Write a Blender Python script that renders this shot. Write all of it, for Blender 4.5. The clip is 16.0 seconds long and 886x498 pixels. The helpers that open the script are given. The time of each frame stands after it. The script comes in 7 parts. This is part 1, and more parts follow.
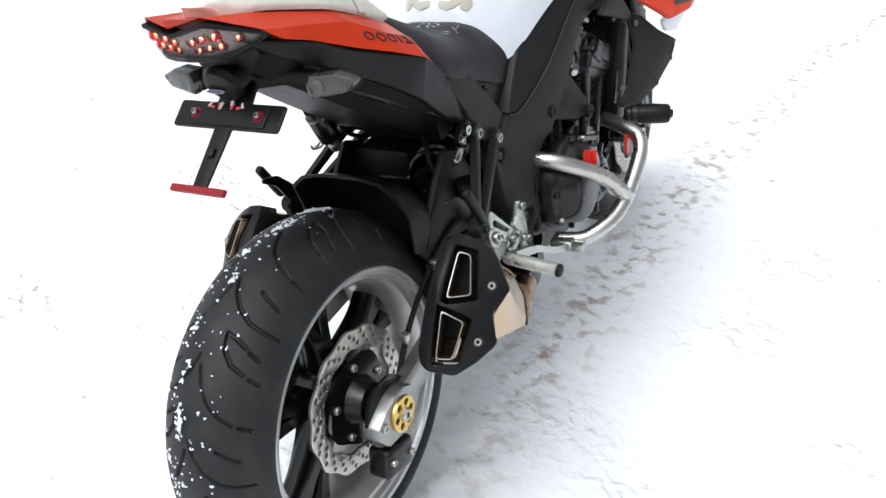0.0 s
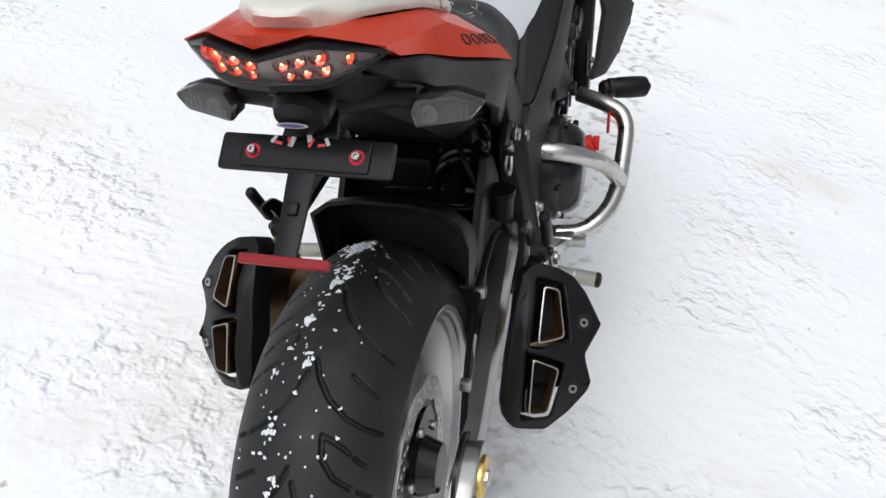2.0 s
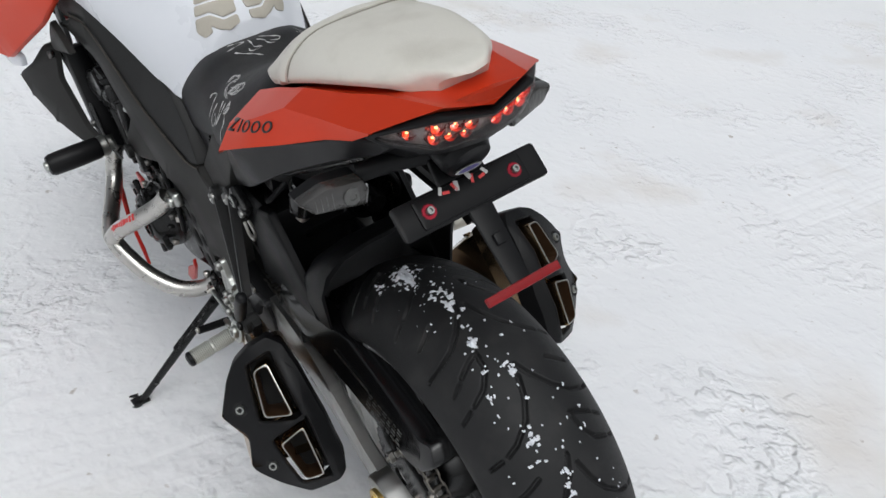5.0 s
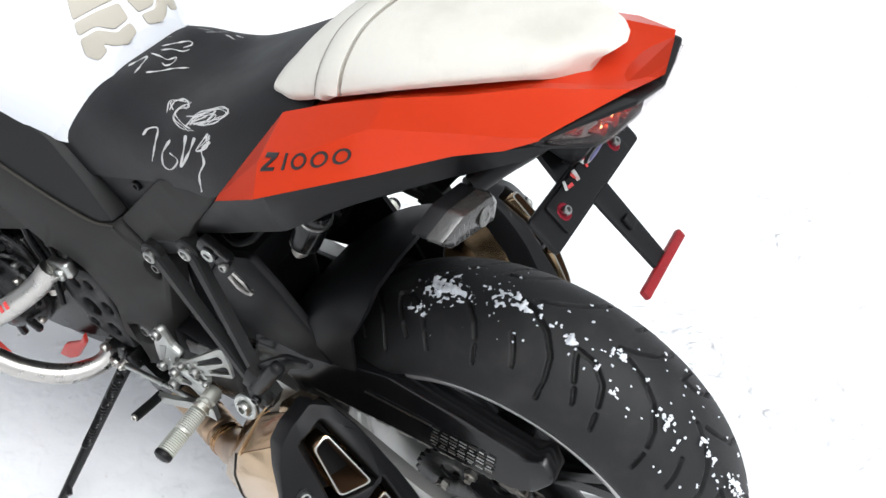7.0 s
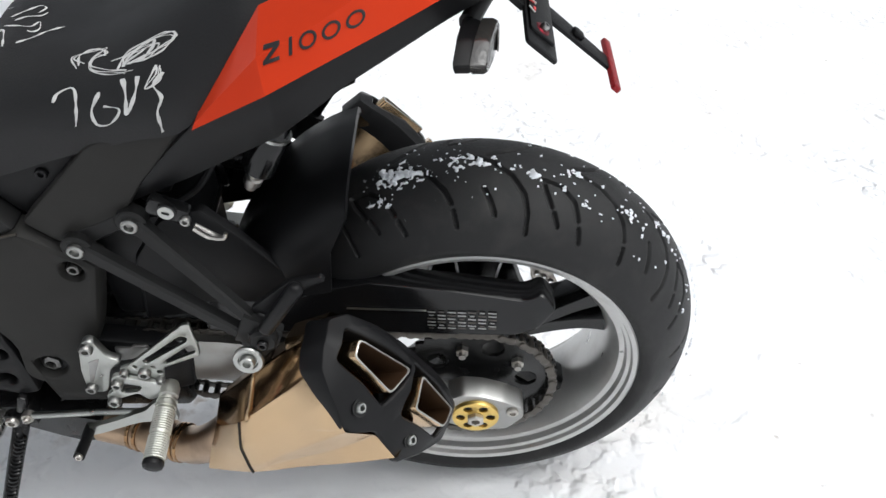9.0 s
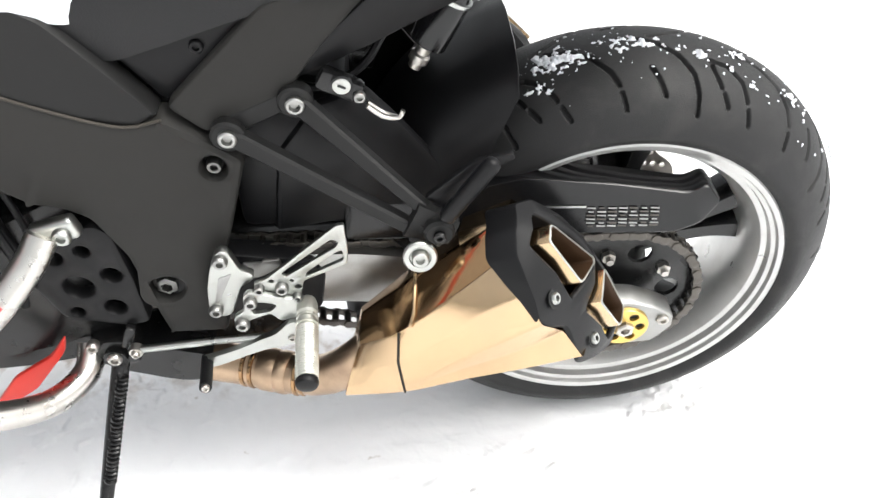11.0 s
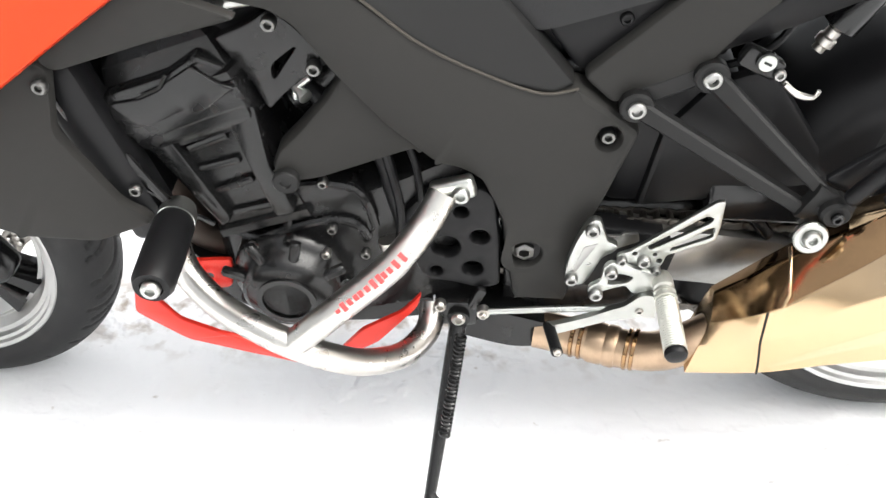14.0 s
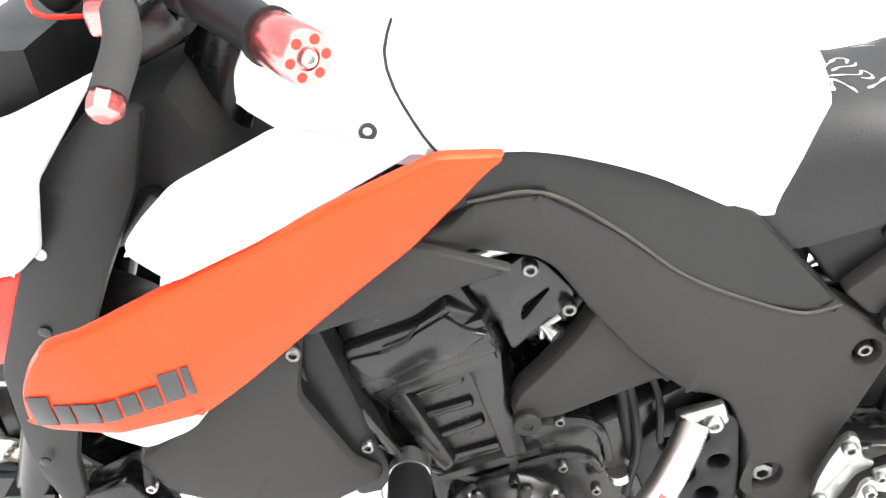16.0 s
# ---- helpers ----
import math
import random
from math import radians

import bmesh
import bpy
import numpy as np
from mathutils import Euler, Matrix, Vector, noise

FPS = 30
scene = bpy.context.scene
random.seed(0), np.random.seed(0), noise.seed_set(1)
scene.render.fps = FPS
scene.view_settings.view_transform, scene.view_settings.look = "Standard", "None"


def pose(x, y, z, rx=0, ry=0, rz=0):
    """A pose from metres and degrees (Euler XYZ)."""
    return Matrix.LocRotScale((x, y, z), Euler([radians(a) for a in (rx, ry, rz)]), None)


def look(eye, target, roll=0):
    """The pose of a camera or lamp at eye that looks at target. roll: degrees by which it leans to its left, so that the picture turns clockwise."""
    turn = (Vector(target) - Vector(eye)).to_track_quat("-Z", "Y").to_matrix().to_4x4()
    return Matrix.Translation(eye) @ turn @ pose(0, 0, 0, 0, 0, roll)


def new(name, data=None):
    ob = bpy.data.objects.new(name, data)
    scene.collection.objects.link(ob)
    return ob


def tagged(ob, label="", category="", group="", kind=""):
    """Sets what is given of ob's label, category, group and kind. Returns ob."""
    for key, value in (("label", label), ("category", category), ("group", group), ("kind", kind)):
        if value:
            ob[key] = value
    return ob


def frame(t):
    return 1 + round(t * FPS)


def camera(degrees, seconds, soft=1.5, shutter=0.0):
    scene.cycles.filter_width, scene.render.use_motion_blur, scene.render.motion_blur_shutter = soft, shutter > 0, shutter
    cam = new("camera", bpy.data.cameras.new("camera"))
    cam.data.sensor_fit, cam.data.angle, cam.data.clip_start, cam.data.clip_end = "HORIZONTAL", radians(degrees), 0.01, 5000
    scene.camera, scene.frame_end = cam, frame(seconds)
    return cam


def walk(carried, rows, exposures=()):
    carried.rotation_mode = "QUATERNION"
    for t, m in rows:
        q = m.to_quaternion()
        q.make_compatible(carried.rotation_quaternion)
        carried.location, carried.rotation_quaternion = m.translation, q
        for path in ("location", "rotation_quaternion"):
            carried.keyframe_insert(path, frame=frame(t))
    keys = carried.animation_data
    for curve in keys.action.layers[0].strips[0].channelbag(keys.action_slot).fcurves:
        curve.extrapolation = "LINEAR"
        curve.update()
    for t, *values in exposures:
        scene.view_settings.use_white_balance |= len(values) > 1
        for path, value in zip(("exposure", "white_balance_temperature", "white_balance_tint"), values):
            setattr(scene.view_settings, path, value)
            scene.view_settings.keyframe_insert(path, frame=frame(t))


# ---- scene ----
cam = camera(55.44, 16.0)
PATH = [
    (0, (0.8228, -0.8577, 1.1561), (0.1079, 0.2663, 0.4664), -7.64),
    (0.5, (0.7021, -0.9302, 1.1915), (0.1107, 0.2608, 0.4973), -6.61),
    (1, (0.5870, -0.9095, 1.1934), (0.0617, 0.2971, 0.4736), -5.70),
    (1.5, (0.4384, -0.8106, 1.2000), (0.0029, 0.3883, 0.4106), -5.03),
    (2, (0.3335, -0.7622, 1.2110), (0.0005, 0.4412, 0.3798), -3.40),
    (2.5, (0.1782, -0.7741, 1.2401), (0.0237, 0.4468, 0.3825), -2.75),
    (3, (0.0378, -0.8111, 1.2737), (0.0651, 0.3945, 0.3817), -2.79),
    (3.2, (0.0011, -0.7943, 1.2728), (0.0637, 0.4081, 0.3781), -4.11),
    (5.5, (-0.4875, -0.5886, 1.3594), (0.2120, 0.3101, 0.3832), -7.07),
    (6, (-0.5389, -0.4664, 1.3466), (0.2263, 0.3386, 0.3383), -7.40),
    (6.5, (-0.5606, -0.3381, 1.3314), (0.2537, 0.3552, 0.2797), -5.44),
    (7, (-0.5773, -0.2702, 1.3360), (0.3133, 0.3139, 0.2798), -3.75),
    (7.5, (-0.6716, -0.1775, 1.3602), (0.3395, 0.2061, 0.3208), -1.90),
    (8, (-0.7632, -0.1039, 1.3590), (0.2887, 0.1417, 0.3183), -1.94),
    (8.2, (-0.7686, -0.0815, 1.3399), (0.2838, 0.1327, 0.2928), -2.32),
    (10.3, (-0.8333, 0.2151, 1.1599), (0.2246, 0.0287, 0.1130), 1.45),
    (10.5, (-0.8317, 0.2449, 1.1497), (0.2372, 0.0873, 0.1092), 0.73),
    (11, (-0.8251, 0.2926, 1.1132), (0.2432, 0.1945, 0.0648), 1.15),
    (11.5, (-0.8351, 0.3580, 1.0905), (0.2422, 0.2570, 0.0516), 2.52),
    (12, (-0.8407, 0.4240, 1.0848), (0.2343, 0.3200, 0.0439), 2.44),
    (12.5, (-0.8479, 0.4677, 1.0930), (0.2232, 0.3857, 0.0460), 1.69),
    (13, (-0.8625, 0.5091, 1.1018), (0.2087, 0.4683, 0.0526), 0.95),
    (13.5, (-0.8716, 0.5459, 1.1084), (0.1982, 0.5612, 0.0571), -0.18),
    (14, (-0.8685, 0.5921, 1.1054), (0.2091, 0.6693, 0.0648), -1.26),
    (14.5, (-0.8606, 0.6529, 1.1121), (0.2397, 0.7883, 0.1017), -2.73),
    (15, (-0.8597, 0.7265, 1.1288), (0.2831, 0.8571, 0.1659), -3.57),
    (15.5, (-0.8239, 0.7731, 1.1449), (0.3781, 0.8961, 0.2561), -5.10),
    (16, (-0.7813, 0.8367, 1.1478), (0.4654, 0.9129, 0.3172), -5.22),
]
EXPOSURES = [(0.0, 0.28, 6150, 8), (0.5, -0.15, 6250, 8), (1.0, -0.22, 6280, 8), (1.5, -0.17, 6280, 8), (2.0, -0.15, 6280, 8), (2.5, -0.17, 6280, 8), (3.0, -0.44, 6290, 8), (5.5, -0.52, 6260, 8), (6.0, -0.39, 6240, 8), (6.5, 0.08, 6240, 8), (7.0, 0.33, 6240, 8), (7.5, -0.18, 6260, 8), (8.0, -0.34, 6260, 8), (10.3, 0.90, 6500, 8), (11.5, 1.14, 6580, 8), (13.0, 1.26, 6600, 8), (14.5, 1.44, 6600, 8), (15.0, 2.26, 6600, 8), (15.5, 2.72, 6520, 8), (16.0, 2.0, 6600, 8)]
# the motorcycle leans on its side stand: its own upright space is laid over by this pose
LEAN_DEG = 13.0
STAND = pose(0.0, 0.0, -0.004, 0, -LEAN_DEG, 0)
walk(cam, [(t, STAND @ look(eye, target, roll)) for t, eye, target, roll in PATH], EXPOSURES)

# ---- light ----
world = bpy.data.worlds.new("overcast_sky")
scene.world = world
world.use_nodes = True
wn = world.node_tree
sky = wn.nodes.new("ShaderNodeTexSky")
sky.sky_type = "NISHITA"
sky.sun_disc = False
sky.sun_elevation = radians(56)
sky.sun_rotation = radians(205)
sky.air_density, sky.dust_density, sky.ozone_density = 1.0, 6.0, 1.0
pale = wn.nodes.new("ShaderNodeHueSaturation")
pale.inputs["Saturation"].default_value = 0.16
wn.links.new(sky.outputs["Color"], pale.inputs["Color"])
wn.links.new(pale.outputs["Color"], wn.nodes["Background"].inputs["Color"])
wn.nodes["Background"].inputs["Strength"].default_value = 0.15
sun = new("sun", bpy.data.lights.new("sun", "SUN"))
sun.data.energy, sun.data.angle, sun.data.color = 0.7, radians(70), (1.0, 0.99, 0.98)
sun.matrix_world = look((-0.7, -0.3, 4.0), (0, 0.4, 0))


# ---- materials ----
def material(name, color, rough=0.5, metal=0.0, vary=0.12, scale=30.0, bump=0.0, bump_scale=400.0, stain=None, coat=0.0, spec=0.5, emit=0.0, glass=0.0):
    """A surface with colour variation at two scales, uneven gloss and fine relief."""
    m = bpy.data.materials.new(name)
    m.use_nodes = True
    nt = m.node_tree
    b = nt.nodes["Principled BSDF"]
    at = nt.nodes.new("ShaderNodeTexCoord")

    def noise_at(size, detail=6.0):
        n = nt.nodes.new("ShaderNodeTexNoise")
        n.inputs["Scale"].default_value, n.inputs["Detail"].default_value = size, detail
        nt.links.new(at.outputs["Object"], n.inputs["Vector"])
        return n
    big, fine = noise_at(scale), noise_at(scale * 12, 3.0)
    mix = nt.nodes.new("ShaderNodeMix")
    mix.data_type = "RGBA"
    low = [c * (1 - vary) for c in color]
    high = [min(1.0, c * (1 + vary)) for c in color]
    mix.inputs["A"].default_value, mix.inputs["B"].default_value = (*low, 1), (*high, 1)
    add = nt.nodes.new("ShaderNodeMath")
    add.operation = "MULTIPLY_ADD"
    add.inputs[1].default_value, add.inputs[2].default_value = 0.4, 0.0
    nt.links.new(fine.outputs["Fac"], add.inputs[0])
    both = nt.nodes.new("ShaderNodeMath")
    both.operation = "MULTIPLY_ADD"
    both.inputs[1].default_value = 0.6
    nt.links.new(big.outputs["Fac"], both.inputs[0])
    nt.links.new(add.outputs[0], both.inputs[2])
    nt.links.new(both.outputs[0], mix.inputs["Factor"])
    out = mix.outputs["Result"]
    if stain:
        tint, amount, size = stain
        spots = noise_at(size, 8.0)
        ramp = nt.nodes.new("ShaderNodeValToRGB")
        ramp.color_ramp.elements[0].position, ramp.color_ramp.elements[1].position = 0.52, 0.72
        nt.links.new(spots.outputs["Fac"], ramp.inputs["Fac"])
        k = nt.nodes.new("ShaderNodeMath")
        k.operation = "MULTIPLY"
        k.inputs[1].default_value = amount
        nt.links.new(ramp.outputs["Color"], k.inputs[0])
        over = nt.nodes.new("ShaderNodeMix")
        over.data_type = "RGBA"
        over.inputs["B"].default_value = (*tint, 1)
        nt.links.new(k.outputs[0], over.inputs["Factor"])
        nt.links.new(out, over.inputs["A"])
        out = over.outputs["Result"]
    nt.links.new(out, b.inputs["Base Color"])
    b.inputs["Metallic"].default_value = metal
    b.inputs["Specular IOR Level"].default_value = spec
    b.inputs["Coat Weight"].default_value, b.inputs["Coat Roughness"].default_value = coat, 0.06
    gloss = nt.nodes.new("ShaderNodeMapRange")
    gloss.inputs["To Min"].default_value, gloss.inputs["To Max"].default_value = max(0.02, rough - 0.08), min(1.0, rough + 0.1)
    nt.links.new(big.outputs["Fac"], gloss.inputs["Value"])
    nt.links.new(gloss.outputs["Result"], b.inputs["Roughness"])
    if bump:
        bn = noise_at(bump_scale, 4.0)
        bp = nt.nodes.new("ShaderNodeBump")
        bp.inputs["Strength"].default_value, bp.inputs["Distance"].default_value = 1.0, bump
        nt.links.new(bn.outputs["Fac"], bp.inputs["Height"])
        nt.links.new(bp.outputs["Normal"], b.inputs["Normal"])
    if emit:
        b.inputs["Emission Color"].default_value, b.inputs["Emission Strength"].default_value = (*color, 1), emit
    if glass:
        b.inputs["Transmission Weight"].default_value = glass
    return m


# paler tone that paints the sky's reflection on the frame's crease
EDGE_SHEEN = material("painted_edge_sheen", (0.043, 0.038, 0.032), 0.5, vary=0.45, scale=30, spec=0.2)
SCREW = material("grey_zinc_screw", (0.16, 0.16, 0.155), 0.42, 1.0, vary=0.15, scale=60, stain=((0.12, 0.11, 0.10), 0.4, 60))
RUBBER = material("tyre_rubber", (0.009, 0.009, 0.0095), 0.55, vary=0.3, scale=18, bump=0.0004, bump_scale=900, stain=((0.045, 0.043, 0.041), 0.3, 22), spec=0.35)
PANEL = material("matt_grey_paint", (0.0234, 0.0228, 0.0216), 0.50, vary=0.10, scale=9, bump=0.00008, bump_scale=1500, spec=0.12)
PANEL_DARK = material("matt_black_paint", (0.012, 0.0120, 0.0120), 0.44, vary=0.12, scale=9, bump=0.00008, bump_scale=1500, spec=0.20)
PLASTIC = material("black_plastic", (0.0062, 0.0062, 0.0068), 0.40, vary=0.2, scale=25, bump=0.0001, bump_scale=1200, spec=0.19)
GLOSSY = material("gloss_black", (0.005, 0.005, 0.0055), 0.18, vary=0.2, scale=25, spec=0.4)
CAST = material("black_engine_casting", (0.0070, 0.0070, 0.0073), 0.24, vary=0.2, scale=40, bump=0.00007, bump_scale=900, stain=((0.03, 0.028, 0.025), 0.10, 35), spec=0.36)
MACHINED = material("machined_aluminium", (0.43, 0.44, 0.42), 0.30, 1.0, vary=0.10, scale=60, stain=((0.32, 0.31, 0.28), 0.35, 50))
PEGS = material("pale_knurled_aluminium", (0.60, 0.60, 0.55), 0.46, 1.0, vary=0.10, scale=60, bump=0.0003, bump_scale=900)
TUBE = material("satin_steel_tube", (0.52, 0.505, 0.48), 0.28, 1.0, vary=0.10, scale=40, stain=((0.42, 0.38, 0.34), 0.4, 14))
RIM = material("painted_silver_rim", (0.50, 0.50, 0.49), 0.30, 0.7, vary=0.06, scale=25, stain=((0.30, 0.29, 0.27), 0.3, 30))
CHAIN = material("oiled_chain_steel", (0.10, 0.092, 0.083), 0.38, 0.85, vary=0.25, scale=60, stain=((0.05, 0.04, 0.03), 0.5, 45))
DULL = material("dull_aluminium", (0.33, 0.33, 0.32), 0.36, 1.0, vary=0.12, scale=50, stain=((0.2, 0.19, 0.17), 0.4, 40))
STEEL = material("worn_steel", (0.50, 0.48, 0.45), 0.35, 1.0, vary=0.15, scale=50, stain=((0.2, 0.16, 0.12), 0.35, 45))
DISC = material("brake_disc_steel", (0.52, 0.49, 0.45), 0.36, 1.0, vary=0.12, scale=40, stain=((0.3, 0.24, 0.19), 0.35, 25))
GOLD = material("heat_tinted_steel", (0.55, 0.395, 0.24), 0.19, 1.0, vary=0.10, scale=12, bump=0.00004, bump_scale=900, stain=((0.46, 0.34, 0.22), 0.6, 9))
TINT = material("heat_browned_steel", (0.34, 0.21, 0.11), 0.10, 1.0, vary=0.22, scale=14, stain=((0.17, 0.10, 0.06), 0.6, 11))
PIPE = material("discoloured_header_pipe", (0.40, 0.29, 0.20), 0.34, 1.0, vary=0.25, scale=20, stain=((0.16, 0.11, 0.08), 0.6, 18))
# dark brown for the inner walls of the outlets
OUTLET_BROWN = material("dark_brown_steel", (0.055, 0.030, 0.016), 0.38, 0.4, vary=0.3, scale=40, spec=0.3)
# much darker brown than the link pipe, for the collector pipes
PIPE_DARK = material("dark_header_pipe", (0.05, 0.038, 0.03), 0.45, 0.6, vary=0.3, scale=20)
GOLDCAP = material("gold_anodised_aluminium", (0.66, 0.47, 0.15), 0.32, 1.0, vary=0.08, scale=60)
ORANGE = material("pearl_orange_paint", (0.62, 0.043, 0.010), 0.32, 0.35, vary=0.05, scale=7, coat=0.12, spec=0.14)
WHITE = material("pearl_white_paint", (0.72, 0.74, 0.78), 0.28, vary=0.03, scale=6, coat=0.4)
CREAM = material("cream_vinyl", (0.64, 0.62, 0.56), 0.55, vary=0.06, scale=18, bump=0.0003, bump_scale=500, stain=((0.36, 0.33, 0.27), 0.28, 16))
PIPING = material("grey_seam", (0.26, 0.245, 0.21), 0.6, vary=0.2, scale=60)
SEAT = material("black_seat_vinyl", (0.0065, 0.0065, 0.0072), 0.5, vary=0.15, scale=20, bump=0.0003, bump_scale=450, spec=0.34)
PAD = material("beige_grip_pad", (0.42, 0.39, 0.33), 0.6, vary=0.06, scale=40, bump=0.0003, bump_scale=700)
CHALK = material("white_marker", (0.52, 0.52, 0.51), 0.8, vary=0.4, scale=140)
RED = material("red_painted_metal", (0.55, 0.022, 0.012), 0.35, 0.2, vary=0.08, scale=30, coat=0.15, spec=0.3)
ANOD = material("red_anodised_aluminium", (0.80, 0.22, 0.21), 0.24, 1.0, vary=0.08, scale=60)
ANOD_DARK = material("dark_red_anodised_aluminium", (0.26, 0.022, 0.036), 0.34, 1.0, vary=0.15, scale=60)
REFLEX = material("red_reflector", (0.22, 0.005, 0.008), 0.40, vary=0.45, scale=420, bump=0.0006, bump_scale=900, coat=0.08, spec=0.25)
LENS = material("smoked_lens", (0.030, 0.028, 0.026), 0.12, vary=0.5, scale=70, coat=0.5, bump=0.0007, bump_scale=230)
LENS_RED = material("red_reflector_cup", (0.30, 0.03, 0.022), 0.14, 0.6, vary=0.5, scale=160, coat=0.5, bump=0.0004, bump_scale=320)
LENS_DARK = material("dark_tail_lens", (0.21, 0.18, 0.17), 0.12, vary=0.45, scale=45, coat=0.6, bump=0.0007, bump_scale=220)


def lit(name, strength):
    """A lit diode behind its cut lens: uneven glow from deep red to hot orange."""
    m = material(name, (0.55, 0.02, 0.01), 0.55, vary=0.1, bump=0.0006, bump_scale=350, spec=0.2)
    nt = m.node_tree
    at, n = nt.nodes.new("ShaderNodeTexCoord"), nt.nodes.new("ShaderNodeTexNoise")
    n.inputs["Scale"].default_value, n.inputs["Detail"].default_value = 170.0, 2.0
    nt.links.new(at.outputs["Object"], n.inputs["Vector"])
    r = nt.nodes.new("ShaderNodeValToRGB")
    for e, (p, c) in zip((r.color_ramp.elements[0], r.color_ramp.elements[1], r.color_ramp.elements.new(0.60)), ((0.34, (0.16, 0.006, 0.002)), (0.68, (1.0, 0.50, 0.12)), (0.50, (0.95, 0.07, 0.014)))):
        e.position, e.color = p, (*c, 1)
    nt.links.new(n.outputs["Fac"], r.inputs["Fac"])
    b = nt.nodes["Principled BSDF"]
    nt.links.new(r.outputs["Color"], b.inputs["Emission Color"])
    b.inputs["Emission Strength"].default_value = strength
    return m


GLOW = lit("lit_red_diode", 3.4)
GLOW_CORE = material("lit_diode_core", (1.0, 0.40, 0.12), 0.3, vary=0.0, emit=9.0)


def clear_cover():
    """Thin smoky plastic that lets most light pass."""
    m = material("smoky_clear_plastic", (0.20, 0.18, 0.18), 0.10, vary=0.3, scale=120, coat=0.5, bump=0.0004, bump_scale=260)
    nt = m.node_tree
    out = [n for n in nt.nodes if n.type == "OUTPUT_MATERIAL"][0]
    see, both = nt.nodes.new("ShaderNodeBsdfTransparent"), nt.nodes.new("ShaderNodeMixShader")
    see.inputs["Color"].default_value, both.inputs["Fac"].default_value = (0.97, 0.95, 0.95, 1), 0.16
    nt.links.new(see.outputs[0], both.inputs[1])
    nt.links.new(nt.nodes["Principled BSDF"].outputs[0], both.inputs[2])
    nt.links.new(both.outputs[0], out.inputs["Surface"])
    return m


CLEAR = clear_cover()
FOAM = material("black_foam", (0.02, 0.02, 0.02), 0.9, vary=0.2, scale=60, bump=0.0006, bump_scale=500)
REFLECTOR = material("dull_reflector", (0.11, 0.11, 0.105), 0.3, 0.5, vary=0.5, scale=200, bump=0.0006, bump_scale=500)
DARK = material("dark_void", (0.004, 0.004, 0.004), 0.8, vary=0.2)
INK = material("black_lettering", (0.012, 0.012, 0.013), 0.4, vary=0.1)
PINK = material("red_lettering", (0.62, 0.05, 0.05), 0.5, vary=0.1)
SNOWBIT = material("packed_snow", (0.70, 0.72, 0.76), 0.6, vary=0.18, scale=160, bump=0.001, bump_scale=300)


# ---- mesh helpers ----
def part(name, bm, mat, parent, label="", angle=38):
    """One mesh object under a thing or a part."""
    while parent.parent and parent.parent.parent:   # no deeper than thing > part > sub-part
        parent = parent.parent
    bmesh.ops.recalc_face_normals(bm, faces=bm.faces)
    me = bpy.data.meshes.new(name)
    bm.to_mesh(me)
    bm.free()
    me.materials.append(mat)
    me.shade_smooth()
    me.set_sharp_from_angle(angle=radians(angle))
    ob = new(name, me)
    ob.parent = parent
    if label:
        ob["label"] = label
    return ob


def flip(bm):
    """The same shape on the other side of the machine."""
    for v in bm.verts:
        v.co.x = -v.co.x
    bmesh.ops.reverse_faces(bm, faces=bm.faces)
    return bm


def join(*many):
    """Several shells as one mesh."""
    first, *rest = many
    for other in rest:
        me = bpy.data.meshes.new("joined")
        other.to_mesh(me)
        other.free()
        first.from_mesh(me)
        bpy.data.meshes.remove(me)
    return first


def fillet(poly, r, n=3):
    """A closed outline with its corners rounded."""
    out = []
    for k, p in enumerate(poly):
        p, a, b = Vector(p), Vector(poly[k - 1]), Vector(poly[(k + 1) % len(poly)])
        u, w = a - p, b - p
        d = min(r, u.length * 0.45, w.length * 0.45)
        if d < 1e-4:
            out.append(p)
            continue
        s, e = p + u.normalized() * d, p + w.normalized() * d
        for i in range(n + 1):
            t = i / n
            out.append(s * (1 - t) ** 2 + p * 2 * t * (1 - t) + e * t * t)
    return out


SIDE = Matrix(((-1, 0, 0, 0), (0, 1, 0, 0), (0, 0, 1, 0), (0, 0, 0, 1)))   # h, a, b -> x, y, z on the left side


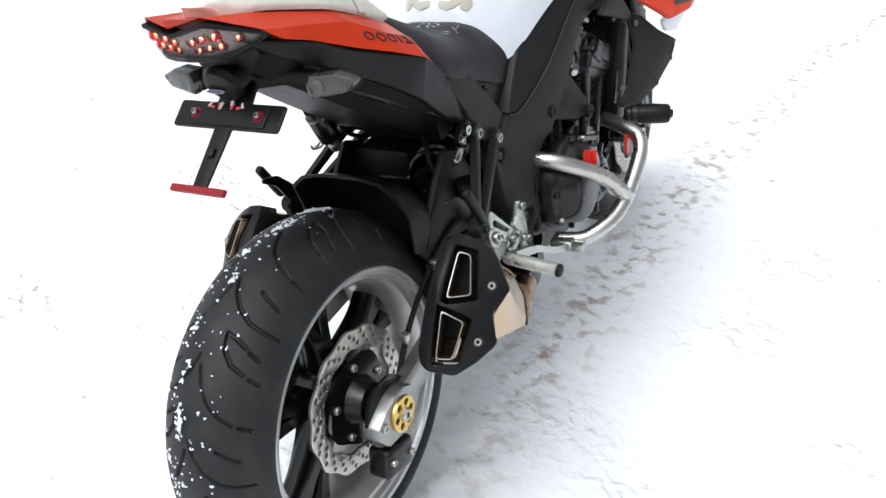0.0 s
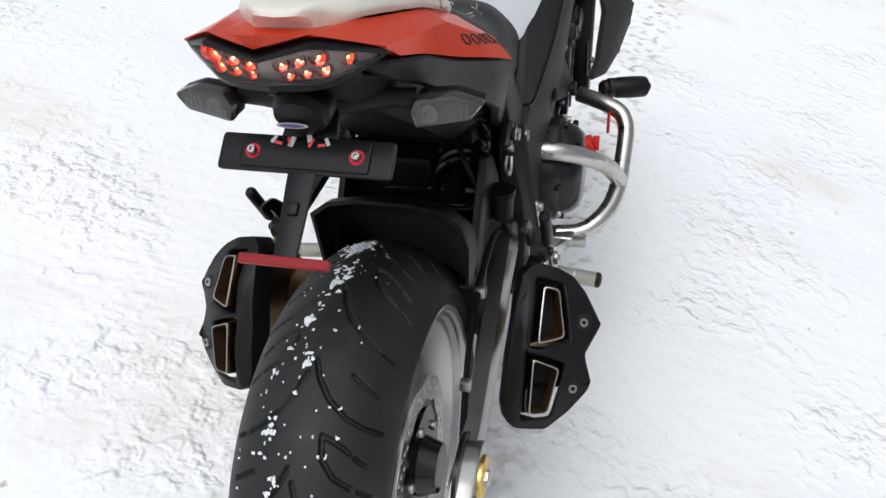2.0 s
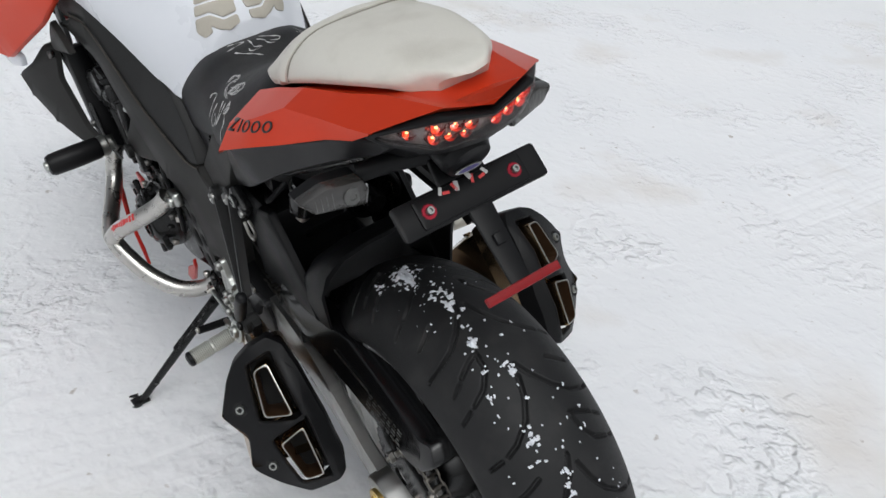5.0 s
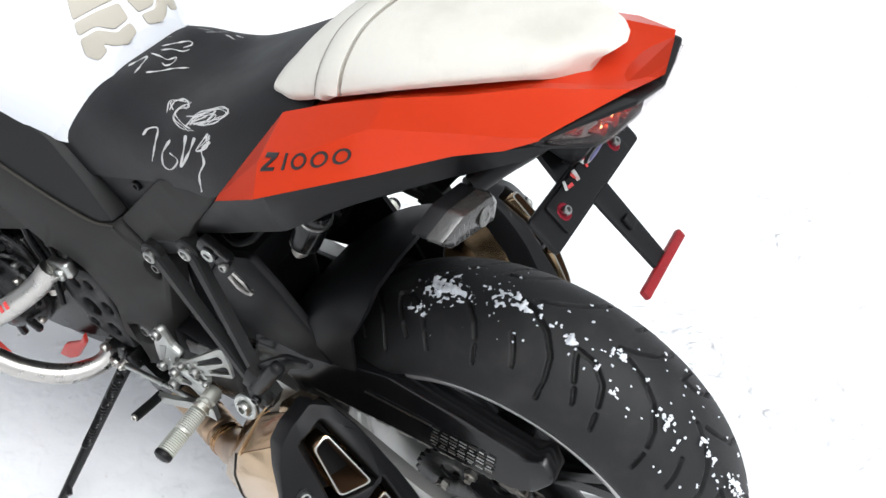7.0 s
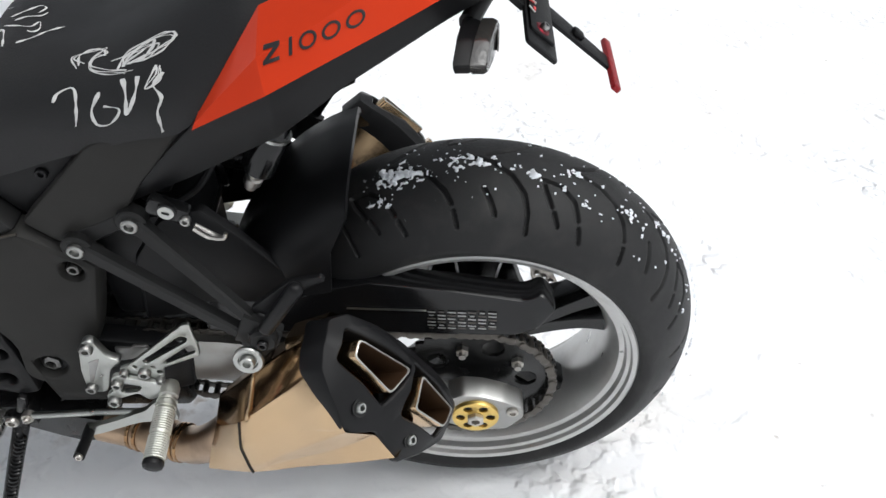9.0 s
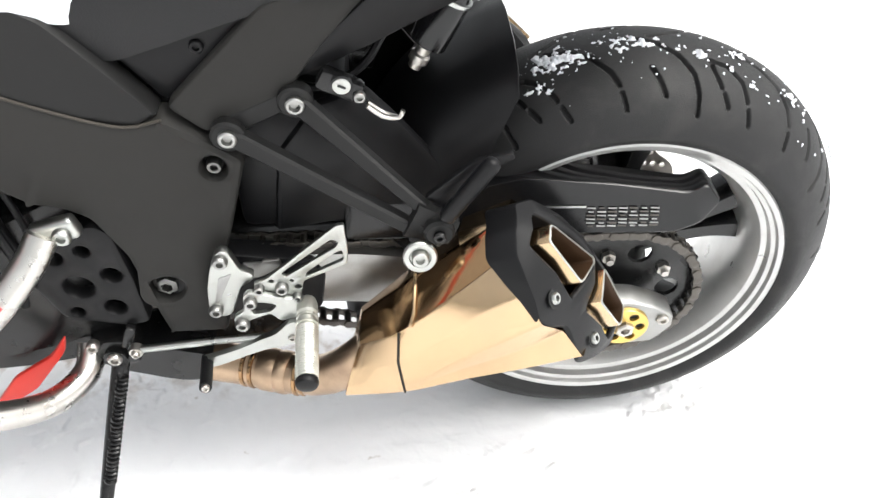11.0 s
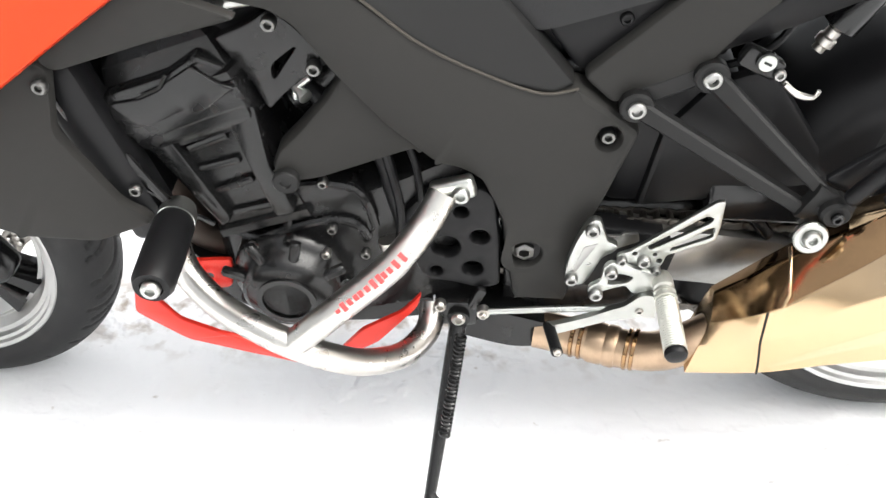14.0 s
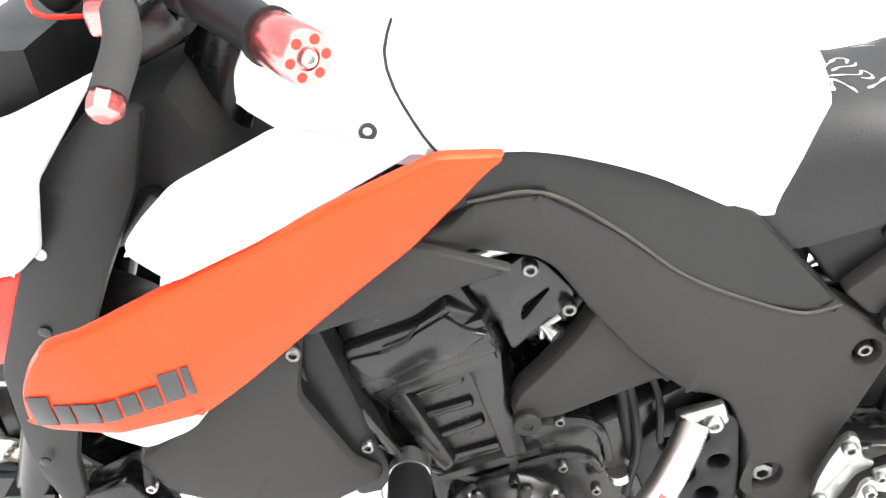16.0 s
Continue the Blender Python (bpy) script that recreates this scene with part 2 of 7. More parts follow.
def skin(outline, height=0.0, thick=0.02, edge=0.004, holes=(), m=SIDE, rounding=0.008, cuts=0):
    """A panel over the outline (a, b): height(a, b) outwards, with a rounded edge, real thickness and holes through it."""
    f = height if callable(height) else (lambda a, b: height)
    bm = bmesh.new()
    loops = [fillet(outline, rounding)] + [fillet(h, min(rounding, 0.006)) for h in holes]
    edges = []
    for loop in loops:
        vs = [bm.verts.new((0, p[0], p[1])) for p in loop]
        edges += [bm.edges.new((vs[i - 1], vs[i])) for i in range(len(vs))]
    bmesh.ops.triangle_fill(bm, edges=edges, use_beauty=True, use_dissolve=False)
    if cuts:
        bmesh.ops.subdivide_edges(bm, edges=bm.edges[:], cuts=cuts, use_grid_fill=True)
    rim = [e for e in bm.edges if len(e.link_faces) == 1]
    away = {}
    for e in rim:
        a, b = e.verts
        d = b.co - a.co
        n = Vector((0, d.z, -d.y))
        n.normalize()
        mid = (a.co + b.co) / 2
        if n.dot(e.link_faces[0].calc_center_median() - mid) > 0:
            n = -n
        for v in e.verts:
            away[v] = away.get(v, Vector()) + n
    for v, n in away.items():
        n.normalize()
        v.co -= n * edge
    for v in bm.verts:
        v.co.x = f(v.co.y, v.co.z)
    pairs = [tuple(e.verts) for e in rim]
    ring = {v: v for v in away}
    for out, down in ((0.65, 0.3 * edge), (1.0, edge), (1.0, thick)):
        deep = down if callable(down) else (lambda a, b: down)
        grown = {v: bm.verts.new((v.co.x - deep(v.co.y, v.co.z), v.co.y + n.y * edge * out, v.co.z + n.z * edge * out)) for v, n in away.items()}
        for a, b in pairs:
            bm.faces.new((ring[a], ring[b], grown[b], grown[a]))
        ring = grown
    for v in bm.verts:
        v.co = m @ v.co
    return bm


def spline(pts, step=0.01):
    """Points along a smooth curve through pts."""
    pts = [Vector(p) for p in pts]
    ext = [2 * pts[0] - pts[1], *pts, 2 * pts[-1] - pts[-2]]
    out = []
    for i in range(len(pts) - 1):
        p0, p1, p2, p3 = ext[i:i + 4]
        n = max(2, int((p2 - p1).length / step))
        for k in range(n):
            t = k / n
            out.append(0.5 * (2 * p1 + (p2 - p0) * t + (2 * p0 - 5 * p1 + 4 * p2 - p3) * t * t + (3 * p1 - p0 - 3 * p2 + p3) * t ** 3))
    return out + [pts[-1]]


def tube(pts, r, n=12, step=0.01, smooth=True, r_end=None, flat=1.0):
    """A round bar along a curve, with closed ends."""
    path = spline(pts, step) if smooth else [Vector(p) for p in pts]
    bm = bmesh.new()
    rings, up = [], None
    for k, p in enumerate(path):
        d = (path[min(k + 1, len(path) - 1)] - path[max(k - 1, 0)]).normalized()
        if up is None:
            up = d.cross(Vector((0.31, 0.2, 0.93))).normalized()
        up = (up - d * up.dot(d)).normalized()
        w = d.cross(up)
        rr = r if r_end is None else r + (r_end - r) * k / (len(path) - 1)
        rings.append([bm.verts.new(p + (up * math.cos(a) * flat + w * math.sin(a)) * rr) for a in [2 * math.pi * i / n for i in range(n)]])
    for a, b in zip(rings, rings[1:]):
        for i in range(n):
            bm.faces.new((a[i - 1], a[i], b[i], b[i - 1]))
    bm.faces.new(rings[0][::-1])
    bm.faces.new(rings[-1])
    return bm


def turn(profile, at=(0, 0, 0), axis=(1, 0, 0), n=32, closed=False, wave=0.0, waves=0):
    """A turned body: profile of (along, radius) about an axis."""
    bm = bmesh.new()
    z = Vector(axis).normalized()
    q = Vector((0, 0, 1)).rotation_difference(z).to_matrix()
    rings = []
    for a, r in profile:
        ring = []
        for i in range(n):
            t = 2 * math.pi * i / n
            rr = r * (1 + wave * math.cos(waves * t)) if r > 0 else 1e-5
            ring.append(bm.verts.new(Vector(at) + q @ Vector((rr * math.cos(t), rr * math.sin(t), a))))
        rings.append(ring)
    pairs = list(zip(rings, rings[1:])) + ([(rings[-1], rings[0])] if closed else [])
    for a, b in pairs:
        for i in range(n):
            bm.faces.new((a[i - 1], a[i], b[i], b[i - 1]))
    if not closed:
        bm.faces.new(rings[0][::-1])
        bm.faces.new(rings[-1])
    return bm


def block(size, m=Matrix(), bevel=0.003, seg=2):
    """A bevelled block."""
    bm = bmesh.new()
    bmesh.ops.create_cube(bm, size=1)
    for v in bm.verts:
        v.co = Vector((v.co.x * size[0], v.co.y * size[1], v.co.z * size[2]))
    if bevel:
        bmesh.ops.bevel(bm, geom=bm.edges[:], offset=bevel, segments=seg, affect="EDGES", profile=0.5)
    for v in bm.verts:
        v.co = m @ v.co
    return bm


def loft(sections, caps=True, ring=True):
    """A skin over sections of equally many points."""
    bm = bmesh.new()
    rows = [[bm.verts.new(p) for p in s] for s in sections]
    n = len(rows[0])
    for a, b in zip(rows, rows[1:]):
        for i in range(0 if ring else 1, n):
            bm.faces.new((a[i - 1], a[i], b[i], b[i - 1]))
    if caps:
        bm.faces.new(rows[0][::-1])
        bm.faces.new(rows[-1])
    return bm


def smooth_loft(keys, m, around=None):
    """Sections resampled along their length by splines, m steps between each two."""
    cols = [spline_n([k[i] for k in keys], m) for i in range(len(keys[0]))]
    return [[c[j] for c in cols] for j in range(len(cols[0]))]


def spline_n(pts, m):
    pts = [Vector(p) for p in pts]
    ext = [2 * pts[0] - pts[1], *pts, 2 * pts[-1] - pts[-2]]
    out = []
    for i in range(len(pts) - 1):
        p0, p1, p2, p3 = ext[i:i + 4]
        for k in range(m):
            t = k / m
            out.append(0.5 * (2 * p1 + (p2 - p0) * t + (2 * p0 - 5 * p1 + 4 * p2 - p3) * t * t + (3 * p1 - p0 - 3 * p2 + p3) * t ** 3))
    return out + [pts[-1]]


def bolt(at, axis, r=0.008, h=0.006):
    """A socket-head screw: a turned head with a recessed hexagon."""
    head = turn([(-h, r * 0.8), (-h * 0.2, r), (h * 0.6, r), (h, r * 0.82), (h, r * 0.5), (h * 0.2, r * 0.45), (h * 0.2, 0)], at, axis, 14)
    return head


def frame_of(a, b, c):
    """Axes from three directions as columns for h, a, b with an origin."""
    def build(origin):
        return Matrix(((a[0], b[0], c[0], origin[0]), (a[1], b[1], c[1], origin[1]), (a[2], b[2], c[2], origin[2]), (0, 0, 0, 1)))
    return build


def thing(name, label, category, group=""):
    ob = new(name)
    ob.matrix_world = STAND
    return tagged(ob, label, category, group)


bike = thing("motorcycle", "orange, white and black motorcycle on its side stand", "motorcycle")

# ---- ground ----
def rise(x, y):
    """Height of the trodden snow."""
    p = Vector((x, y, 0))
    h = 0.018 * noise.noise(p * 0.7) + 0.008 * noise.noise(p * 3.1) + 0.003 * noise.noise(p * 9.0)
    h += 0.003 * max(0.0, noise.noise(p * 16.0 + Vector((7, 3, 1)))) + 0.0008 * noise.noise(p * 41.0)
    near = math.exp(-((x * x) / 0.02)) if -0.5 < y < 1.9 else 0.0
    return h * (1 - 0.75 * near) + (0.003 if y < 0.7 else 0.003 - 0.019 * min(1.0, (y - 0.7) / 0.5)) * near


def track(y):
    """Where the dirty track runs beside the machine."""
    return 0.085 + 0.02 * y + 0.021 * y * y


def trail(x, y):
    """Trodden lumps along the dirty track, and patches of prints and tread marks."""
    p = Vector((x, y, 0))
    k = math.exp(-((x - track(y)) / 0.085) ** 2) if -1 < y < 9 else 0.0
    d = -0.016 * k * max(0.0, 0.15 + noise.noise(p * 13.0 + Vector((3, 1, 0)))) + 0.005 * k * noise.noise(p * 31.0)
    patch = max(0.0, noise.noise(p * 0.95 + Vector((11.3, 4.1, 0))) - 0.02)
    patch = max(patch, 0.30 * math.exp(-((x + 0.62) ** 2 + (y - 0.85) ** 2) / 0.12), 0.26 * math.exp(-((x + 0.30) ** 2 / 0.05 + (y - 0.25) ** 2 / 0.25)))
    chunk = noise.noise(Vector((x * 38.0 + y * 6, y * 27.0, 4.0))) + 0.6 * noise.noise(p * 70.0) + 0.25
    return d + 0.026 * min(0.4, patch) * max(-0.35, min(0.45, chunk * 1.3))


def graded(n, reach, tight):
    return [reach * math.sinh(tight * (2 * i / (n - 1) - 1)) / math.sinh(tight) for i in range(n)]


xs, ys = graded(420, 400.0, 9.0), [0.5 + v for v in graded(420, 400.0, 9.0)]
verts = [(x, y, (rise(x, y) + trail(x, y)) if abs(x) < 8 and abs(y) < 9 else 0.02 * noise.noise(Vector((x, y, 0)) * 0.3)) for y in ys for x in xs]
faces = [(j * 420 + i, j * 420 + i + 1, (j + 1) * 420 + i + 1, (j + 1) * 420 + i) for j in range(419) for i in range(419)]
gm = bpy.data.meshes.new("ground")
gm.from_pydata(verts, [], faces)
gm.shade_smooth()
ground = tagged(new("ground", gm), "trodden white snow with faint prints and dirt specks", "snow ground", kind="structure")


def snow():
    m = bpy.data.materials.new("trodden_snow")
    m.use_nodes = True
    nt = m.node_tree
    b = nt.nodes["Principled BSDF"]
    at = nt.nodes.new("ShaderNodeTexCoord")

    def field(scale, detail, lo, hi, color_a, color_b, prev=None, amount=1.0):
        n = nt.nodes.new("ShaderNodeTexNoise")
        n.inputs["Scale"].default_value, n.inputs["Detail"].default_value = scale, detail
        nt.links.new(at.outputs["Object"], n.inputs["Vector"])
        r = nt.nodes.new("ShaderNodeMapRange")
        r.inputs["From Min"].default_value, r.inputs["From Max"].default_value, r.inputs["To Max"].default_value = lo, hi, amount
        nt.links.new(n.outputs["Fac"], r.inputs["Value"])
        x = nt.nodes.new("ShaderNodeMix")
        x.data_type = "RGBA"
        x.inputs["A"].default_value, x.inputs["B"].default_value = (*color_a, 1), (*color_b, 1)
        nt.links.new(r.outputs["Result"], x.inputs["Factor"])
        if prev:
            nt.links.new(prev, x.inputs["A"])
        return x.outputs["Result"]
    c = field(0.9, 6, 0.3, 0.7, (0.84, 0.85, 0.87), (0.88, 0.88, 0.89))
    c = field(1.7, 8, 0.56, 0.74, (0, 0, 0), (0.66, 0.60, 0.53), c, 0.5)
    c = field(26.0, 3, 0.70, 0.78, (0, 0, 0), (0.30, 0.24, 0.19), c, 0.6)
    # dirt pressed into the track
    xyz = nt.nodes.new("ShaderNodeSeparateXYZ")
    nt.links.new(at.outputs["Object"], xyz.inputs[0])

    def calc(kind, a, b2, clamp=False):
        n = nt.nodes.new("ShaderNodeMath")
        n.operation, n.use_clamp = kind, clamp
        for i, v in enumerate((a, b2)):
            if isinstance(v, (int, float)):
                n.inputs[i].default_value = v
            elif v is not None:
                nt.links.new(v, n.inputs[i])
        return n.outputs[0]
    off = calc("ABSOLUTE", calc("SUBTRACT", xyz.outputs["X"], calc("ADD", calc("MULTIPLY", xyz.outputs["Y"], calc("ADD", calc("MULTIPLY", xyz.outputs["Y"], 0.021), 0.02)), 0.085)), None)
    near = calc("SUBTRACT", 1.0, calc("DIVIDE", off, 0.15), True)
    dn = nt.nodes.new("ShaderNodeTexNoise")
    dn.inputs["Scale"].default_value, dn.inputs["Detail"].default_value = 22.0, 9.0
    nt.links.new(at.outputs["Object"], dn.inputs["Vector"])
    blot = calc("MULTIPLY", calc("SUBTRACT", dn.outputs["Fac"], 0.52), 8.0, True)
    far = calc("MULTIPLY", calc("ADD", xyz.outputs["Y"], 0.2), 1.2, True)
    dirt = nt.nodes.new("ShaderNodeMix")
    dirt.data_type = "RGBA"
    dirt.inputs["B"].default_value = (0.33, 0.26, 0.20, 1)
    nt.links.new(calc("MULTIPLY", calc("MULTIPLY", calc("MULTIPLY", near, blot), far), 0.85), dirt.inputs["Factor"])
    nt.links.new(c, dirt.inputs["A"])
    nt.links.new(dirt.outputs["Result"], b.inputs["Base Color"])
    b.inputs["Roughness"].default_value, b.inputs["Specular IOR Level"].default_value = 0.75, 0.25
    h = nt.nodes.new("ShaderNodeTexNoise")
    h.inputs["Scale"].default_value, h.inputs["Detail"].default_value = 30.0, 9.0
    nt.links.new(at.outputs["Object"], h.inputs["Vector"])
    where = nt.nodes.new("ShaderNodeTexNoise")
    where.inputs["Scale"].default_value, where.inputs["Detail"].default_value = 2.3, 4.0
    nt.links.new(at.outputs["Object"], where.inputs["Vector"])
    rough = calc("ADD", calc("MULTIPLY", calc("SUBTRACT", where.outputs["Fac"], 0.49), 7.0, True), 0.26)
    bp = nt.nodes.new("ShaderNodeBump")
    bp.inputs["Strength"].default_value, bp.inputs["Distance"].default_value = 0.75, 0.013
    lump = nt.nodes.new("ShaderNodeTexNoise")
    lump.inputs["Scale"].default_value, lump.inputs["Detail"].default_value, lump.inputs["Distortion"].default_value = 24.0, 2.0, 0.15
    nt.links.new(at.outputs["Object"], lump.inputs["Vector"])
    edge = nt.nodes.new("ShaderNodeMapRange")
    edge.interpolation_type = "SMOOTHSTEP"
    edge.inputs["From Min"].default_value, edge.inputs["From Max"].default_value = 0.44, 0.68
    nt.links.new(lump.outputs["Fac"], edge.inputs["Value"])
    lumps = calc("MULTIPLY", calc("MULTIPLY", edge.outputs["Result"], calc("SUBTRACT", rough, 0.12)), 0.75)
    nt.links.new(calc("ADD", lumps, calc("MULTIPLY", calc("MULTIPLY", h.outputs["Fac"], rough), 0.7)), bp.inputs["Height"])
    nt.links.new(bp.outputs["Normal"], b.inputs["Normal"])
    return m


gm.materials.append(snow())


# ---- wheels ----
def groove_depth(u, v, pitch, half, lines, width):
    """How far a tread point (arc, across) lies inside a groove, 0 to 1; lines are in shares of pitch and half width."""
    best = np.full(u.shape, 9.0)
    for line in lines:
        for (a0, b0), (a1, b1) in zip(line, line[1:]):
            for wrap in (-1, 0, 1):
                x0, y0, x1, y1 = (a0 + wrap) * pitch, b0 * half, (a1 + wrap) * pitch, b1 * half
                dx, dy = x1 - x0, y1 - y0
                t = np.clip(((u - x0) * dx + (v - y0) * dy) / (dx * dx + dy * dy), 0, 1)
                best = np.minimum(best, np.hypot(u - x0 - t * dx, v - y0 - t * dy))
    return np.clip((width - best) / (width * 0.45), 0, 1)


def tyre_mesh(radius, half, crown, bead_r, bead_half, around, across, pitches, lines, width, depth):
    """A tyre with a round crown, sidewalls down to the bead and cut grooves; centred, about the x axis."""
    # outline across: crown arc, then the sidewall
    theta = math.asin(half / crown)
    prof = []
    for i in range(across + 1):
        a = -theta + 2 * theta * i / across
        prof.append((crown * math.sin(a), radius - crown + crown * math.cos(a), a / theta))
    edge_r = prof[0][1]
    wall = []
    for k in range(1, 9):
        t = k / 8
        wall.append((-(half * (1 - t * t * 0.95) + bead_half * t * t * 0.95) - 0.004 * math.sin(math.pi * t), edge_r + (bead_r - edge_r) * t, None))
    prof = wall[::-1] + prof + [(-x, r, v) for x, r, v in wall]
    ang = np.linspace(0, 2 * math.pi, around, endpoint=False)
    pitch = radius * 2 * math.pi / pitches
    rows = []
    for x, r, v in prof:
        rr = np.full(around, r)
        xx = np.full(around, x)
        if v is not None:
            side = 1 if v >= 0 else -1
            u = (ang * radius + (0.5 * pitch if side > 0 else 0)) % pitch
            g = groove_depth(u, np.full(around, abs(v) * crown * theta), pitch, crown * theta, lines, width)
            a = v * theta
            rr = r - g * depth * math.cos(a)
            xx = x - g * depth * math.sin(a)
        rows.append(np.stack([xx, rr * np.cos(ang), rr * np.sin(ang)], 1))
    co = np.concatenate(rows)
    n = len(rows)
    j, i = np.meshgrid(np.arange(n - 1), np.arange(around), indexing="ij")
    quads = np.stack([j * around + i, j * around + (i + 1) % around, (j + 1) * around + (i + 1) % around, (j + 1) * around + i], -1).reshape(-1, 4)
    me = bpy.data.meshes.new("tyre")
    me.from_pydata(co.tolist(), [], quads.tolist())
    me.shade_smooth()
    me.set_sharp_from_angle(angle=radians(50))
    me.materials.append(RUBBER)
    return me


REAR, FRONT = (0.0, 0.004, 0.316), (0.0, 1.434, 0.287)
TREAD = (((0.00, 0.02), (0.09, 0.10), (0.18, 0.24), (0.25, 0.44), (0.275, 0.64), (0.28, 0.84)), ((0.34, 0.24), (0.44, 0.27), (0.52, 0.40), (0.56, 0.58)), ((0.575, 0.66), (0.60, 0.80)),
         ((0.34, 0.24), (0.36, 0.36), (0.40, 0.52)), ((0.42, 0.58), (0.45, 0.70)), ((0.56, 0.03), (0.66, 0.10), (0.76, 0.22), (0.84, 0.42), (0.87, 0.56)), ((0.88, 0.64), (0.895, 0.80)),
         ((0.04, 0.40), (0.08, 0.56), (0.10, 0.68)))


def wheel(name, at, tyre, rim_r, rim_half, label):
    root = new(name)
    root.parent = bike
    root.location = at
    root["label"] = label
    t = new("tyre", tyre)
    t.parent = root
    b = rim_half
    half = [(b - 0.010, rim_r - 0.002), (b, rim_r), (b + 0.003, rim_r - 0.004), (b + 0.001, rim_r - 0.010), (b - 0.005, rim_r - 0.012), (b - 0.007, rim_r - 0.017), (b - 0.016, rim_r - 0.019),
            (b - 0.018, rim_r - 0.026), (b - 0.034, rim_r - 0.036), (0.02, rim_r - 0.042)]
    well = half + [(-x, r) for x, r in half[::-1]]
    part("rim", turn(well, (0, 0, 0), (1, 0, 0), 96, closed=True), RIM, root, "silver cast rim with a bright lip", 30)
    return root


rear_tyre = tyre_mesh(0.3075, 0.093, 0.102, 0.2215, 0.084, 1400, 150, 8, TREAD, 0.0033, 0.0052)
front_tyre = tyre_mesh(0.302, 0.058, 0.064, 0.222, 0.050, 520, 60, 11, TREAD, 0.0030, 0.004)
rear_wheel = wheel("rear_wheel", REAR, rear_tyre, 0.2265, 0.0865, "wide rear wheel with a worn sporty tyre")
front_wheel = wheel("front_wheel", FRONT, front_tyre, 0.229, 0.052, "front wheel with grooved tyre and wave discs")


def spokes(root, count, rim_r, hub_r, w, start=0.0):
    """Forked spokes of the cast wheel, machined on their edges."""
    for k in range(count):
        a = start + 2 * math.pi * k / count
        both = []
        for s in (-1, 1):
            pts = []
            for t, off, half_x, half_w in ((0.0, 0.000, 0.034, 0.022), (0.35, 0.008, 0.028, 0.017), (0.7, 0.018, 0.024, 0.016), (1.0, 0.030, 0.026, 0.022)):
                r = hub_r + (rim_r - hub_r) * t
                c = Vector((0, r * math.cos(a) - s * off * math.sin(a), r * math.sin(a) + s * off * math.cos(a)))
                e = Vector((0, -math.sin(a), math.cos(a)))
                x = Vector((1, 0, 0))
                pts.append([c + x * half_x + e * half_w * 0.6, c + x * half_x * 0.6 + e * half_w, c - x * half_x * 0.6 + e * half_w, c - x * half_x + e * half_w * 0.6,
                            c - x * half_x - e * half_w * 0.6, c - x * half_x * 0.6 - e * half_w, c + x * half_x * 0.6 - e * half_w, c + x * half_x - e * half_w * 0.6])
            both.append(loft(smooth_loft(pts, 4)))
        part("spoke", join(*both), GLOSSY, root, "black forked spoke")


spokes(rear_wheel, 5, 0.190, 0.045, 0.02, 0.35)
spokes(front_wheel, 5, 0.190, 0.040, 0.02, 0.1)
part("hub", turn([(-0.10, 0.020), (-0.10, 0.034), (-0.07, 0.040), (-0.05, 0.055), (0.05, 0.055), (0.07, 0.044), (0.10, 0.034), (0.10, 0.020)], axis=(1, 0, 0)), GLOSSY, rear_wheel)
part("hub", turn([(-0.075, 0.018), (-0.075, 0.034), (-0.05, 0.045), (0.05, 0.045), (0.075, 0.034), (0.075, 0.018)], axis=(1, 0, 0)), GLOSSY, front_wheel)


def disc(root, x, r_out, r_in, waves, rows, label="drilled wave brake disc"):
    """A wavy brake disc with drilled holes, plate thickness 5 mm."""
    edge = [(r_out * (1 + 0.022 * math.cos(waves * t)) * math.cos(t), r_out * (1 + 0.022 * math.cos(waves * t)) * math.sin(t)) for t in [2 * math.pi * i / 160 for i in range(160)]]
    holes = [[(r_in * (1 + 0.03 * math.cos(waves * t)) * math.cos(t), r_in * (1 + 0.03 * math.cos(waves * t)) * math.sin(t)) for t in [2 * math.pi * i / 80 for i in range(80)]]]
    for ring, (rr, count, shift) in enumerate(rows):
        for k in range(count):
            a = 2 * math.pi * (k + shift) / count
            holes.append([(rr * math.cos(a) + 0.0042 * math.cos(b), rr * math.sin(a) + 0.0042 * math.sin(b)) for b in [2 * math.pi * i / 8 for i in range(8)]])
    m = Matrix(((1, 0, 0, x), (0, 1, 0, 0), (0, 0, 1, 0), (0, 0, 0, 1)))
    d = part("brake_disc", join(skin(edge, 0.0025, 0.005, 0.0006, holes, m, 0.0)), DISC, root, label)
    part("disc_carrier", turn([(x - 0.004, 0.03), (x - 0.004, r_in * 0.82), (x + 0.004, r_in * 0.86), (x + 0.004, 0.03)], axis=(1, 0, 0), n=40, wave=0.06, waves=5), GLOSSY, root)
    for k in range(5):
        a = 2 * math.pi * k / 5 + 0.3
        part("disc_bolt", bolt((x + (0.004 if x > 0 else -0.004), 0.062 * math.cos(a), 0.062 * math.sin(a)), (1 if x > 0 else -1, 0, 0), 0.007, 0.005), STEEL, root)
    return d


disc(rear_wheel, 0.070, 0.125, 0.092, 12, ((0.099, 24, 0.0), (0.108, 24, 0.35), (0.117, 24, 0.7)))
disc(front_wheel, -0.072, 0.150, 0.112, 12, ((0.122, 36, 0.0), (0.131, 36, 0.35), (0.140, 36, 0.7)))
disc(front_wheel, 0.072, 0.150, 0.112, 12, ((0.122, 36, 0.0), (0.131, 36, 0.35), (0.140, 36, 0.7)))

# ---- bodywork ----


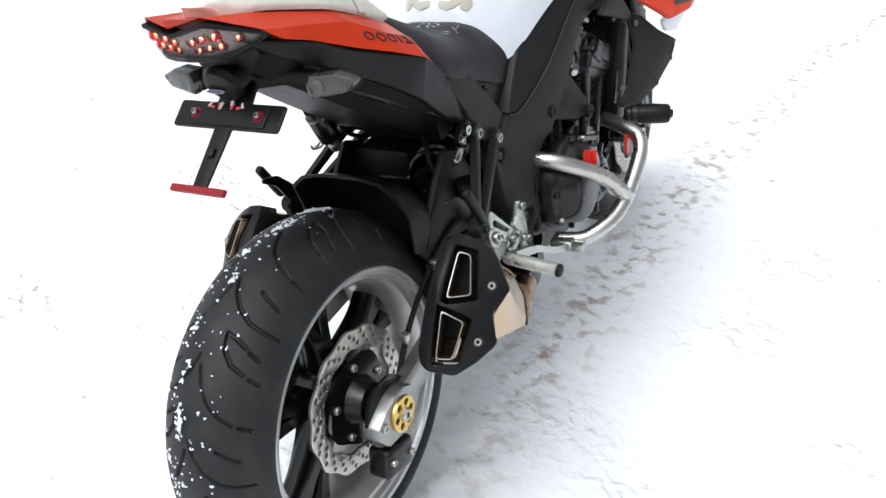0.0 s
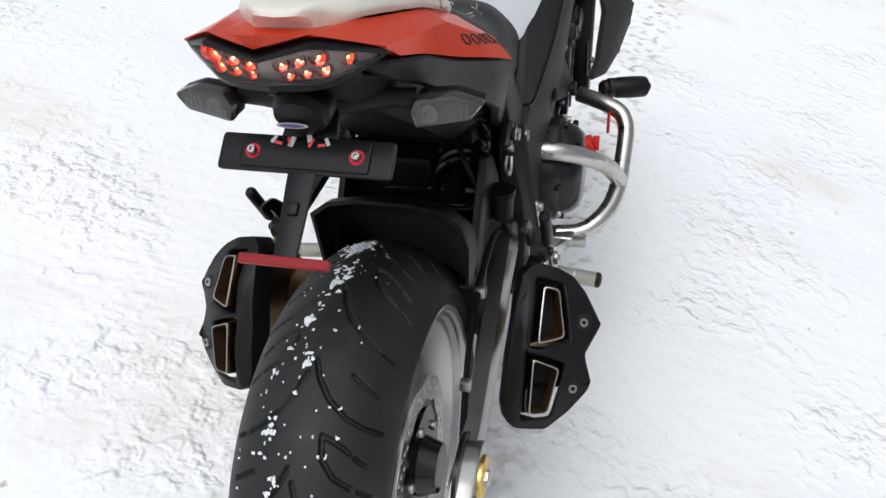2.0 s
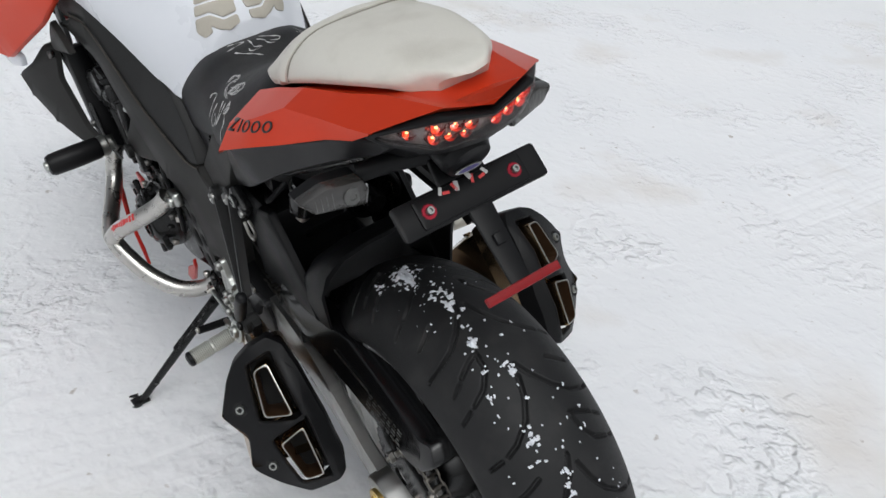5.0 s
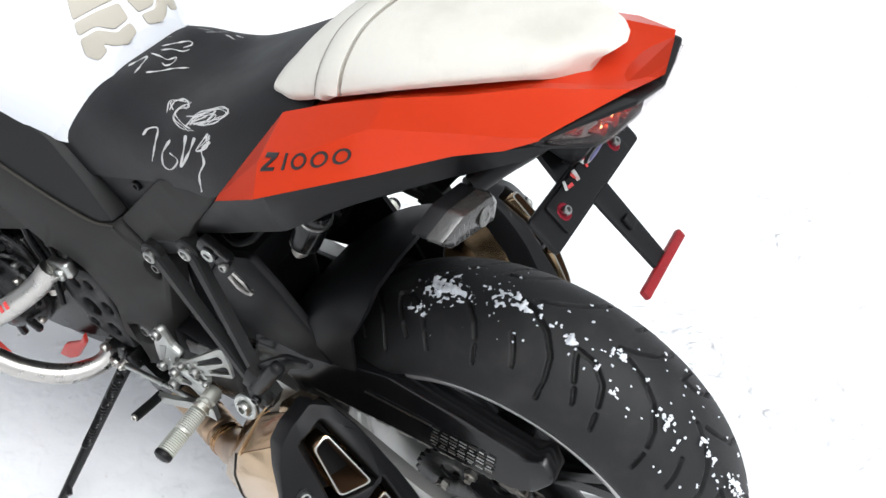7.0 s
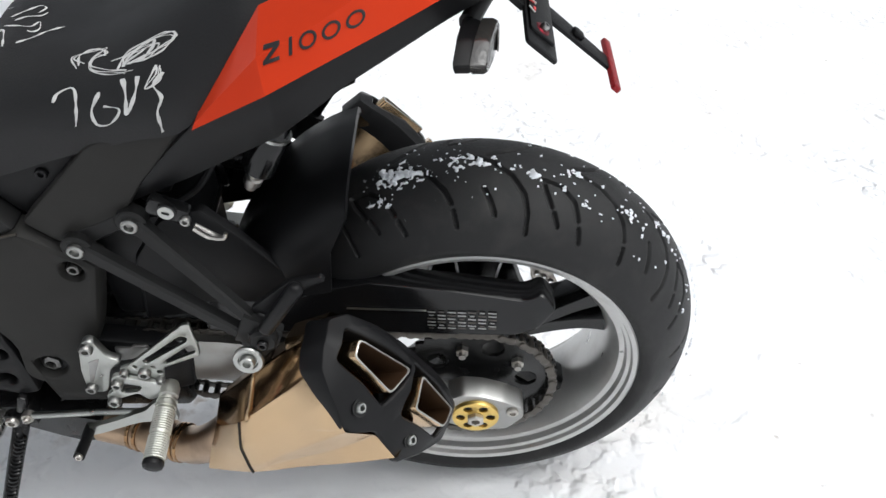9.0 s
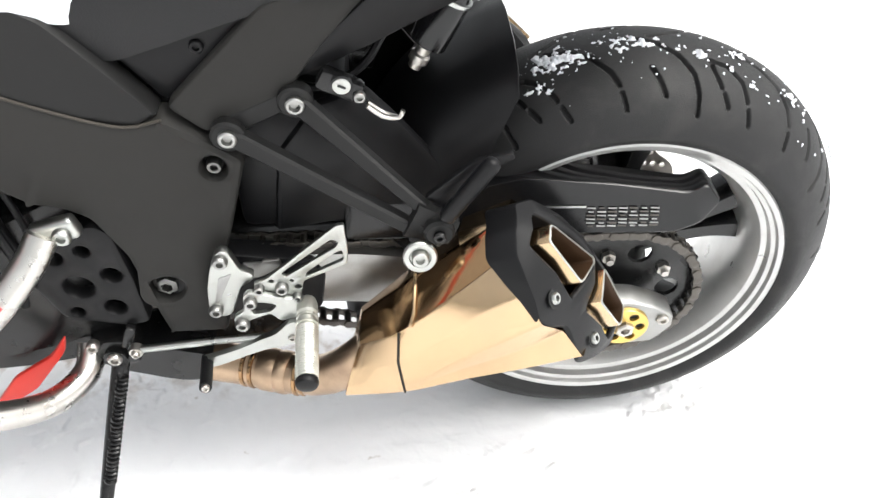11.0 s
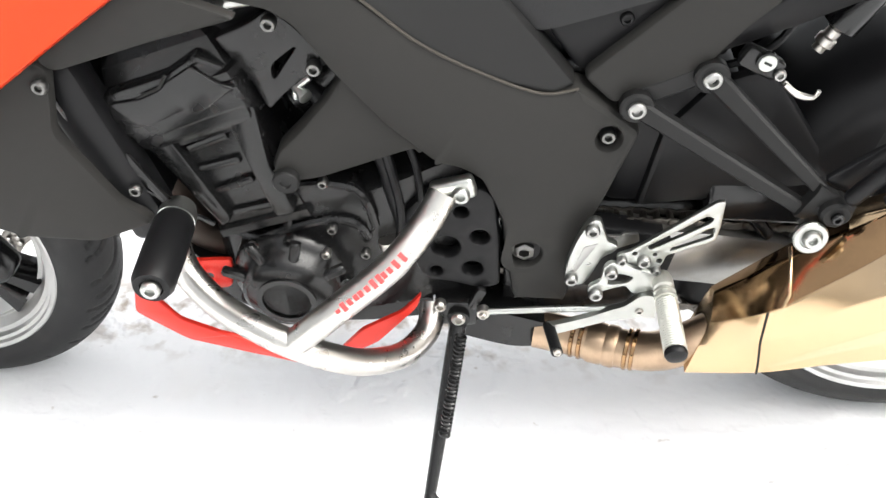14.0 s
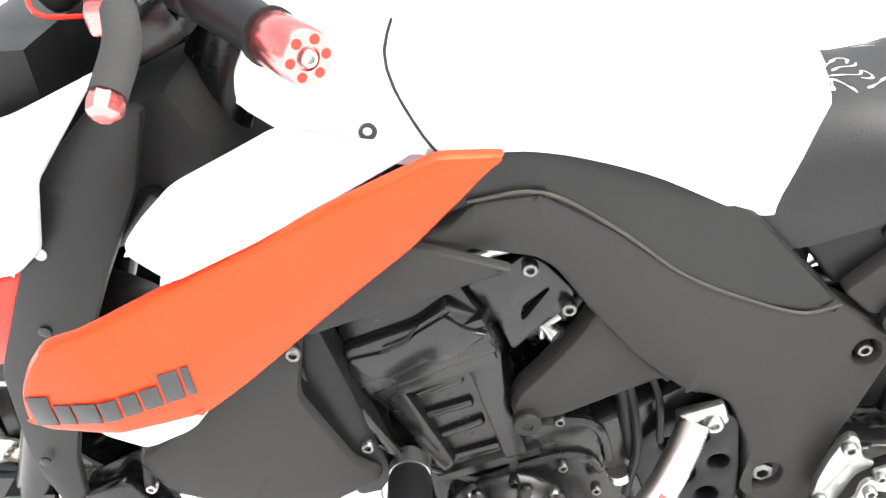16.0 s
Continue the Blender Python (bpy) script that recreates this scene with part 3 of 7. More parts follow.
def lerp(pairs, t):
    """Piecewise straight line through (place, value) pairs sorted by place."""
    if t <= pairs[0][0]:
        return pairs[0][1]
    for (a, va), (b, vb) in zip(pairs, pairs[1:]):
        if t <= b:
            return va + (vb - va) * (t - a) / (b - a)
    return pairs[-1][1]


def frame_width(y, z):
    """Half width of the frame's flank; it swells a little in the middle of its height."""
    return 0.137 + 0.15 * max(y - 0.48, 0) + 0.004 * math.sin((z - 0.3) * 5.5)


def both_sides(name, mat, label, make, parent=None):
    made = []
    for s in (-1, 1):
        bm = make()
        made.append(part(name, bm if s < 0 else flip(bm), mat, parent or bike, label))
    return made


FRAME = [(0.910, 0.770), (0.868, 0.778), (0.846, 0.799), (0.788, 0.799), (0.725, 0.754), (0.661, 0.695), (0.594, 0.654), (0.540, 0.630), (0.504, 0.633),
         (0.433, 0.578), (0.462, 0.479), (0.477, 0.435), (0.491, 0.314), (0.558, 0.326), (0.566, 0.377), (0.576, 0.461), (0.599, 0.521), (0.621, 0.539), (0.648, 0.549),
         (0.698, 0.601), (0.744, 0.665), (0.777, 0.719), (0.796, 0.735), (0.835, 0.747)]
PIVOT = [(0.547 + 0.020 * math.cos(a), 0.401 + 0.020 * math.sin(a)) for a in [2 * math.pi * i / 14 for i in range(14)]]
CORNER = [(0.466 + 0.013 * math.cos(a), 0.568 + 0.015 * math.sin(a)) for a in [2 * math.pi * i / 12 for i in range(12)]]
both_sides("frame_panel", PANEL, "matt dark grey frame flank", lambda: skin(FRAME, frame_width, 0.035, 0.008, (PIVOT, CORNER), cuts=1))
CREASE = [(0.504, 0.633), (0.540, 0.630), (0.594, 0.654), (0.661, 0.695), (0.725, 0.754), (0.788, 0.799), (0.850, 0.800)]


def upper_width(y, z):
    """The panel above the crease leans in towards the tank."""
    return frame_width(y, lerp(CREASE, y)) - 0.004 - 0.34 * max(0, z - lerp(CREASE, y)) * min(1.0, max(0.0, (0.86 - y) / 0.12))


UPPER = [(0.864, 0.848), (0.815, 0.847), (0.788, 0.847), (0.740, 0.836), (0.704, 0.812), (0.646, 0.767), (0.592, 0.732), (0.505, 0.634), (0.540, 0.622),
         (0.594, 0.646), (0.661, 0.687), (0.725, 0.746), (0.788, 0.790), (0.848, 0.792), (0.872, 0.786), (0.900, 0.798)]
both_sides("tank_side_panel", PANEL_DARK, "darker panel under the tank", lambda: skin(UPPER, upper_width, 0.03, 0.006, cuts=1))
# thin pale bead stands in for the highlight along the crease
both_sides("crease_sheen", EDGE_SHEEN, "sky sheen painted as a pale line along the frame's crease", lambda: tube([(-frame_width(y, z) + 0.0015, y, z) for y, z in CREASE], 0.0016, 8))
LUG = [(0.822, 0.548), (0.814, 0.570), (0.787, 0.597), (0.753, 0.636), (0.736, 0.665), (0.690, 0.600), (0.655, 0.560), (0.675, 0.562), (0.774, 0.532), (0.810, 0.530)]
both_sides("frame_lug", PANEL, "engine mount of the frame", lambda: skin(LUG, lambda y, z: frame_width(y, z) - 0.010, 0.03, 0.008, cuts=1))
both_sides("mount_bolt", PANEL_DARK, "", lambda: turn([(-0.006, 0.014), (0.003, 0.0145), (0.005, 0.013), (0.0055, 0.006), (0.0035, 0.005), (0.0035, 0)], (-0.186, 0.806, 0.540), (-1, 0, 0), 20))
both_sides("pivot_nut", SCREW, "bare steel pivot nut", lambda: join(turn([(0, 0.013), (0.009, 0.013), (0.011, 0.010), (0.011, 0.007), (0.002, 0.006), (0.002, 0)], (-0.132, 0.547, 0.401), (-1, 0, 0), 6), turn([(0, 0.017), (0.003, 0.017)], (-0.131, 0.547, 0.401), (-1, 0, 0), 20)))
# flat dark disc in place of a hole and the shade inside it
part("frame_hole_shade", turn([(0, 0.0125), (0.002, 0.0125), (0.002, 0.010), (-0.001, 0.009), (-0.001, 0)], (0.1685, 0.650, 0.592), (1, 0, 0), 18), DARK, bike, "dark disc standing for a shaded hole in the frame flank")
both_sides("pivot_cup", PLASTIC, "", lambda: turn([(0, 0.021), (0.002, 0.021)], (-0.119, 0.547, 0.401), (-1, 0, 0), 20))
both_sides("corner_bolt", SCREW, "", lambda: bolt((-0.128, 0.466, 0.567), (-1, 0, 0), 0.0085, 0.008))
both_sides("corner_cup", PLASTIC, "", lambda: turn([(0, 0.016), (0.002, 0.016)], (-0.116, 0.466, 0.567), (-1, 0, 0), 20))


def shroud_width(y, z):
    across = z - lerp([(0.86, 0.832), (0.95, 0.800), (1.03, 0.752), (1.10, 0.735), (1.18, 0.728)], y)
    return 2.6 * (0.0022 - across * across) + 0.199 + 0.37 * max(y - 0.815, 0) - 0.45 * max(y - 1.13, 0) + 0.05 * (0.76 - z) * (1 if z < 0.76 else 0.4)


SHROUD = [(0.815, 0.846), (0.869, 0.857), (0.960, 0.833), (1.070, 0.799), (1.110, 0.787), (1.166, 0.770), (1.182, 0.752), (1.196, 0.726), (1.200, 0.698), (1.186, 0.687), (1.160, 0.684),
          (1.121, 0.679), (1.070, 0.672), (1.034, 0.693), (0.976, 0.730), (0.895, 0.780), (0.852, 0.815)]
orange_shrouds = both_sides("radiator_shroud", ORANGE, "pearl orange side shroud", lambda: skin(SHROUD, shroud_width, 0.012, 0.008, cuts=1))
WING = [(0.871, 0.853), (0.941, 0.872), (0.984, 0.890), (1.058, 0.868), (1.082, 0.849), (1.094, 0.835), (1.067, 0.800), (0.944, 0.834)]
both_sides("upper_wing", WHITE, "white upper shroud", lambda: skin(WING, lambda y, z: shroud_width(y, 0.76) - 0.008 - 0.5 * max(z - 0.83, 0), 0.012, 0.006, cuts=1))
TIP = [(1.085, 0.690), (1.120, 0.694), (1.165, 0.690), (1.160, 0.660), (1.130, 0.632), (1.092, 0.640), (1.068, 0.668)]
both_sides("shroud_tip", WHITE, "white tip below the orange", lambda: skin(TIP, lambda y, z: shroud_width(y, z) - 0.016, 0.012, 0.005))
DUCT = [(1.040, 0.690), (1.089, 0.644), (1.150, 0.608), (1.132, 0.562), (1.073, 0.514), (1.008, 0.490), (0.955, 0.497), (0.950, 0.506), (0.975, 0.533), (1.012, 0.627), (1.000, 0.690), (1.010, 0.702)]


def duct_width(y, z):
    w = 0.213 + 0.3 * max(y - 0.95, 0)
    crease = (y - 0.975) * 0.9 + (z - 0.53) * -0.62
    return w + (0.16 * crease if crease < 0.045 else 0.0072 + 0.03 * (crease - 0.045))


both_sides("radiator_duct", PANEL, "matt dark grey radiator side duct", lambda: skin(DUCT, duct_width, 0.012, 0.006, cuts=1))
INNER = [(0.905, 0.778), (0.830, 0.752), (0.813, 0.745), (0.892, 0.722), (0.996, 0.688), (1.010, 0.700), (0.960, 0.742)]
both_sides("inner_shroud", PANEL, "grey inner shroud above the engine", lambda: skin(INNER, 0.218, 0.012, 0.004))


def mirrored_loft(keys, steps=6):
    """Sections of (y, [(x, z) from the middle out and down]) as one closed skin over both sides."""
    rows = []
    for y, half in keys:
        right = spline_n([(x, y + dy, z) for x, z, dy in [(*h, 0.0) if len(h) == 2 else h for h in half]], 4)
        left = [Vector((-p.x, p.y, p.z)) for p in right[:0:-1]]
        rows.append(left + right)
    return loft(smooth_loft(rows, steps), caps=True)


TANK = [(0.513, [(0, 0.830), (0.030, 0.828), (0.052, 0.816), (0.066, 0.790), (0.072, 0.760)]),
        (0.530, [(0, 0.856), (0.042, 0.851), (0.066, 0.830), (0.082, 0.786), (0.090, 0.735)]),
        (0.558, [(0, 0.886), (0.052, 0.878), (0.084, 0.845), (0.102, 0.790), (0.110, 0.722)]),
        (0.600, [(0, 0.922), (0.064, 0.912), (0.106, 0.868), (0.126, 0.800), (0.126, 0.732)]),
        (0.700, [(0, 0.968), (0.080, 0.960), (0.135, 0.922), (0.162, 0.865), (0.156, 0.796)]),
        (0.800, [(0, 0.992), (0.090, 0.986), (0.155, 0.950), (0.188, 0.900), (0.180, 0.836)]),
        (0.890, [(0, 0.990), (0.090, 0.984), (0.155, 0.950), (0.188, 0.905), (0.192, 0.836)]),
        (0.950, [(0, 0.972), (0.085, 0.967), (0.145, 0.940), (0.175, 0.905), (0.180, 0.850)])]
tank = part("fuel_tank", mirrored_loft(TANK), WHITE, bike, "pearl white fuel tank", 60)
COVER = [(0.868, 0.846), (0.880, 0.863), (0.898, 0.904), (0.903, 0.930), (0.896, 0.951), (0.960, 0.962), (1.000, 0.950), (1.014, 0.925), (1.015, 0.903), (0.987, 0.878), (0.946, 0.863), (0.903, 0.851)]


def cover_width(y, z):
    return 0.197 + 0.10 * max(y - 0.88, 0) - 0.9 * max(z - 0.90, 0) ** 1.3


both_sides("tank_front_cover", WHITE, "white front tank cover", lambda: skin(COVER, cover_width, 0.02, 0.005, cuts=1))
both_sides("cover_gap", DARK, "", lambda: tube([(-cover_width(y, z) - 0.0004, y - 0.0006, z) for y, z in COVER[:5]], 0.0013, 6))
both_sides("cover_bolt", PANEL, "", lambda: bolt((-0.200, 0.921, 0.872), (-1, 0, 0.1), 0.0075, 0.003))
part("tank_top_cover", mirrored_loft([(0.894, [(0, 0.988), (0.08, 0.982), (0.150, 0.948), (0.178, 0.915)]), (0.96, [(0, 0.980), (0.08, 0.975), (0.145, 0.945), (0.17, 0.92)]), (1.01, [(0, 0.955), (0.07, 0.950), (0.13, 0.93), (0.15, 0.91)])], 5), WHITE, bike, "white panel in front of the tank", 60)

SEATS = [(0.612, [(0, 0.735), (0.05, 0.735), (0.090, 0.734), (0.110, 0.730), (0.116, 0.718)]),
         (0.590, [(0, 0.760), (0.05, 0.759), (0.088, 0.752), (0.112, 0.736), (0.118, 0.706)]),
         (0.550, [(0, 0.796), (0.050, 0.795), (0.086, 0.778), (0.112, 0.742), (0.118, 0.684)]),
         (0.500, [(0, 0.808), (0.056, 0.806), (0.092, 0.788), (0.114, 0.750), (0.120, 0.697)]),
         (0.450, [(0, 0.809), (0.062, 0.806), (0.100, 0.788), (0.120, 0.755), (0.124, 0.716)]),
         (0.400, [(0, 0.816), (0.066, 0.813), (0.106, 0.796), (0.127, 0.766), (0.130, 0.735)]),
         (0.340, [(0, 0.842), (0.070, 0.838), (0.112, 0.818), (0.136, 0.786), (0.141, 0.757)]),
         (0.280, [(0, 0.872), (0.070, 0.868), (0.110, 0.848), (0.139, 0.808), (0.149, 0.779)]),
         (0.225, [(0, 0.896), (0.062, 0.893), (0.095, 0.878), (0.112, 0.862), (0.122, 0.845)]),
         (0.185, [(0, 0.900), (0.055, 0.898), (0.085, 0.885), (0.095, 0.875), (0.098, 0.866)])]
rider_seat = part("rider_seat", mirrored_loft(SEATS), SEAT, bike, "black vinyl rider seat with white marker scrawls", 60)
PILLION = [(0.232, [(0, 0.903), (0.05, 0.901), (0.076, 0.895), (0.086, 0.888), (0.084, 0.880)]),
           (0.200, [(0, 0.936), (0.05, 0.932), (0.082, 0.914), (0.094, 0.896), (0.092, 0.886)]),
           (0.150, [(0, 0.962), (0.055, 0.957), (0.086, 0.938), (0.097, 0.916), (0.095, 0.907)]),
           (0.087, [(0, 0.974), (0.052, 0.970), (0.081, 0.957), (0.094, 0.940), (0.092, 0.931)]),
           (0.035, [(0, 0.979), (0.044, 0.977), (0.068, 0.968), (0.081, 0.953), (0.079, 0.944)]),
           (-0.018, [(0, 0.981), (0.036, 0.980), (0.054, 0.974), (0.064, 0.963), (0.062, 0.955)]),
           (-0.040, [(0, 0.981, -0.006), (0.030, 0.980, -0.004), (0.044, 0.976, 0), (0.052, 0.965, 0.002), (0.050, 0.955, 0.002)]),
           (-0.058, [(0, 0.979, -0.014), (0.020, 0.979, -0.010), (0.030, 0.976, -0.004), (0.036, 0.968, 0.003), (0.035, 0.957, 0.003)]),
           (-0.064, [(0, 0.973, -0.016), (0.016, 0.973, -0.012), (0.024, 0.971, -0.006), (0.029, 0.964, 0.001), (0.028, 0.956, 0.001)])]
pillion = part("pillion_seat", mirrored_loft(PILLION), CREAM, bike, "cream vinyl pillion seat with a strap", 60)
from mathutils.bvhtree import BVHTree


def tree_of(ob):
    bm = bmesh.new()
    bm.from_mesh(ob.data)
    t = BVHTree.FromBMesh(bm)
    bm.free()
    return t


on_pillion = tree_of(pillion)


def over_pillion(back, out):
    """A line over the pillion seat from side to side, swept forwards at its ends."""
    line = []
    for k in range(-24, 25):
        a = radians(118) * k / 24
        y = back + 0.016 * (abs(k) / 24) ** 1.3
        hit, n, _, _ = on_pillion.ray_cast(Vector((0, y, 0.936)), Vector((math.sin(a), 0, math.cos(a))))
        if hit:
            line.append(hit + Vector((math.sin(a), 0, math.cos(a))) * out)
    return line


bands = [over_pillion(b, o) for b, o in ((0.130, -0.002), (0.1305, 0.0030), (0.1345, 0.0042), (0.143, 0.0048), (0.1515, 0.0042), (0.1555, 0.0030), (0.156, -0.002))]
short = min(len(b) for b in bands)
strap = part("strap", loft([b[:short] for b in bands], caps=False, ring=False), CREAM, pillion, "cream pillion strap", 60)
for b in (0.1287, 0.1573):
    part("piping", tube(over_pillion(b, 0.0004), 0.0012, 6, smooth=False), PIPING, pillion, "grey seam beside the strap")

LOW = [(-0.122, 0.962), (-0.085, 0.949), (-0.05, 0.931), (0.02, 0.910), (0.073, 0.886), (0.20, 0.828), (0.266, 0.788)]
W_LOW = [(-0.125, 0.006), (-0.085, 0.056), (-0.05, 0.100), (0.0, 0.116), (0.10, 0.140), (0.19, 0.174), (0.27, 0.157)]

# rows from the front to the rear edge: middle, inner edge, crest, fold, lower edge as (half width, y, z)
TAIL = [((0, 0.255, 0.800), (0.100, 0.255, 0.800), (0.146, 0.268, 0.794), (0.152, 0.270, 0.790), (0.155, 0.273, 0.784)),
        ((0, 0.205, 0.862), (0.095, 0.203, 0.875), (0.106, 0.201, 0.885), (0.152, 0.200, 0.860), (0.176, 0.192, 0.836)),
        ((0, 0.150, 0.880), (0.086, 0.150, 0.900), (0.101, 0.150, 0.907), (0.141, 0.144, 0.886), (0.161, 0.140, 0.858)),
        ((0, 0.087, 0.908), (0.080, 0.087, 0.924), (0.097, 0.087, 0.930), (0.123, 0.090, 0.915), (0.140, 0.084, 0.879)),
        ((0, 0.020, 0.942), (0.068, 0.020, 0.940), (0.082, 0.020, 0.945), (0.113, 0.016, 0.929), (0.116, 0.013, 0.909)),
        ((0, -0.044, 0.958), (0.050, -0.034, 0.954), (0.064, -0.030, 0.956), (0.107, -0.028, 0.936), (0.106, -0.028, 0.922)),
        ((0, -0.116, 0.9565), (0.036, -0.109, 0.965), (0.048, -0.106, 0.968), (0.102, -0.057, 0.9415), (0.102, -0.056, 0.939))]


def tail_shell():
    """The tail in one piece over both sides, creased along its crest and fold."""
    rows_at, rows = [[Vector(p) for p in key] for key in TAIL], []
    for key in [[a.lerp(b, k / 4) for a, b in zip(p, q)] for p, q in zip(rows_at, rows_at[1:]) for k in range(4)] + [rows_at[-1]]:
        half = []
        for a, b in zip(key, key[1:]):
            half += [a.lerp(b, k / 3) for k in range(3)]
        half.append(key[-1])
        rows.append([Vector((-p.x, p.y, p.z)) for p in half[:0:-1]] + half)
    bm = loft(rows)
    for v in bm.verts:
        v.co.x -= 0.006
    return bm


tail = part("tail_fairing", tail_shell(), ORANGE, bike, "pearl orange tail fairing", 9)
CHEEK = [(0.272, 0.788), (0.20, 0.835), (0.073, 0.882), (0.02, 0.906), (-0.05, 0.926), (-0.070, 0.930), (-0.045, 0.905), (0.03, 0.868), (0.13, 0.812), (0.20, 0.765), (0.30, 0.700), (0.365, 0.664), (0.385, 0.652), (0.352, 0.700)]
both_sides("tail_lower_fairing", PLASTIC, "black lower tail cover", lambda: skin(CHEEK, lambda y, z: lerp(W_LOW, y) - 0.004 - 0.25 * max(0, lerp(LOW, y) - z), 0.012, 0.004, cuts=1))
SIDECOVER = [(0.500, 0.640), (0.466, 0.608), (0.382, 0.652), (0.352, 0.696), (0.276, 0.782), (0.340, 0.764), (0.395, 0.745), (0.440, 0.700)]
both_sides("side_cover", PANEL, "grey plastic side cover under the seat", lambda: skin(SIDECOVER, lambda y, z: 0.134 + 0.06 * max(0.40 - y, 0), 0.02, 0.005))
RECESS = [(0.545, 0.694), (0.503, 0.637), (0.488, 0.640), (0.405, 0.715), (0.400, 0.738), (0.430, 0.732)]
both_sides("seat_base", PLASTIC, "", lambda: skin(RECESS, 0.116, 0.02, 0.004))
both_sides("cover_screw", PLASTIC, "", lambda: bolt((-0.117, 0.462, 0.697), (-1, 0, 0), 0.007, 0.004))
undertray = [[(-w, y, z), (-w * 0.6, y, z - d), (w * 0.6, y, z - d), (w, y, z), (w * 0.7, y, z + 0.02), (-w * 0.7, y, z + 0.02)] for y, w, z, d in ((0.40, 0.11, 0.675, 0.03), (0.28, 0.115, 0.73, 0.05), (0.15, 0.105, 0.81, 0.05), (0.04, 0.085, 0.87, 0.04), (-0.04, 0.065, 0.905, 0.025))]
part("undertray", loft(smooth_loft(undertray, 4)), PLASTIC, bike, "black undertray below the tail")

# ---- exhaust ----
def both_right(name, mat, label, make, parent=None):
    """Parts given for the right side, and their mirror images."""
    made = []
    for k, s in enumerate((1, -1)):
        bm = make()
        made.append(part(name, bm if s > 0 else flip(bm), mat, parent[k] if parent else bike, label))
    return made


CAN = frame_of((0.300, -0.800, 0.520), (0.936, 0.351, 0.0), (-0.183, 0.487, 0.854))((0.245, 0.09, 0.468))
CAP = [(-0.012, 0.125), (0.018, 0.115), (0.039, 0.100), (0.052, 0.078), (0.068, 0.035), (0.062, 0.022), (0.042, 0.000), (0.041, -0.010), (0.046, -0.047), (0.041, -0.056), (0.012, -0.080), (-0.022, -0.100), (-0.064, -0.092), (-0.076, -0.080), (-0.078, -0.058),
       (-0.066, 0.002), (-0.046, 0.076), (-0.032, 0.112)]
PORTS = ([(-0.007, 0.093), (0.011, 0.087), (0.010, 0.026), (-0.025, 0.023)], [(-0.034, 0.001), (-0.002, -0.016), (-0.022, -0.072), (-0.046, -0.071)])


def cap_face(a, b):
    """The domed end cap: highest along a slanting ridge, falling to both ends and to the outer edge."""
    s = a + 0.028 - 0.19 * b
    return 0.010 - 0.42 * max(0.0, s - 0.015) - 4.3 * max(0.0, abs(b - 0.005) - 0.03) ** 2 - 0.9 * max(0.0, -0.022 - s)


def cap_depth(a, b):
    """The cap reaches far over the can at its top and inner side, and ends at once on the outer side."""
    near = min(abs(complex(a - (p[0] + (q[0] - p[0]) * k / 6), b - (p[1] + (q[1] - p[1]) * k / 6))) for port in PORTS for p, q in zip(port, port[1:] + port[:1]) for k in range(6))
    if a < -0.028 + 0.19 * b or near < 0.013:
        return 0.036
    return 0.006 + 0.030 * min(1.0, max(0.0, (b - 0.035) / 0.065))


def grown(poly, d):
    """The outline moved outwards by d."""
    out = []
    for k, p in enumerate(poly):
        p, a, b = Vector(p), Vector(poly[k - 1]), Vector(poly[(k + 1) % len(poly)])
        u, w = (p - a).normalized(), (b - p).normalized()
        n = Vector((-u.y - w.y, u.x + w.x)).normalized()
        out.append(tuple(p + n * d / max(0.5, n.dot(Vector((-u.y, u.x))))))
    return out


# rings of the can from the cap to the nose: outer bottom, notch, fold, outer middle, shield edge, crest, inner top, inner bottom
CANS = [[(0.292, 0.094, 0.421), (0.279, 0.117, 0.452), (0.298, 0.146, 0.486), (0.272, 0.16, 0.508), (0.237, 0.17, 0.527), (0.214, 0.175, 0.555), (0.182, 0.165, 0.552), (0.184, 0.06, 0.425)],
        [(0.281, 0.15, 0.393), (0.277, 0.16, 0.421), (0.284, 0.183, 0.444), (0.268, 0.198, 0.472), (0.241, 0.206, 0.492), (0.208, 0.208, 0.52), (0.178, 0.2, 0.515), (0.18, 0.14, 0.39)],
        [(0.266, 0.215, 0.36), (0.2645, 0.221, 0.377), (0.268, 0.23, 0.392), (0.26, 0.243, 0.425), (0.242, 0.245, 0.455), (0.203, 0.24, 0.487), (0.174, 0.235, 0.48), (0.177, 0.21, 0.36)],
        [(0.253, 0.28, 0.327), (0.2535, 0.281, 0.3345), (0.254, 0.282, 0.342), (0.25, 0.287, 0.378), (0.238, 0.285, 0.414), (0.198, 0.275, 0.45), (0.17, 0.268, 0.442), (0.175, 0.275, 0.333)],
        [(0.225, 0.35, 0.288), (0.2245, 0.3485, 0.295), (0.2235, 0.347, 0.302), (0.217, 0.34, 0.328), (0.207, 0.33, 0.358), (0.18, 0.326, 0.382), (0.164, 0.326, 0.374), (0.168, 0.346, 0.294)]]


def can_rows(first=0, last=8, out=0.0):
    """Rings with eased edges along the can, from one ring point to another."""
    keys = []
    for ring in CANS:
        ring = [Vector(p) for p in ring]
        mid = sum(ring, Vector()) / 8
        pts = [p + (p - mid).normalized() * out for p in ring[first:last]]
        row = []
        for k, p in enumerate(pts):
            closed = last - first == 8
            a = pts[k - 1] if (k or closed) else p
            b = pts[(k + 1) % len(pts)] if (k < len(pts) - 1 or closed) else p
            e = 0.10
            row += [p + (a - p) * e, p + (a - p) * e * 0.3 + (b - p) * e * 0.3, p + (b - p) * e]
        keys.append(row)
    return smooth_loft(keys, 4)


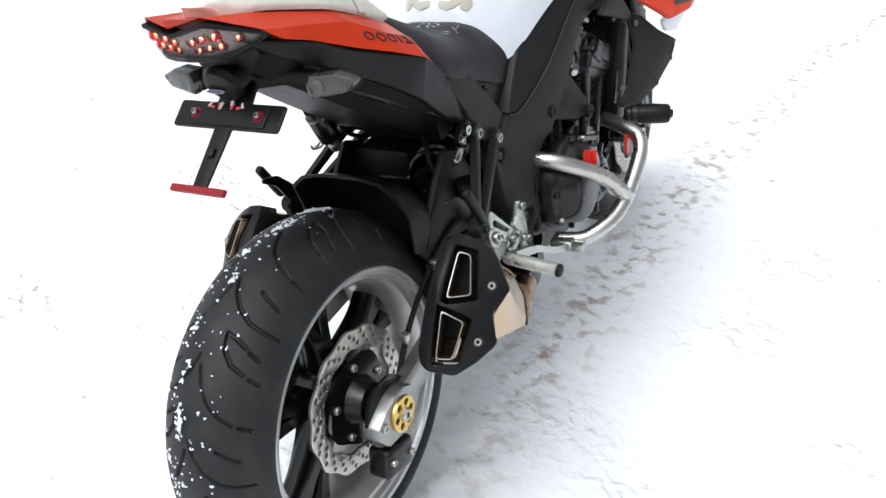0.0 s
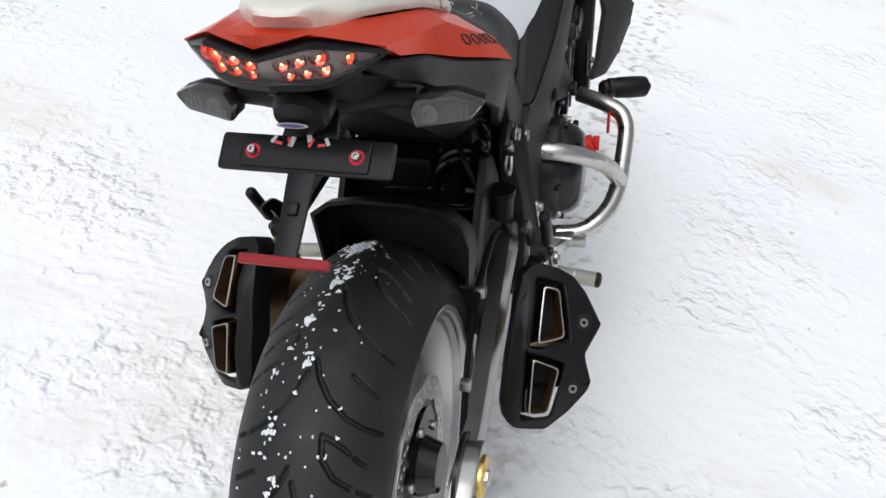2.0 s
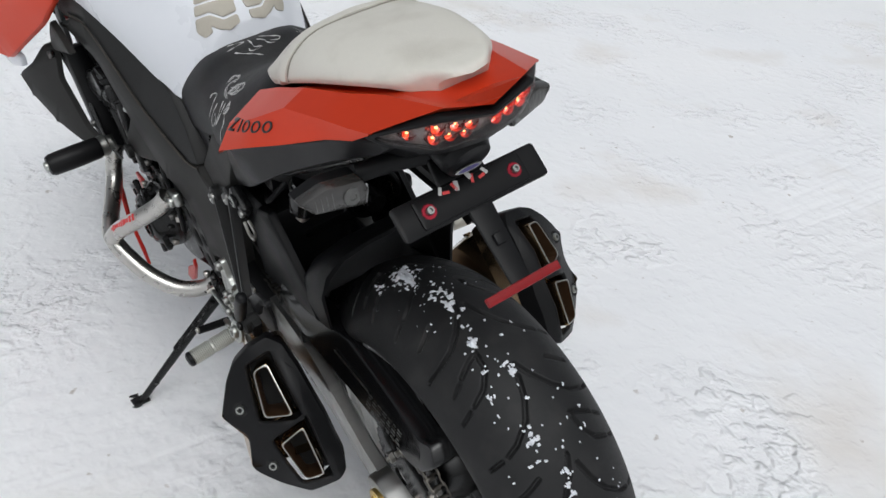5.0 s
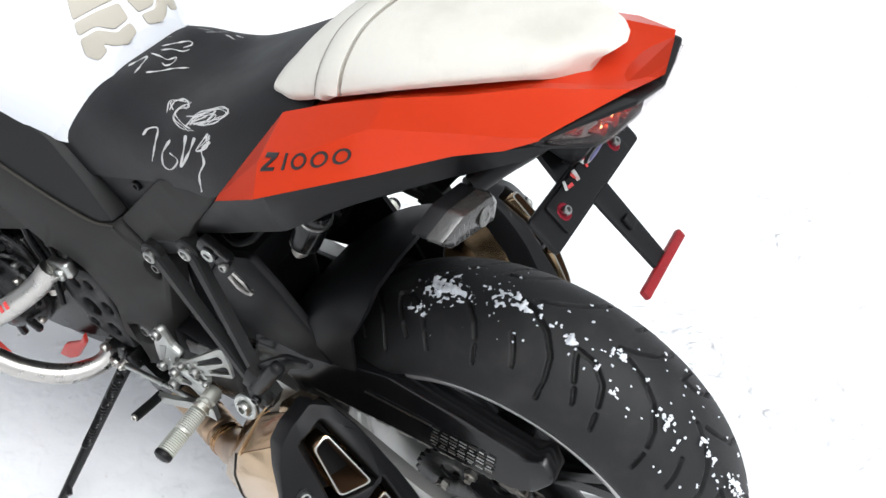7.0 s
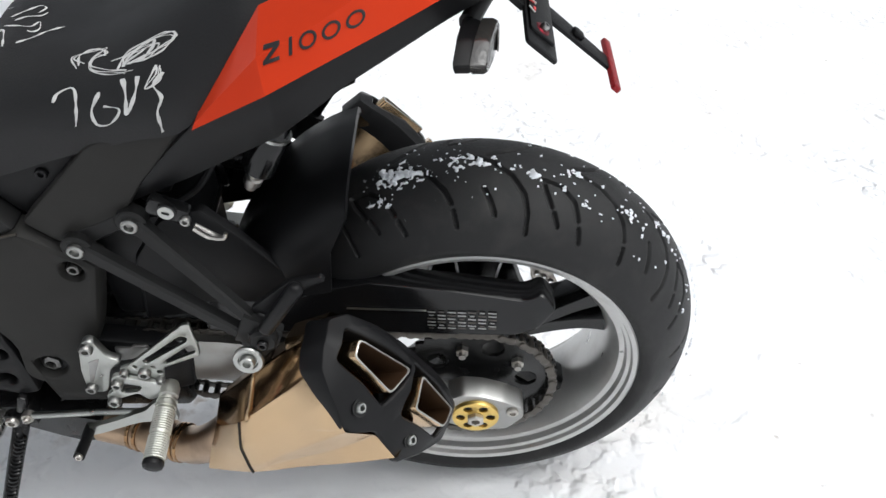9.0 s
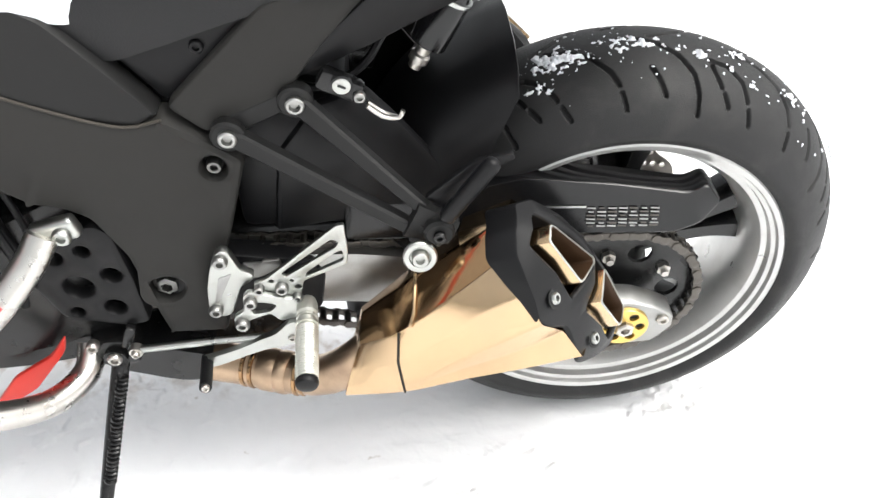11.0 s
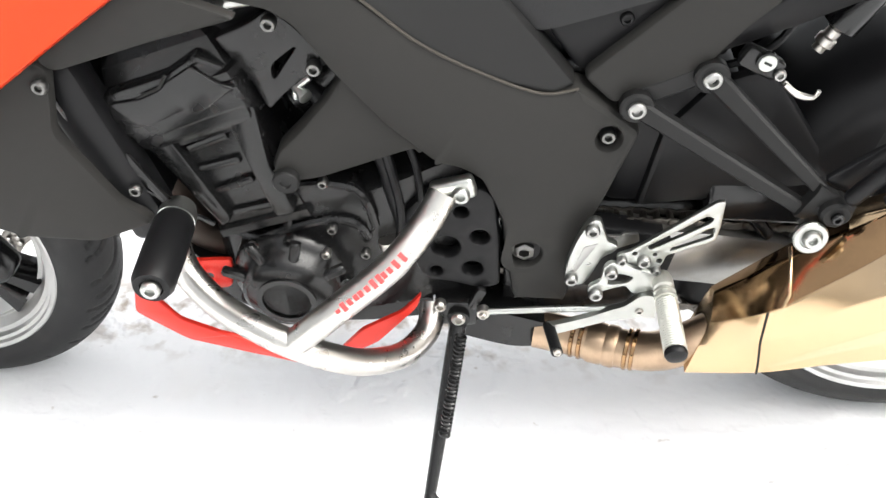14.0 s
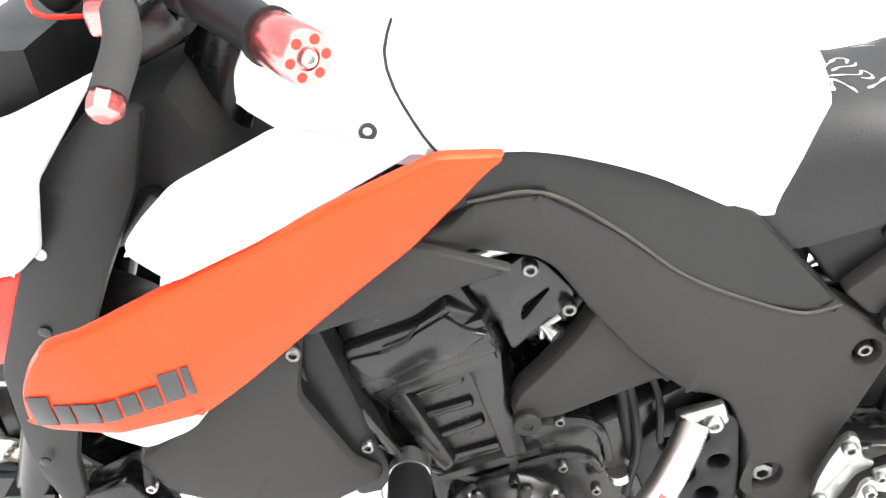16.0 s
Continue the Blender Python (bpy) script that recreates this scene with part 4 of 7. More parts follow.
def can_shell():
    """The can with its rear end drawn in under the cap."""
    rows = can_rows()
    mid = sum(rows[0], Vector()) / len(rows[0])
    sunk = [mid + (p - mid) * 0.93 + Vector((-0.3, 0.8, -0.52)) * 0.060 for p in rows[0]]
    return loft([sunk, *rows])


cans = both_right("muffler", GOLD, "heat-tinted golden muffler with a black end cap", can_shell)
# browned steel whose dark tone also paints in reflections of black parts
both_right("heat_shield", TINT, "browned upper shield, coloured darker for the black parts it mirrors", lambda: loft(can_rows(4, 8, 0.0018)[1:], caps=False, ring=False), cans)
both_right("seam", DARK, "", lambda: tube([Vector(p) + Vector((0.0006, 0, 0)) for p in CANS[3][:5]], 0.0013, 6, smooth=False), cans)
both_right("shield_clip", GOLD, "golden clip over the shield", lambda: tube([(0.242, 0.272, 0.428), (0.236, 0.268, 0.440), (0.200, 0.264, 0.463), (0.188, 0.262, 0.466)], 0.0024, 8, smooth=False), cans)
both_right("end_cap", PLASTIC, "matt black end cap", lambda: skin(CAP, cap_face, cap_depth, 0.0035, [grown(p, 0.0095) for p in PORTS], CAN, 0.005, cuts=1), cans)
for p in PORTS:
    both_right("outlet", GOLD, "golden outlet stub", lambda: skin(grown(p, 0.0016), lambda a, b: cap_face(a, b) + 0.0065, 0.042, 0.0005, [p], CAN, 0.006), cans)
    both_right("outlet_lip", MACHINED, "thin bright lip", lambda: skin(grown(p, 0.0013), lambda a, b: cap_face(a, b) + 0.0072, 0.0016, 0.0003, [grown(p, -0.0002)], CAN, 0.006), cans)
    both_right("outlet_lining", OUTLET_BROWN, "dark brown inside of the outlet", lambda: skin(grown(p, -0.0001), lambda a, b: cap_face(a, b) + 0.0060, 0.062, 0.0004, [grown(p, -0.0012)], CAN, 0.006), cans)
    # dark sheet added to give the outlet a shaded depth
    both_right("outlet_shade", DARK, "", lambda: skin(grown(p, 0.0088), -0.040, 0.004, 0.001, (), CAN, 0.006), cans)
for a, b in ((0.041, 0.039), (0.017, -0.047)):
    foot_at = CAN @ Vector((cap_face(a, b), a, b))
    both_right("cap_bolt", MACHINED, "", lambda: bolt(foot_at, (0.45, -0.72, 0.52), 0.0065, 0.005), cans)
    both_right("bolt_cup", DARK, "", lambda: turn([(0, 0.0105), (0.0012, 0.0105)], foot_at, (0.45, -0.72, 0.52), 18), cans)
both_right("mid_pipe", PIPE, "discoloured exhaust link pipe", lambda: tube([(0.196, 0.312, 0.340), (0.192, 0.340, 0.308), (0.182, 0.372, 0.276), (0.170, 0.402, 0.261), (0.160, 0.430, 0.2555), (0.147, 0.47, 0.255), (0.135, 0.525, 0.257)], 0.0255, 20))
for y, z, w, mat in ((0.474, 0.2552, 0.003, TINT), (0.464, 0.2552, 0.003, TINT), (0.446, 0.2555, 0.012, PIPE), (0.428, 0.2565, 0.008, PIPE), (0.408, 0.2595, 0.003, TINT), (0.400, 0.2620, 0.003, TINT)):
    both_right("pipe_band", mat, "", lambda: turn([(-w, 0.0262), (-w * 0.6, 0.0278), (w * 0.6, 0.0278), (w, 0.0262), (w, 0.0250), (-w, 0.0250)], (0.147 + (0.470 - y) * 0.33, y, z), (-0.33, 1, -0.05), 24))
both_right("muffler_bolt", MACHINED, "polished mounting washer and bolt", lambda: join(turn([(0, 0.0175), (0.004, 0.0180), (0.006, 0.0165), (0.006, 0.0115), (0.004, 0.0105)], (0.214, 0.260, 0.506), (1, 0, 0.25), 24), bolt((0.220, 0.260, 0.508), (1, 0, 0.25), 0.0095, 0.006)))
part("pipe_box", loft(smooth_loft([[(-w, y, z - h), (-w, y, z + h), (w, y, z + h), (w, y, z - h)] for y, w, z, h in ((0.515, 0.150, 0.262, 0.022), (0.56, 0.150, 0.268, 0.030), (0.64, 0.13, 0.270, 0.030))], 3)), CAST, bike, "black collector box under the engine")
both_right("collector", PIPE_DARK, "", lambda: tube([(0.05, 0.62, 0.262), (0.05, 0.74, 0.27), (0.06, 0.86, 0.30), (0.07, 0.96, 0.36), (0.08, 0.985, 0.46), (0.08, 0.95, 0.53)], 0.026, 14))

# ---- swing arm, chain, axle ----


def beam(stations, n=2):
    """A box beam with eased corners along stations of (centre, half width in x, half height)."""
    rows = []
    for (x, y, z), w, h in stations:
        k = 0.7
        rows.append([Vector(p) for p in ((x - w, y, z - h * k), (x - w, y, z + h * k), (x - w * k, y, z + h), (x + w * k, y, z + h), (x + w, y, z + h * k), (x + w, y, z - h * k), (x + w * k, y, z - h), (x - w * k, y, z - h))])
    return loft(smooth_loft(rows, n))


part("swing_arm", beam([((0.105, 0.53, 0.40), 0.022, 0.045), ((0.112, 0.40, 0.385), 0.020, 0.040), ((0.125, 0.22, 0.352), 0.017, 0.032), ((0.134, 0.06, 0.322), 0.015, 0.026), ((0.134, -0.03, 0.314), 0.015, 0.022)]), DULL, bike, "bare aluminium swing arm beam")
part("swing_arm", beam([((-0.105, 0.53, 0.40), 0.022, 0.045), ((-0.112, 0.40, 0.388), 0.018, 0.040), ((-0.118, 0.25, 0.375), 0.014, 0.040), ((-0.130, 0.08, 0.325), 0.012, 0.026), ((-0.134, -0.03, 0.312), 0.013, 0.022)]), DULL, bike, "bare aluminium swing arm beam")
part("swing_arm_bridge", block((0.19, 0.15, 0.08), pose(0, 0.412, 0.405), 0.02, 3), CAST, bike)
# black plate laid over the front end of the left swing arm
part("root_cover", skin([(0.545, 0.452), (0.420, 0.434), (0.378, 0.426), (0.366, 0.400), (0.374, 0.346), (0.400, 0.338), (0.545, 0.342)], 0.136, 0.028, 0.005, rounding=0.006), PLASTIC, bike, "black cover round the swing arm's root")
part("pivot_plate", skin([(0.458, 0.430), (0.436, 0.430), (0.434, 0.434), (0.416, 0.434), (0.413, 0.422), (0.440, 0.408), (0.458, 0.404)], 0.1395, 0.004, 0.001, rounding=0.002), DULL, bike, "small grey plate behind the rear set")
part("linkage_guard", skin([(0.570, 0.350), (0.402, 0.346), (0.388, 0.292), (0.402, 0.276), (0.570, 0.276)], 0.118, 0.040, 0.004, rounding=0.006), CAST, bike, "black suspension linkage below the swing arm")
AXLE = [(0.045, 0.340), (0.020, 0.352), (-0.006, 0.349), (-0.034, 0.338), (-0.060, 0.322), (-0.062, 0.302), (-0.040, 0.274), (0.005, 0.270), (0.042, 0.288)]
AY, AZ = 0.003, 0.311
ends = both_sides("axle_block", DULL, "machined aluminium axle block", lambda: skin(AXLE, 0.156, 0.032, 0.004, rounding=0.005))
STAR = [[(AY + 0.020 * math.cos(a) + 0.0062 * math.cos(b), AZ + 0.020 * math.sin(a) + 0.0062 * math.sin(b)) for b in [2 * math.pi * i / 8 for i in range(8)]] for a in [2 * math.pi * k / 6 for k in range(6)]]
both_sides("axle_washer", GOLDCAP, "gold anodised axle washer", lambda: skin([(AY + 0.031 * math.cos(a), AZ + 0.031 * math.sin(a)) for a in [2 * math.pi * i / 32 for i in range(32)]], 0.162, 0.006, 0.001, STAR, rounding=0.0))
both_sides("axle_nut", STEEL, "", lambda: turn([(0, 0.012), (0.006, 0.012), (0.008, 0.010), (0.008, 0.006), (0.002, 0.006), (0.002, 0)], (-0.161, AY, AZ), (-1, 0, 0), 6))
both_sides("adjuster_bolt", STEEL, "", lambda: bolt((-0.157, -0.046, 0.318), (-1, 0, 0), 0.008, 0.004))
# dark disc added so the washer's holes look shaded
both_sides("washer_hole_shade", DARK, "", lambda: turn([(0, 0.030), (0.001, 0.030)], (-0.1565, AY, AZ), (-1, 0, 0), 32))
SPR_R, SPR2_R, SPR2 = 0.106, 0.043, (0.60, 0.390)
teeth = [((SPR_R + (0.004 if i % 2 else -0.003)) * math.cos(a), 0.316 + (SPR_R + (0.004 if i % 2 else -0.003)) * math.sin(a)) for i, a in [(i, 2 * math.pi * i / 78) for i in range(78)]]
gaps = [[(0.066 * math.cos(a) + 0.016 * math.cos(b), 0.316 + 0.066 * math.sin(a) + 0.016 * math.sin(b)) for b in [2 * math.pi * i / 10 for i in range(10)]] for a in [2 * math.pi * (k + 0.5) / 5 for k in range(5)]]
sprocket = part("rear_sprocket", skin(teeth, 0.101, 0.006, 0.0008, gaps, rounding=0.0), CAST, bike, "black rear sprocket")
for k in range(5):
    a = 2 * math.pi * k / 5
    part("sprocket_nut", turn([(0, 0.009), (0.007, 0.009), (0.007, 0.005), (0.014, 0.005)], (-0.101, 0.066 * math.cos(a), 0.316 + 0.066 * math.sin(a)), (-1, 0, 0), 6), STEEL, sprocket)


def chain_path():
    """Points at one pitch along both sprockets and the two runs."""
    c1, c2 = Vector((0.004, 0.316)), Vector(SPR2)
    d = c2 - c1
    base, lean = math.atan2(d.y, d.x), math.asin((SPR_R - SPR2_R) / d.length)
    pts = []
    top, low = base + math.pi / 2 - lean, base - math.pi / 2 + lean
    n = 40
    for i in range(n + 1):
        a = top + (2 * math.pi - (top - low)) * i / n
        pts.append(c1 + SPR_R * Vector((math.cos(a), math.sin(a))))
    for i in range(n + 1):
        a = low + (top - low) * i / n
        pts.append(c2 + SPR2_R * Vector((math.cos(a), math.sin(a))))
    out, need, prev = [], 0.0, pts[0]
    for p in pts[1:] + pts[:1]:
        seg = (p - prev).length
        while need <= seg:
            out.append((prev + (p - prev) * (need / seg), math.atan2((p - prev).y, (p - prev).x)))
            need += 0.0159
        need -= seg
        prev = p
    return out


links = chain_path()
rollers = join(*[turn([(-0.008, 0.0045), (0.008, 0.0045)], (-0.104, p.x, p.y), (1, 0, 0), 8) for p, a in links])
chain = part("drive_chain", rollers, CHAIN, bike, "dull steel drive chain")
LINK = [(-0.0125, 0.0), (-0.010, 0.0055), (-0.006, 0.0065), (0.0, 0.0045), (0.006, 0.0065), (0.010, 0.0055), (0.0125, 0.0), (0.010, -0.0055), (0.006, -0.0065), (0.0, -0.0045), (-0.006, -0.0065), (-0.010, -0.0055)]
shape = part("link", join(skin(LINK, 0.0105, 0.002, 0.0006, rounding=0.0), skin(LINK, -0.0075, 0.002, 0.0006, rounding=0.0)), CHAIN, chain)
for k, ((p, a), (q, b)) in enumerate(zip(links, links[1:] + links[:1])):
    ob = shape if k == 0 else new("link", shape.data)
    ob.parent = chain
    mid = (p + q) / 2
    ob.matrix_basis = pose(-0.104 + (0.0018 if k % 2 else 0), mid.x, mid.y, math.degrees(math.atan2((q - p).y, (q - p).x)), 0, 0)
GUARD = [(0.340, 0.490), (0.200, 0.500), (0.135, 0.511), (0.030, 0.500), (-0.057, 0.487), (-0.078, 0.496), (-0.097, 0.474), (-0.072, 0.446), (-0.045, 0.434), (0.118, 0.440), (0.200, 0.440), (0.340, 0.445)]
chain_guard = part("chain_guard", skin(GUARD, lambda y, z: 0.125 - 0.40 * max(0, z - 0.455), 0.034, 0.005), GLOSSY, bike, "glossy black chain guard with a worn warning label")
part("label_line", block((0.0010, 0.098, 0.0024), pose(-0.1166, 0.113, 0.4775, 2, 22, 0), 0), MACHINED, chain_guard)
for r in range(6):
    for k in range(7):
        w = 0.010 - 0.004 * ((3 * r + 5 * k) % 4 == 0)
        part("label_line", block((0.0008, w, 0.0016), pose(-0.1254 + 0.40 * max(0, r * 0.0042 - 0.0004 * k - 0.002), 0.058 - 0.0125 * k, 0.4515 + r * 0.0042 - 0.0004 * k + 0.0015, 4, 20, 0), 0), DULL if (r + k) % 3 else CHAIN, chain_guard, "rows of unreadable print")

# hugger over the rear tyre
hug = []
for deg, rise_ in ((-6, 0.0), (8, 0.0), (22, 0.004), (36, 0.010), (50, 0.014), (60, 0.014), (66, 0.010)):
    a = radians(deg)
    row = []
    for x, r, back in ((-0.108, 0.250, 0.34), (-0.112, 0.300, 0.17), (-0.106, 0.332, 0.04), (-0.080, 0.350, 0.012), (-0.035, 0.357, 0), (0.035, 0.357, 0), (0.080, 0.350, 0.012), (0.106, 0.332, 0.04), (0.112, 0.300, 0.17), (0.108, 0.250, 0.34),
                       (0.104, 0.250, 0.34), (0.107, 0.300, 0.17), (0.10, 0.328, 0.04), (0.076, 0.345, 0.012), (0.035, 0.352, 0), (-0.035, 0.352, 0), (-0.076, 0.345, 0.012), (-0.10, 0.328, 0.04), (-0.107, 0.300, 0.17), (-0.104, 0.250, 0.34)):
        b = a - back * max(0, deg - 30) / 36
        row.append((x, (r + rise_) * math.cos(b), 0.312 + (r + rise_) * math.sin(b)))
    hug.append(row)
part("rear_hugger", loft(smooth_loft(hug, 4)), PLASTIC, bike, "matt black rear hugger", 60)
CHEEKP = [(0.420, 0.450), (0.405, 0.560), (0.360, 0.622), (0.310, 0.640), (0.275, 0.600), (0.230, 0.540), (0.205, 0.492), (0.300, 0.470)]
both_sides("hugger_cheek", PLASTIC, "matt black hugger side", lambda: skin(CHEEKP, 0.112, 0.012, 0.008))

# rear caliper under the axle on the disc side
caliper = part("rear_caliper", join(block((0.045, 0.075, 0.055), pose(0.125, -0.005, 0.222, -12, 0, 0), 0.010, 3), block((0.016, 0.05, 0.07), pose(0.128, 0.0, 0.265), 0.006)), CAST, bike, "black rear brake caliper")
for y, z in ((-0.030, 0.232), (0.022, 0.214), (0.030, 0.262)):
    part("caliper_bolt", bolt((0.148, y, z), (1, 0, 0), 0.006, 0.005), STEEL, caliper)
part("speed_ring", turn([(0.128, 0.040), (0.128, 0.060), (0.134, 0.060), (0.134, 0.040)], (0, 0, 0.312), (1, 0, 0), 32), CAST, bike)

# ---- passenger peg hangers, locks ----


def bar(p, q, w0, w1, d=0.010, out=0.004):
    """A flat cast bar from p to q in the flank's plane, w wide, with eased edges and a raised rib."""
    p, q = Vector(p), Vector(q)
    u = (q - p).normalized()
    n = Vector((1 if p.x > 0 else -1, 0, 0))
    s = u.cross(n).normalized()
    rows = []
    for t in (0.0, 0.5, 1.0):
        c, w = p + (q - p) * t, w0 + (w1 - w0) * t
        rows.append([c + s * w - n * d, c + s * w + n * 0.001, c + s * w * 0.7 + n * out, c - s * w * 0.7 + n * out, c - s * w + n * 0.001, c - s * w - n * d])
    return loft(rows)


HA, HB, HJ = (-0.143, 0.444, 0.612), (-0.140, 0.375, 0.647), (-0.200, 0.240, 0.532)


def hanger():
    return join(bar(HA, (-0.196, 0.262, 0.522), 0.0105, 0.0075), bar(HB, (-0.196, 0.250, 0.546), 0.011, 0.0065),
                bar((-0.132, 0.452, 0.613), (-0.130, 0.368, 0.652), 0.012, 0.012, 0.006), turn([(-0.012, 0.017), (0.002, 0.0175), (0.004, 0.015)], HA, (-1, 0, 0), 24), turn([(-0.012, 0.017), (0.002, 0.0175), (0.004, 0.015)], HB, (-1, 0, 0), 24),
                bar((-0.198, 0.268, 0.540), (-0.200, 0.225, 0.522), 0.022, 0.016), bar((-0.200, 0.245, 0.53), (-0.196, 0.258, 0.505), 0.018, 0.014), turn([(-0.012, 0.016), (0.010, 0.016), (0.013, 0.013)], HJ, (-1, 0, 0), 20))


hangers = both_sides("peg_hanger", PANEL_DARK, "black cast passenger peg hanger", hanger)
for k, s in enumerate((-1, 1)):
    for at in (HA, HB):
        b = turn([(0, 0.0095), (0.005, 0.0095), (0.0065, 0.008), (0.0065, 0.0055), (0.002, 0.0045), (0.002, 0)], (s * abs(at[0]), at[1], at[2]), (s, 0, 0), 18)
        for v in b.verts:
            v.co.x += s * 0.003
        part("hanger_bolt", b, DULL, hangers[k], "bright hanger bolt")
    peg = block((0.016, 0.088, 0.017), pose(s * 0.212, 0.212, 0.588, -57, 0, 0), 0.007, 3)
    part("passenger_peg", peg, PLASTIC, hangers[k], "folded black passenger peg")
    part("hinge_bolt", bolt((s * 0.215, 0.240, 0.532), (s, 0, 0), 0.0065, 0.004), CAST, hangers[k])
    part("peg_wing", skin([(0.255, 0.560), (0.205, 0.606), (0.168, 0.614), (0.165, 0.606), (0.195, 0.590), (0.225, 0.545)], 0.190, 0.006, 0.002, m=SIDE if s < 0 else Matrix()), PLASTIC, hangers[k])
    lock = part("helmet_lock", join(block((0.018, 0.046, 0.023), pose(s * 0.137, 0.331, 0.664, 28, 0, 0), 0.006), turn([(0, 0.0105), (0.004, 0.0105), (0.005, 0.009)], (s * 0.146, 0.329, 0.670), (s, 0, 0), 24)), CAST, bike, "helmet lock beside the tail")
    part("lock_face", turn([(0, 0.0088), (0.0012, 0.0084)], (s * 0.1505, 0.329, 0.670), (s, 0, 0), 24), MACHINED, lock, "bright key face")
    part("key_slot", block((0.001, 0.008, 0.0022), pose(s * 0.1522, 0.329, 0.670, 25, 0, 0), 0), DARK, lock)
    part("lock_screw", bolt((s * 0.146, 0.313, 0.655), (s, 0, 0), 0.0062, 0.004), DULL, lock)
    part("lock_hook", join(tube([(s * 0.148, 0.306, 0.645), (s * 0.150, 0.292, 0.634), (s * 0.150, 0.276, 0.632), (s * 0.150, 0.272, 0.640)], 0.0024, 8, 0.006), tube([(s * 0.142, 0.306, 0.645), (s * 0.142, 0.290, 0.632), (s * 0.150, 0.276, 0.632)], 0.0025, 8, 0.006)), STEEL, lock, "steel helmet hook")

# ---- rear sets ----
PLATE = [(0.473, 0.476), (0.465, 0.474), (0.459, 0.457), (0.455, 0.444), (0.441, 0.437), (0.445, 0.428), (0.458, 0.420), (0.463, 0.405), (0.469, 0.386), (0.477, 0.372), (0.495, 0.372), (0.499, 0.386), (0.496, 0.417), (0.489, 0.446), (0.479, 0.471)]
POCKET = [(0.481, 0.435), (0.465, 0.442), (0.469, 0.433), (0.487, 0.394), (0.491, 0.396)]
HEEL = [(0.3375, 0.512), (0.3355, 0.474), (0.3375, 0.454), (0.387, 0.430), (0.393, 0.405), (0.407, 0.408), (0.420, 0.413), (0.442, 0.418), (0.443, 0.428), (0.428, 0.435), (0.346, 0.511)]
TRI = [(0.411, 0.443), (0.407, 0.437), (0.348, 0.480), (0.345, 0.488), (0.353, 0.491)]
TRI2 = [(0.385, 0.436), (0.341, 0.460), (0.3415, 0.474), (0.347, 0.473), (0.383, 0.443)]
HEEL_HOLES = [[(y + r * math.cos(b), z + r * math.sin(b)) for b in [2 * math.pi * i / 8 for i in range(8)]] for y, z, r in ((0.423, 0.4315, 0.0030), (0.394, 0.421, 0.0040), (0.4005, 0.431, 0.0025))]
PEG_PLATE = [(0.449, 0.423), (0.399, 0.407), (0.378, 0.401), (0.375, 0.387), (0.397, 0.379), (0.418, 0.372), (0.429, 0.386), (0.453, 0.376), (0.462, 0.366), (0.472, 0.373), (0.470, 0.382), (0.458, 0.392), (0.456, 0.415)]
PEG_GAP = [(0.450, 0.405), (0.435, 0.405), (0.420, 0.400), (0.428, 0.389), (0.449, 0.386)]
plates = both_sides("rear_set", MACHINED, "machined aluminium rear set plate", lambda: skin(PLATE, 0.165, 0.010, 0.0015, rounding=0.006))
# darker patch laid on the plate paints the pocket's shade
both_sides("plate_pocket", DULL, "", lambda: skin(POCKET, 0.1656, 0.002, 0.0006, rounding=0.002))
both_sides("heel_guard", MACHINED, "cut-out aluminium heel guard", lambda: skin(HEEL, 0.170, 0.005, 0.001, (TRI, TRI2, *HEEL_HOLES), rounding=0.003))
both_sides("adjuster_plate", MACHINED, "aluminium peg plate with a cut-out", lambda: skin(PEG_PLATE, 0.177, 0.006, 0.001, (PEG_GAP,), rounding=0.004))
for k, s in enumerate((-1, 1)):
    for y, z, r in ((0.474, 0.463, 0.0085), (0.491, 0.385, 0.0080), (0.462, 0.373, 0.0085), (0.448, 0.409, 0.0075), (0.437, 0.423, 0.0060), (0.412, 0.423, 0.0080), (0.396, 0.408, 0.0055)):
        part("rear_set_bolt", bolt((s * (0.167 if z > 0.45 or y > 0.48 else 0.179 if y > 0.44 else 0.172), y, z), (s, 0, 0), r, 0.006), DULL, plates[k])
    p0, p1 = Vector((s * 0.166, 0.387, 0.395)), Vector((s * 0.278, 0.384, 0.386))
    ax = (p1 - p0).normalized()
    L = (p1 - p0).length
    rings = []
    for i in range(44):
        t = 0.36 + 0.60 * i / 43
        rings.append((L * t, 0.0112 if i in (21, 22) else 0.0129 if i % 2 else 0.0121))
    peg = part("foot_peg", turn([(0, 0.009), (L * 0.08, 0.012), (L * 0.18, 0.012), (L * 0.2, 0.0095), (L * 0.22, 0.0095), (L * 0.225, 0.0125), (L * 0.25, 0.0125), (L * 0.255, 0.0105), (L * 0.29, 0.0105), (L * 0.295, 0.0130), (L * 0.33, 0.0130), (L * 0.335, 0.0112), *rings, (L * 0.965, 0.010)], p0, ax, 28, wave=0.03, waves=18), PEGS, plates[k], "knurled aluminium foot peg")
    part("peg_tip", turn([(L * 0.965, 0.0125), (L * 1.0, 0.0130), (L * 1.03, 0.0115), (L * 1.05, 0.006)], p0, ax, 20), PLASTIC, peg, "black peg end")
lever = part("shift_lever", loft(smooth_loft([[(-0.175 - d, y, z + h), (-0.183 - d, y, z + h), (-0.183 - d, y, z - h), (-0.175 - d, y, z - h)] for y, z, h, d in ((0.388, 0.356, 0.018, 0), (0.408, 0.356, 0.019, 0), (0.426, 0.346, 0.012, 0.001), (0.443, 0.340, 0.0095, 0.001), (0.470, 0.328, 0.008, 0.002), (0.495, 0.317, 0.0085, 0.002), (0.516, 0.310, 0.008, 0.002))], 3)), MACHINED, bike, "aluminium gear lever")
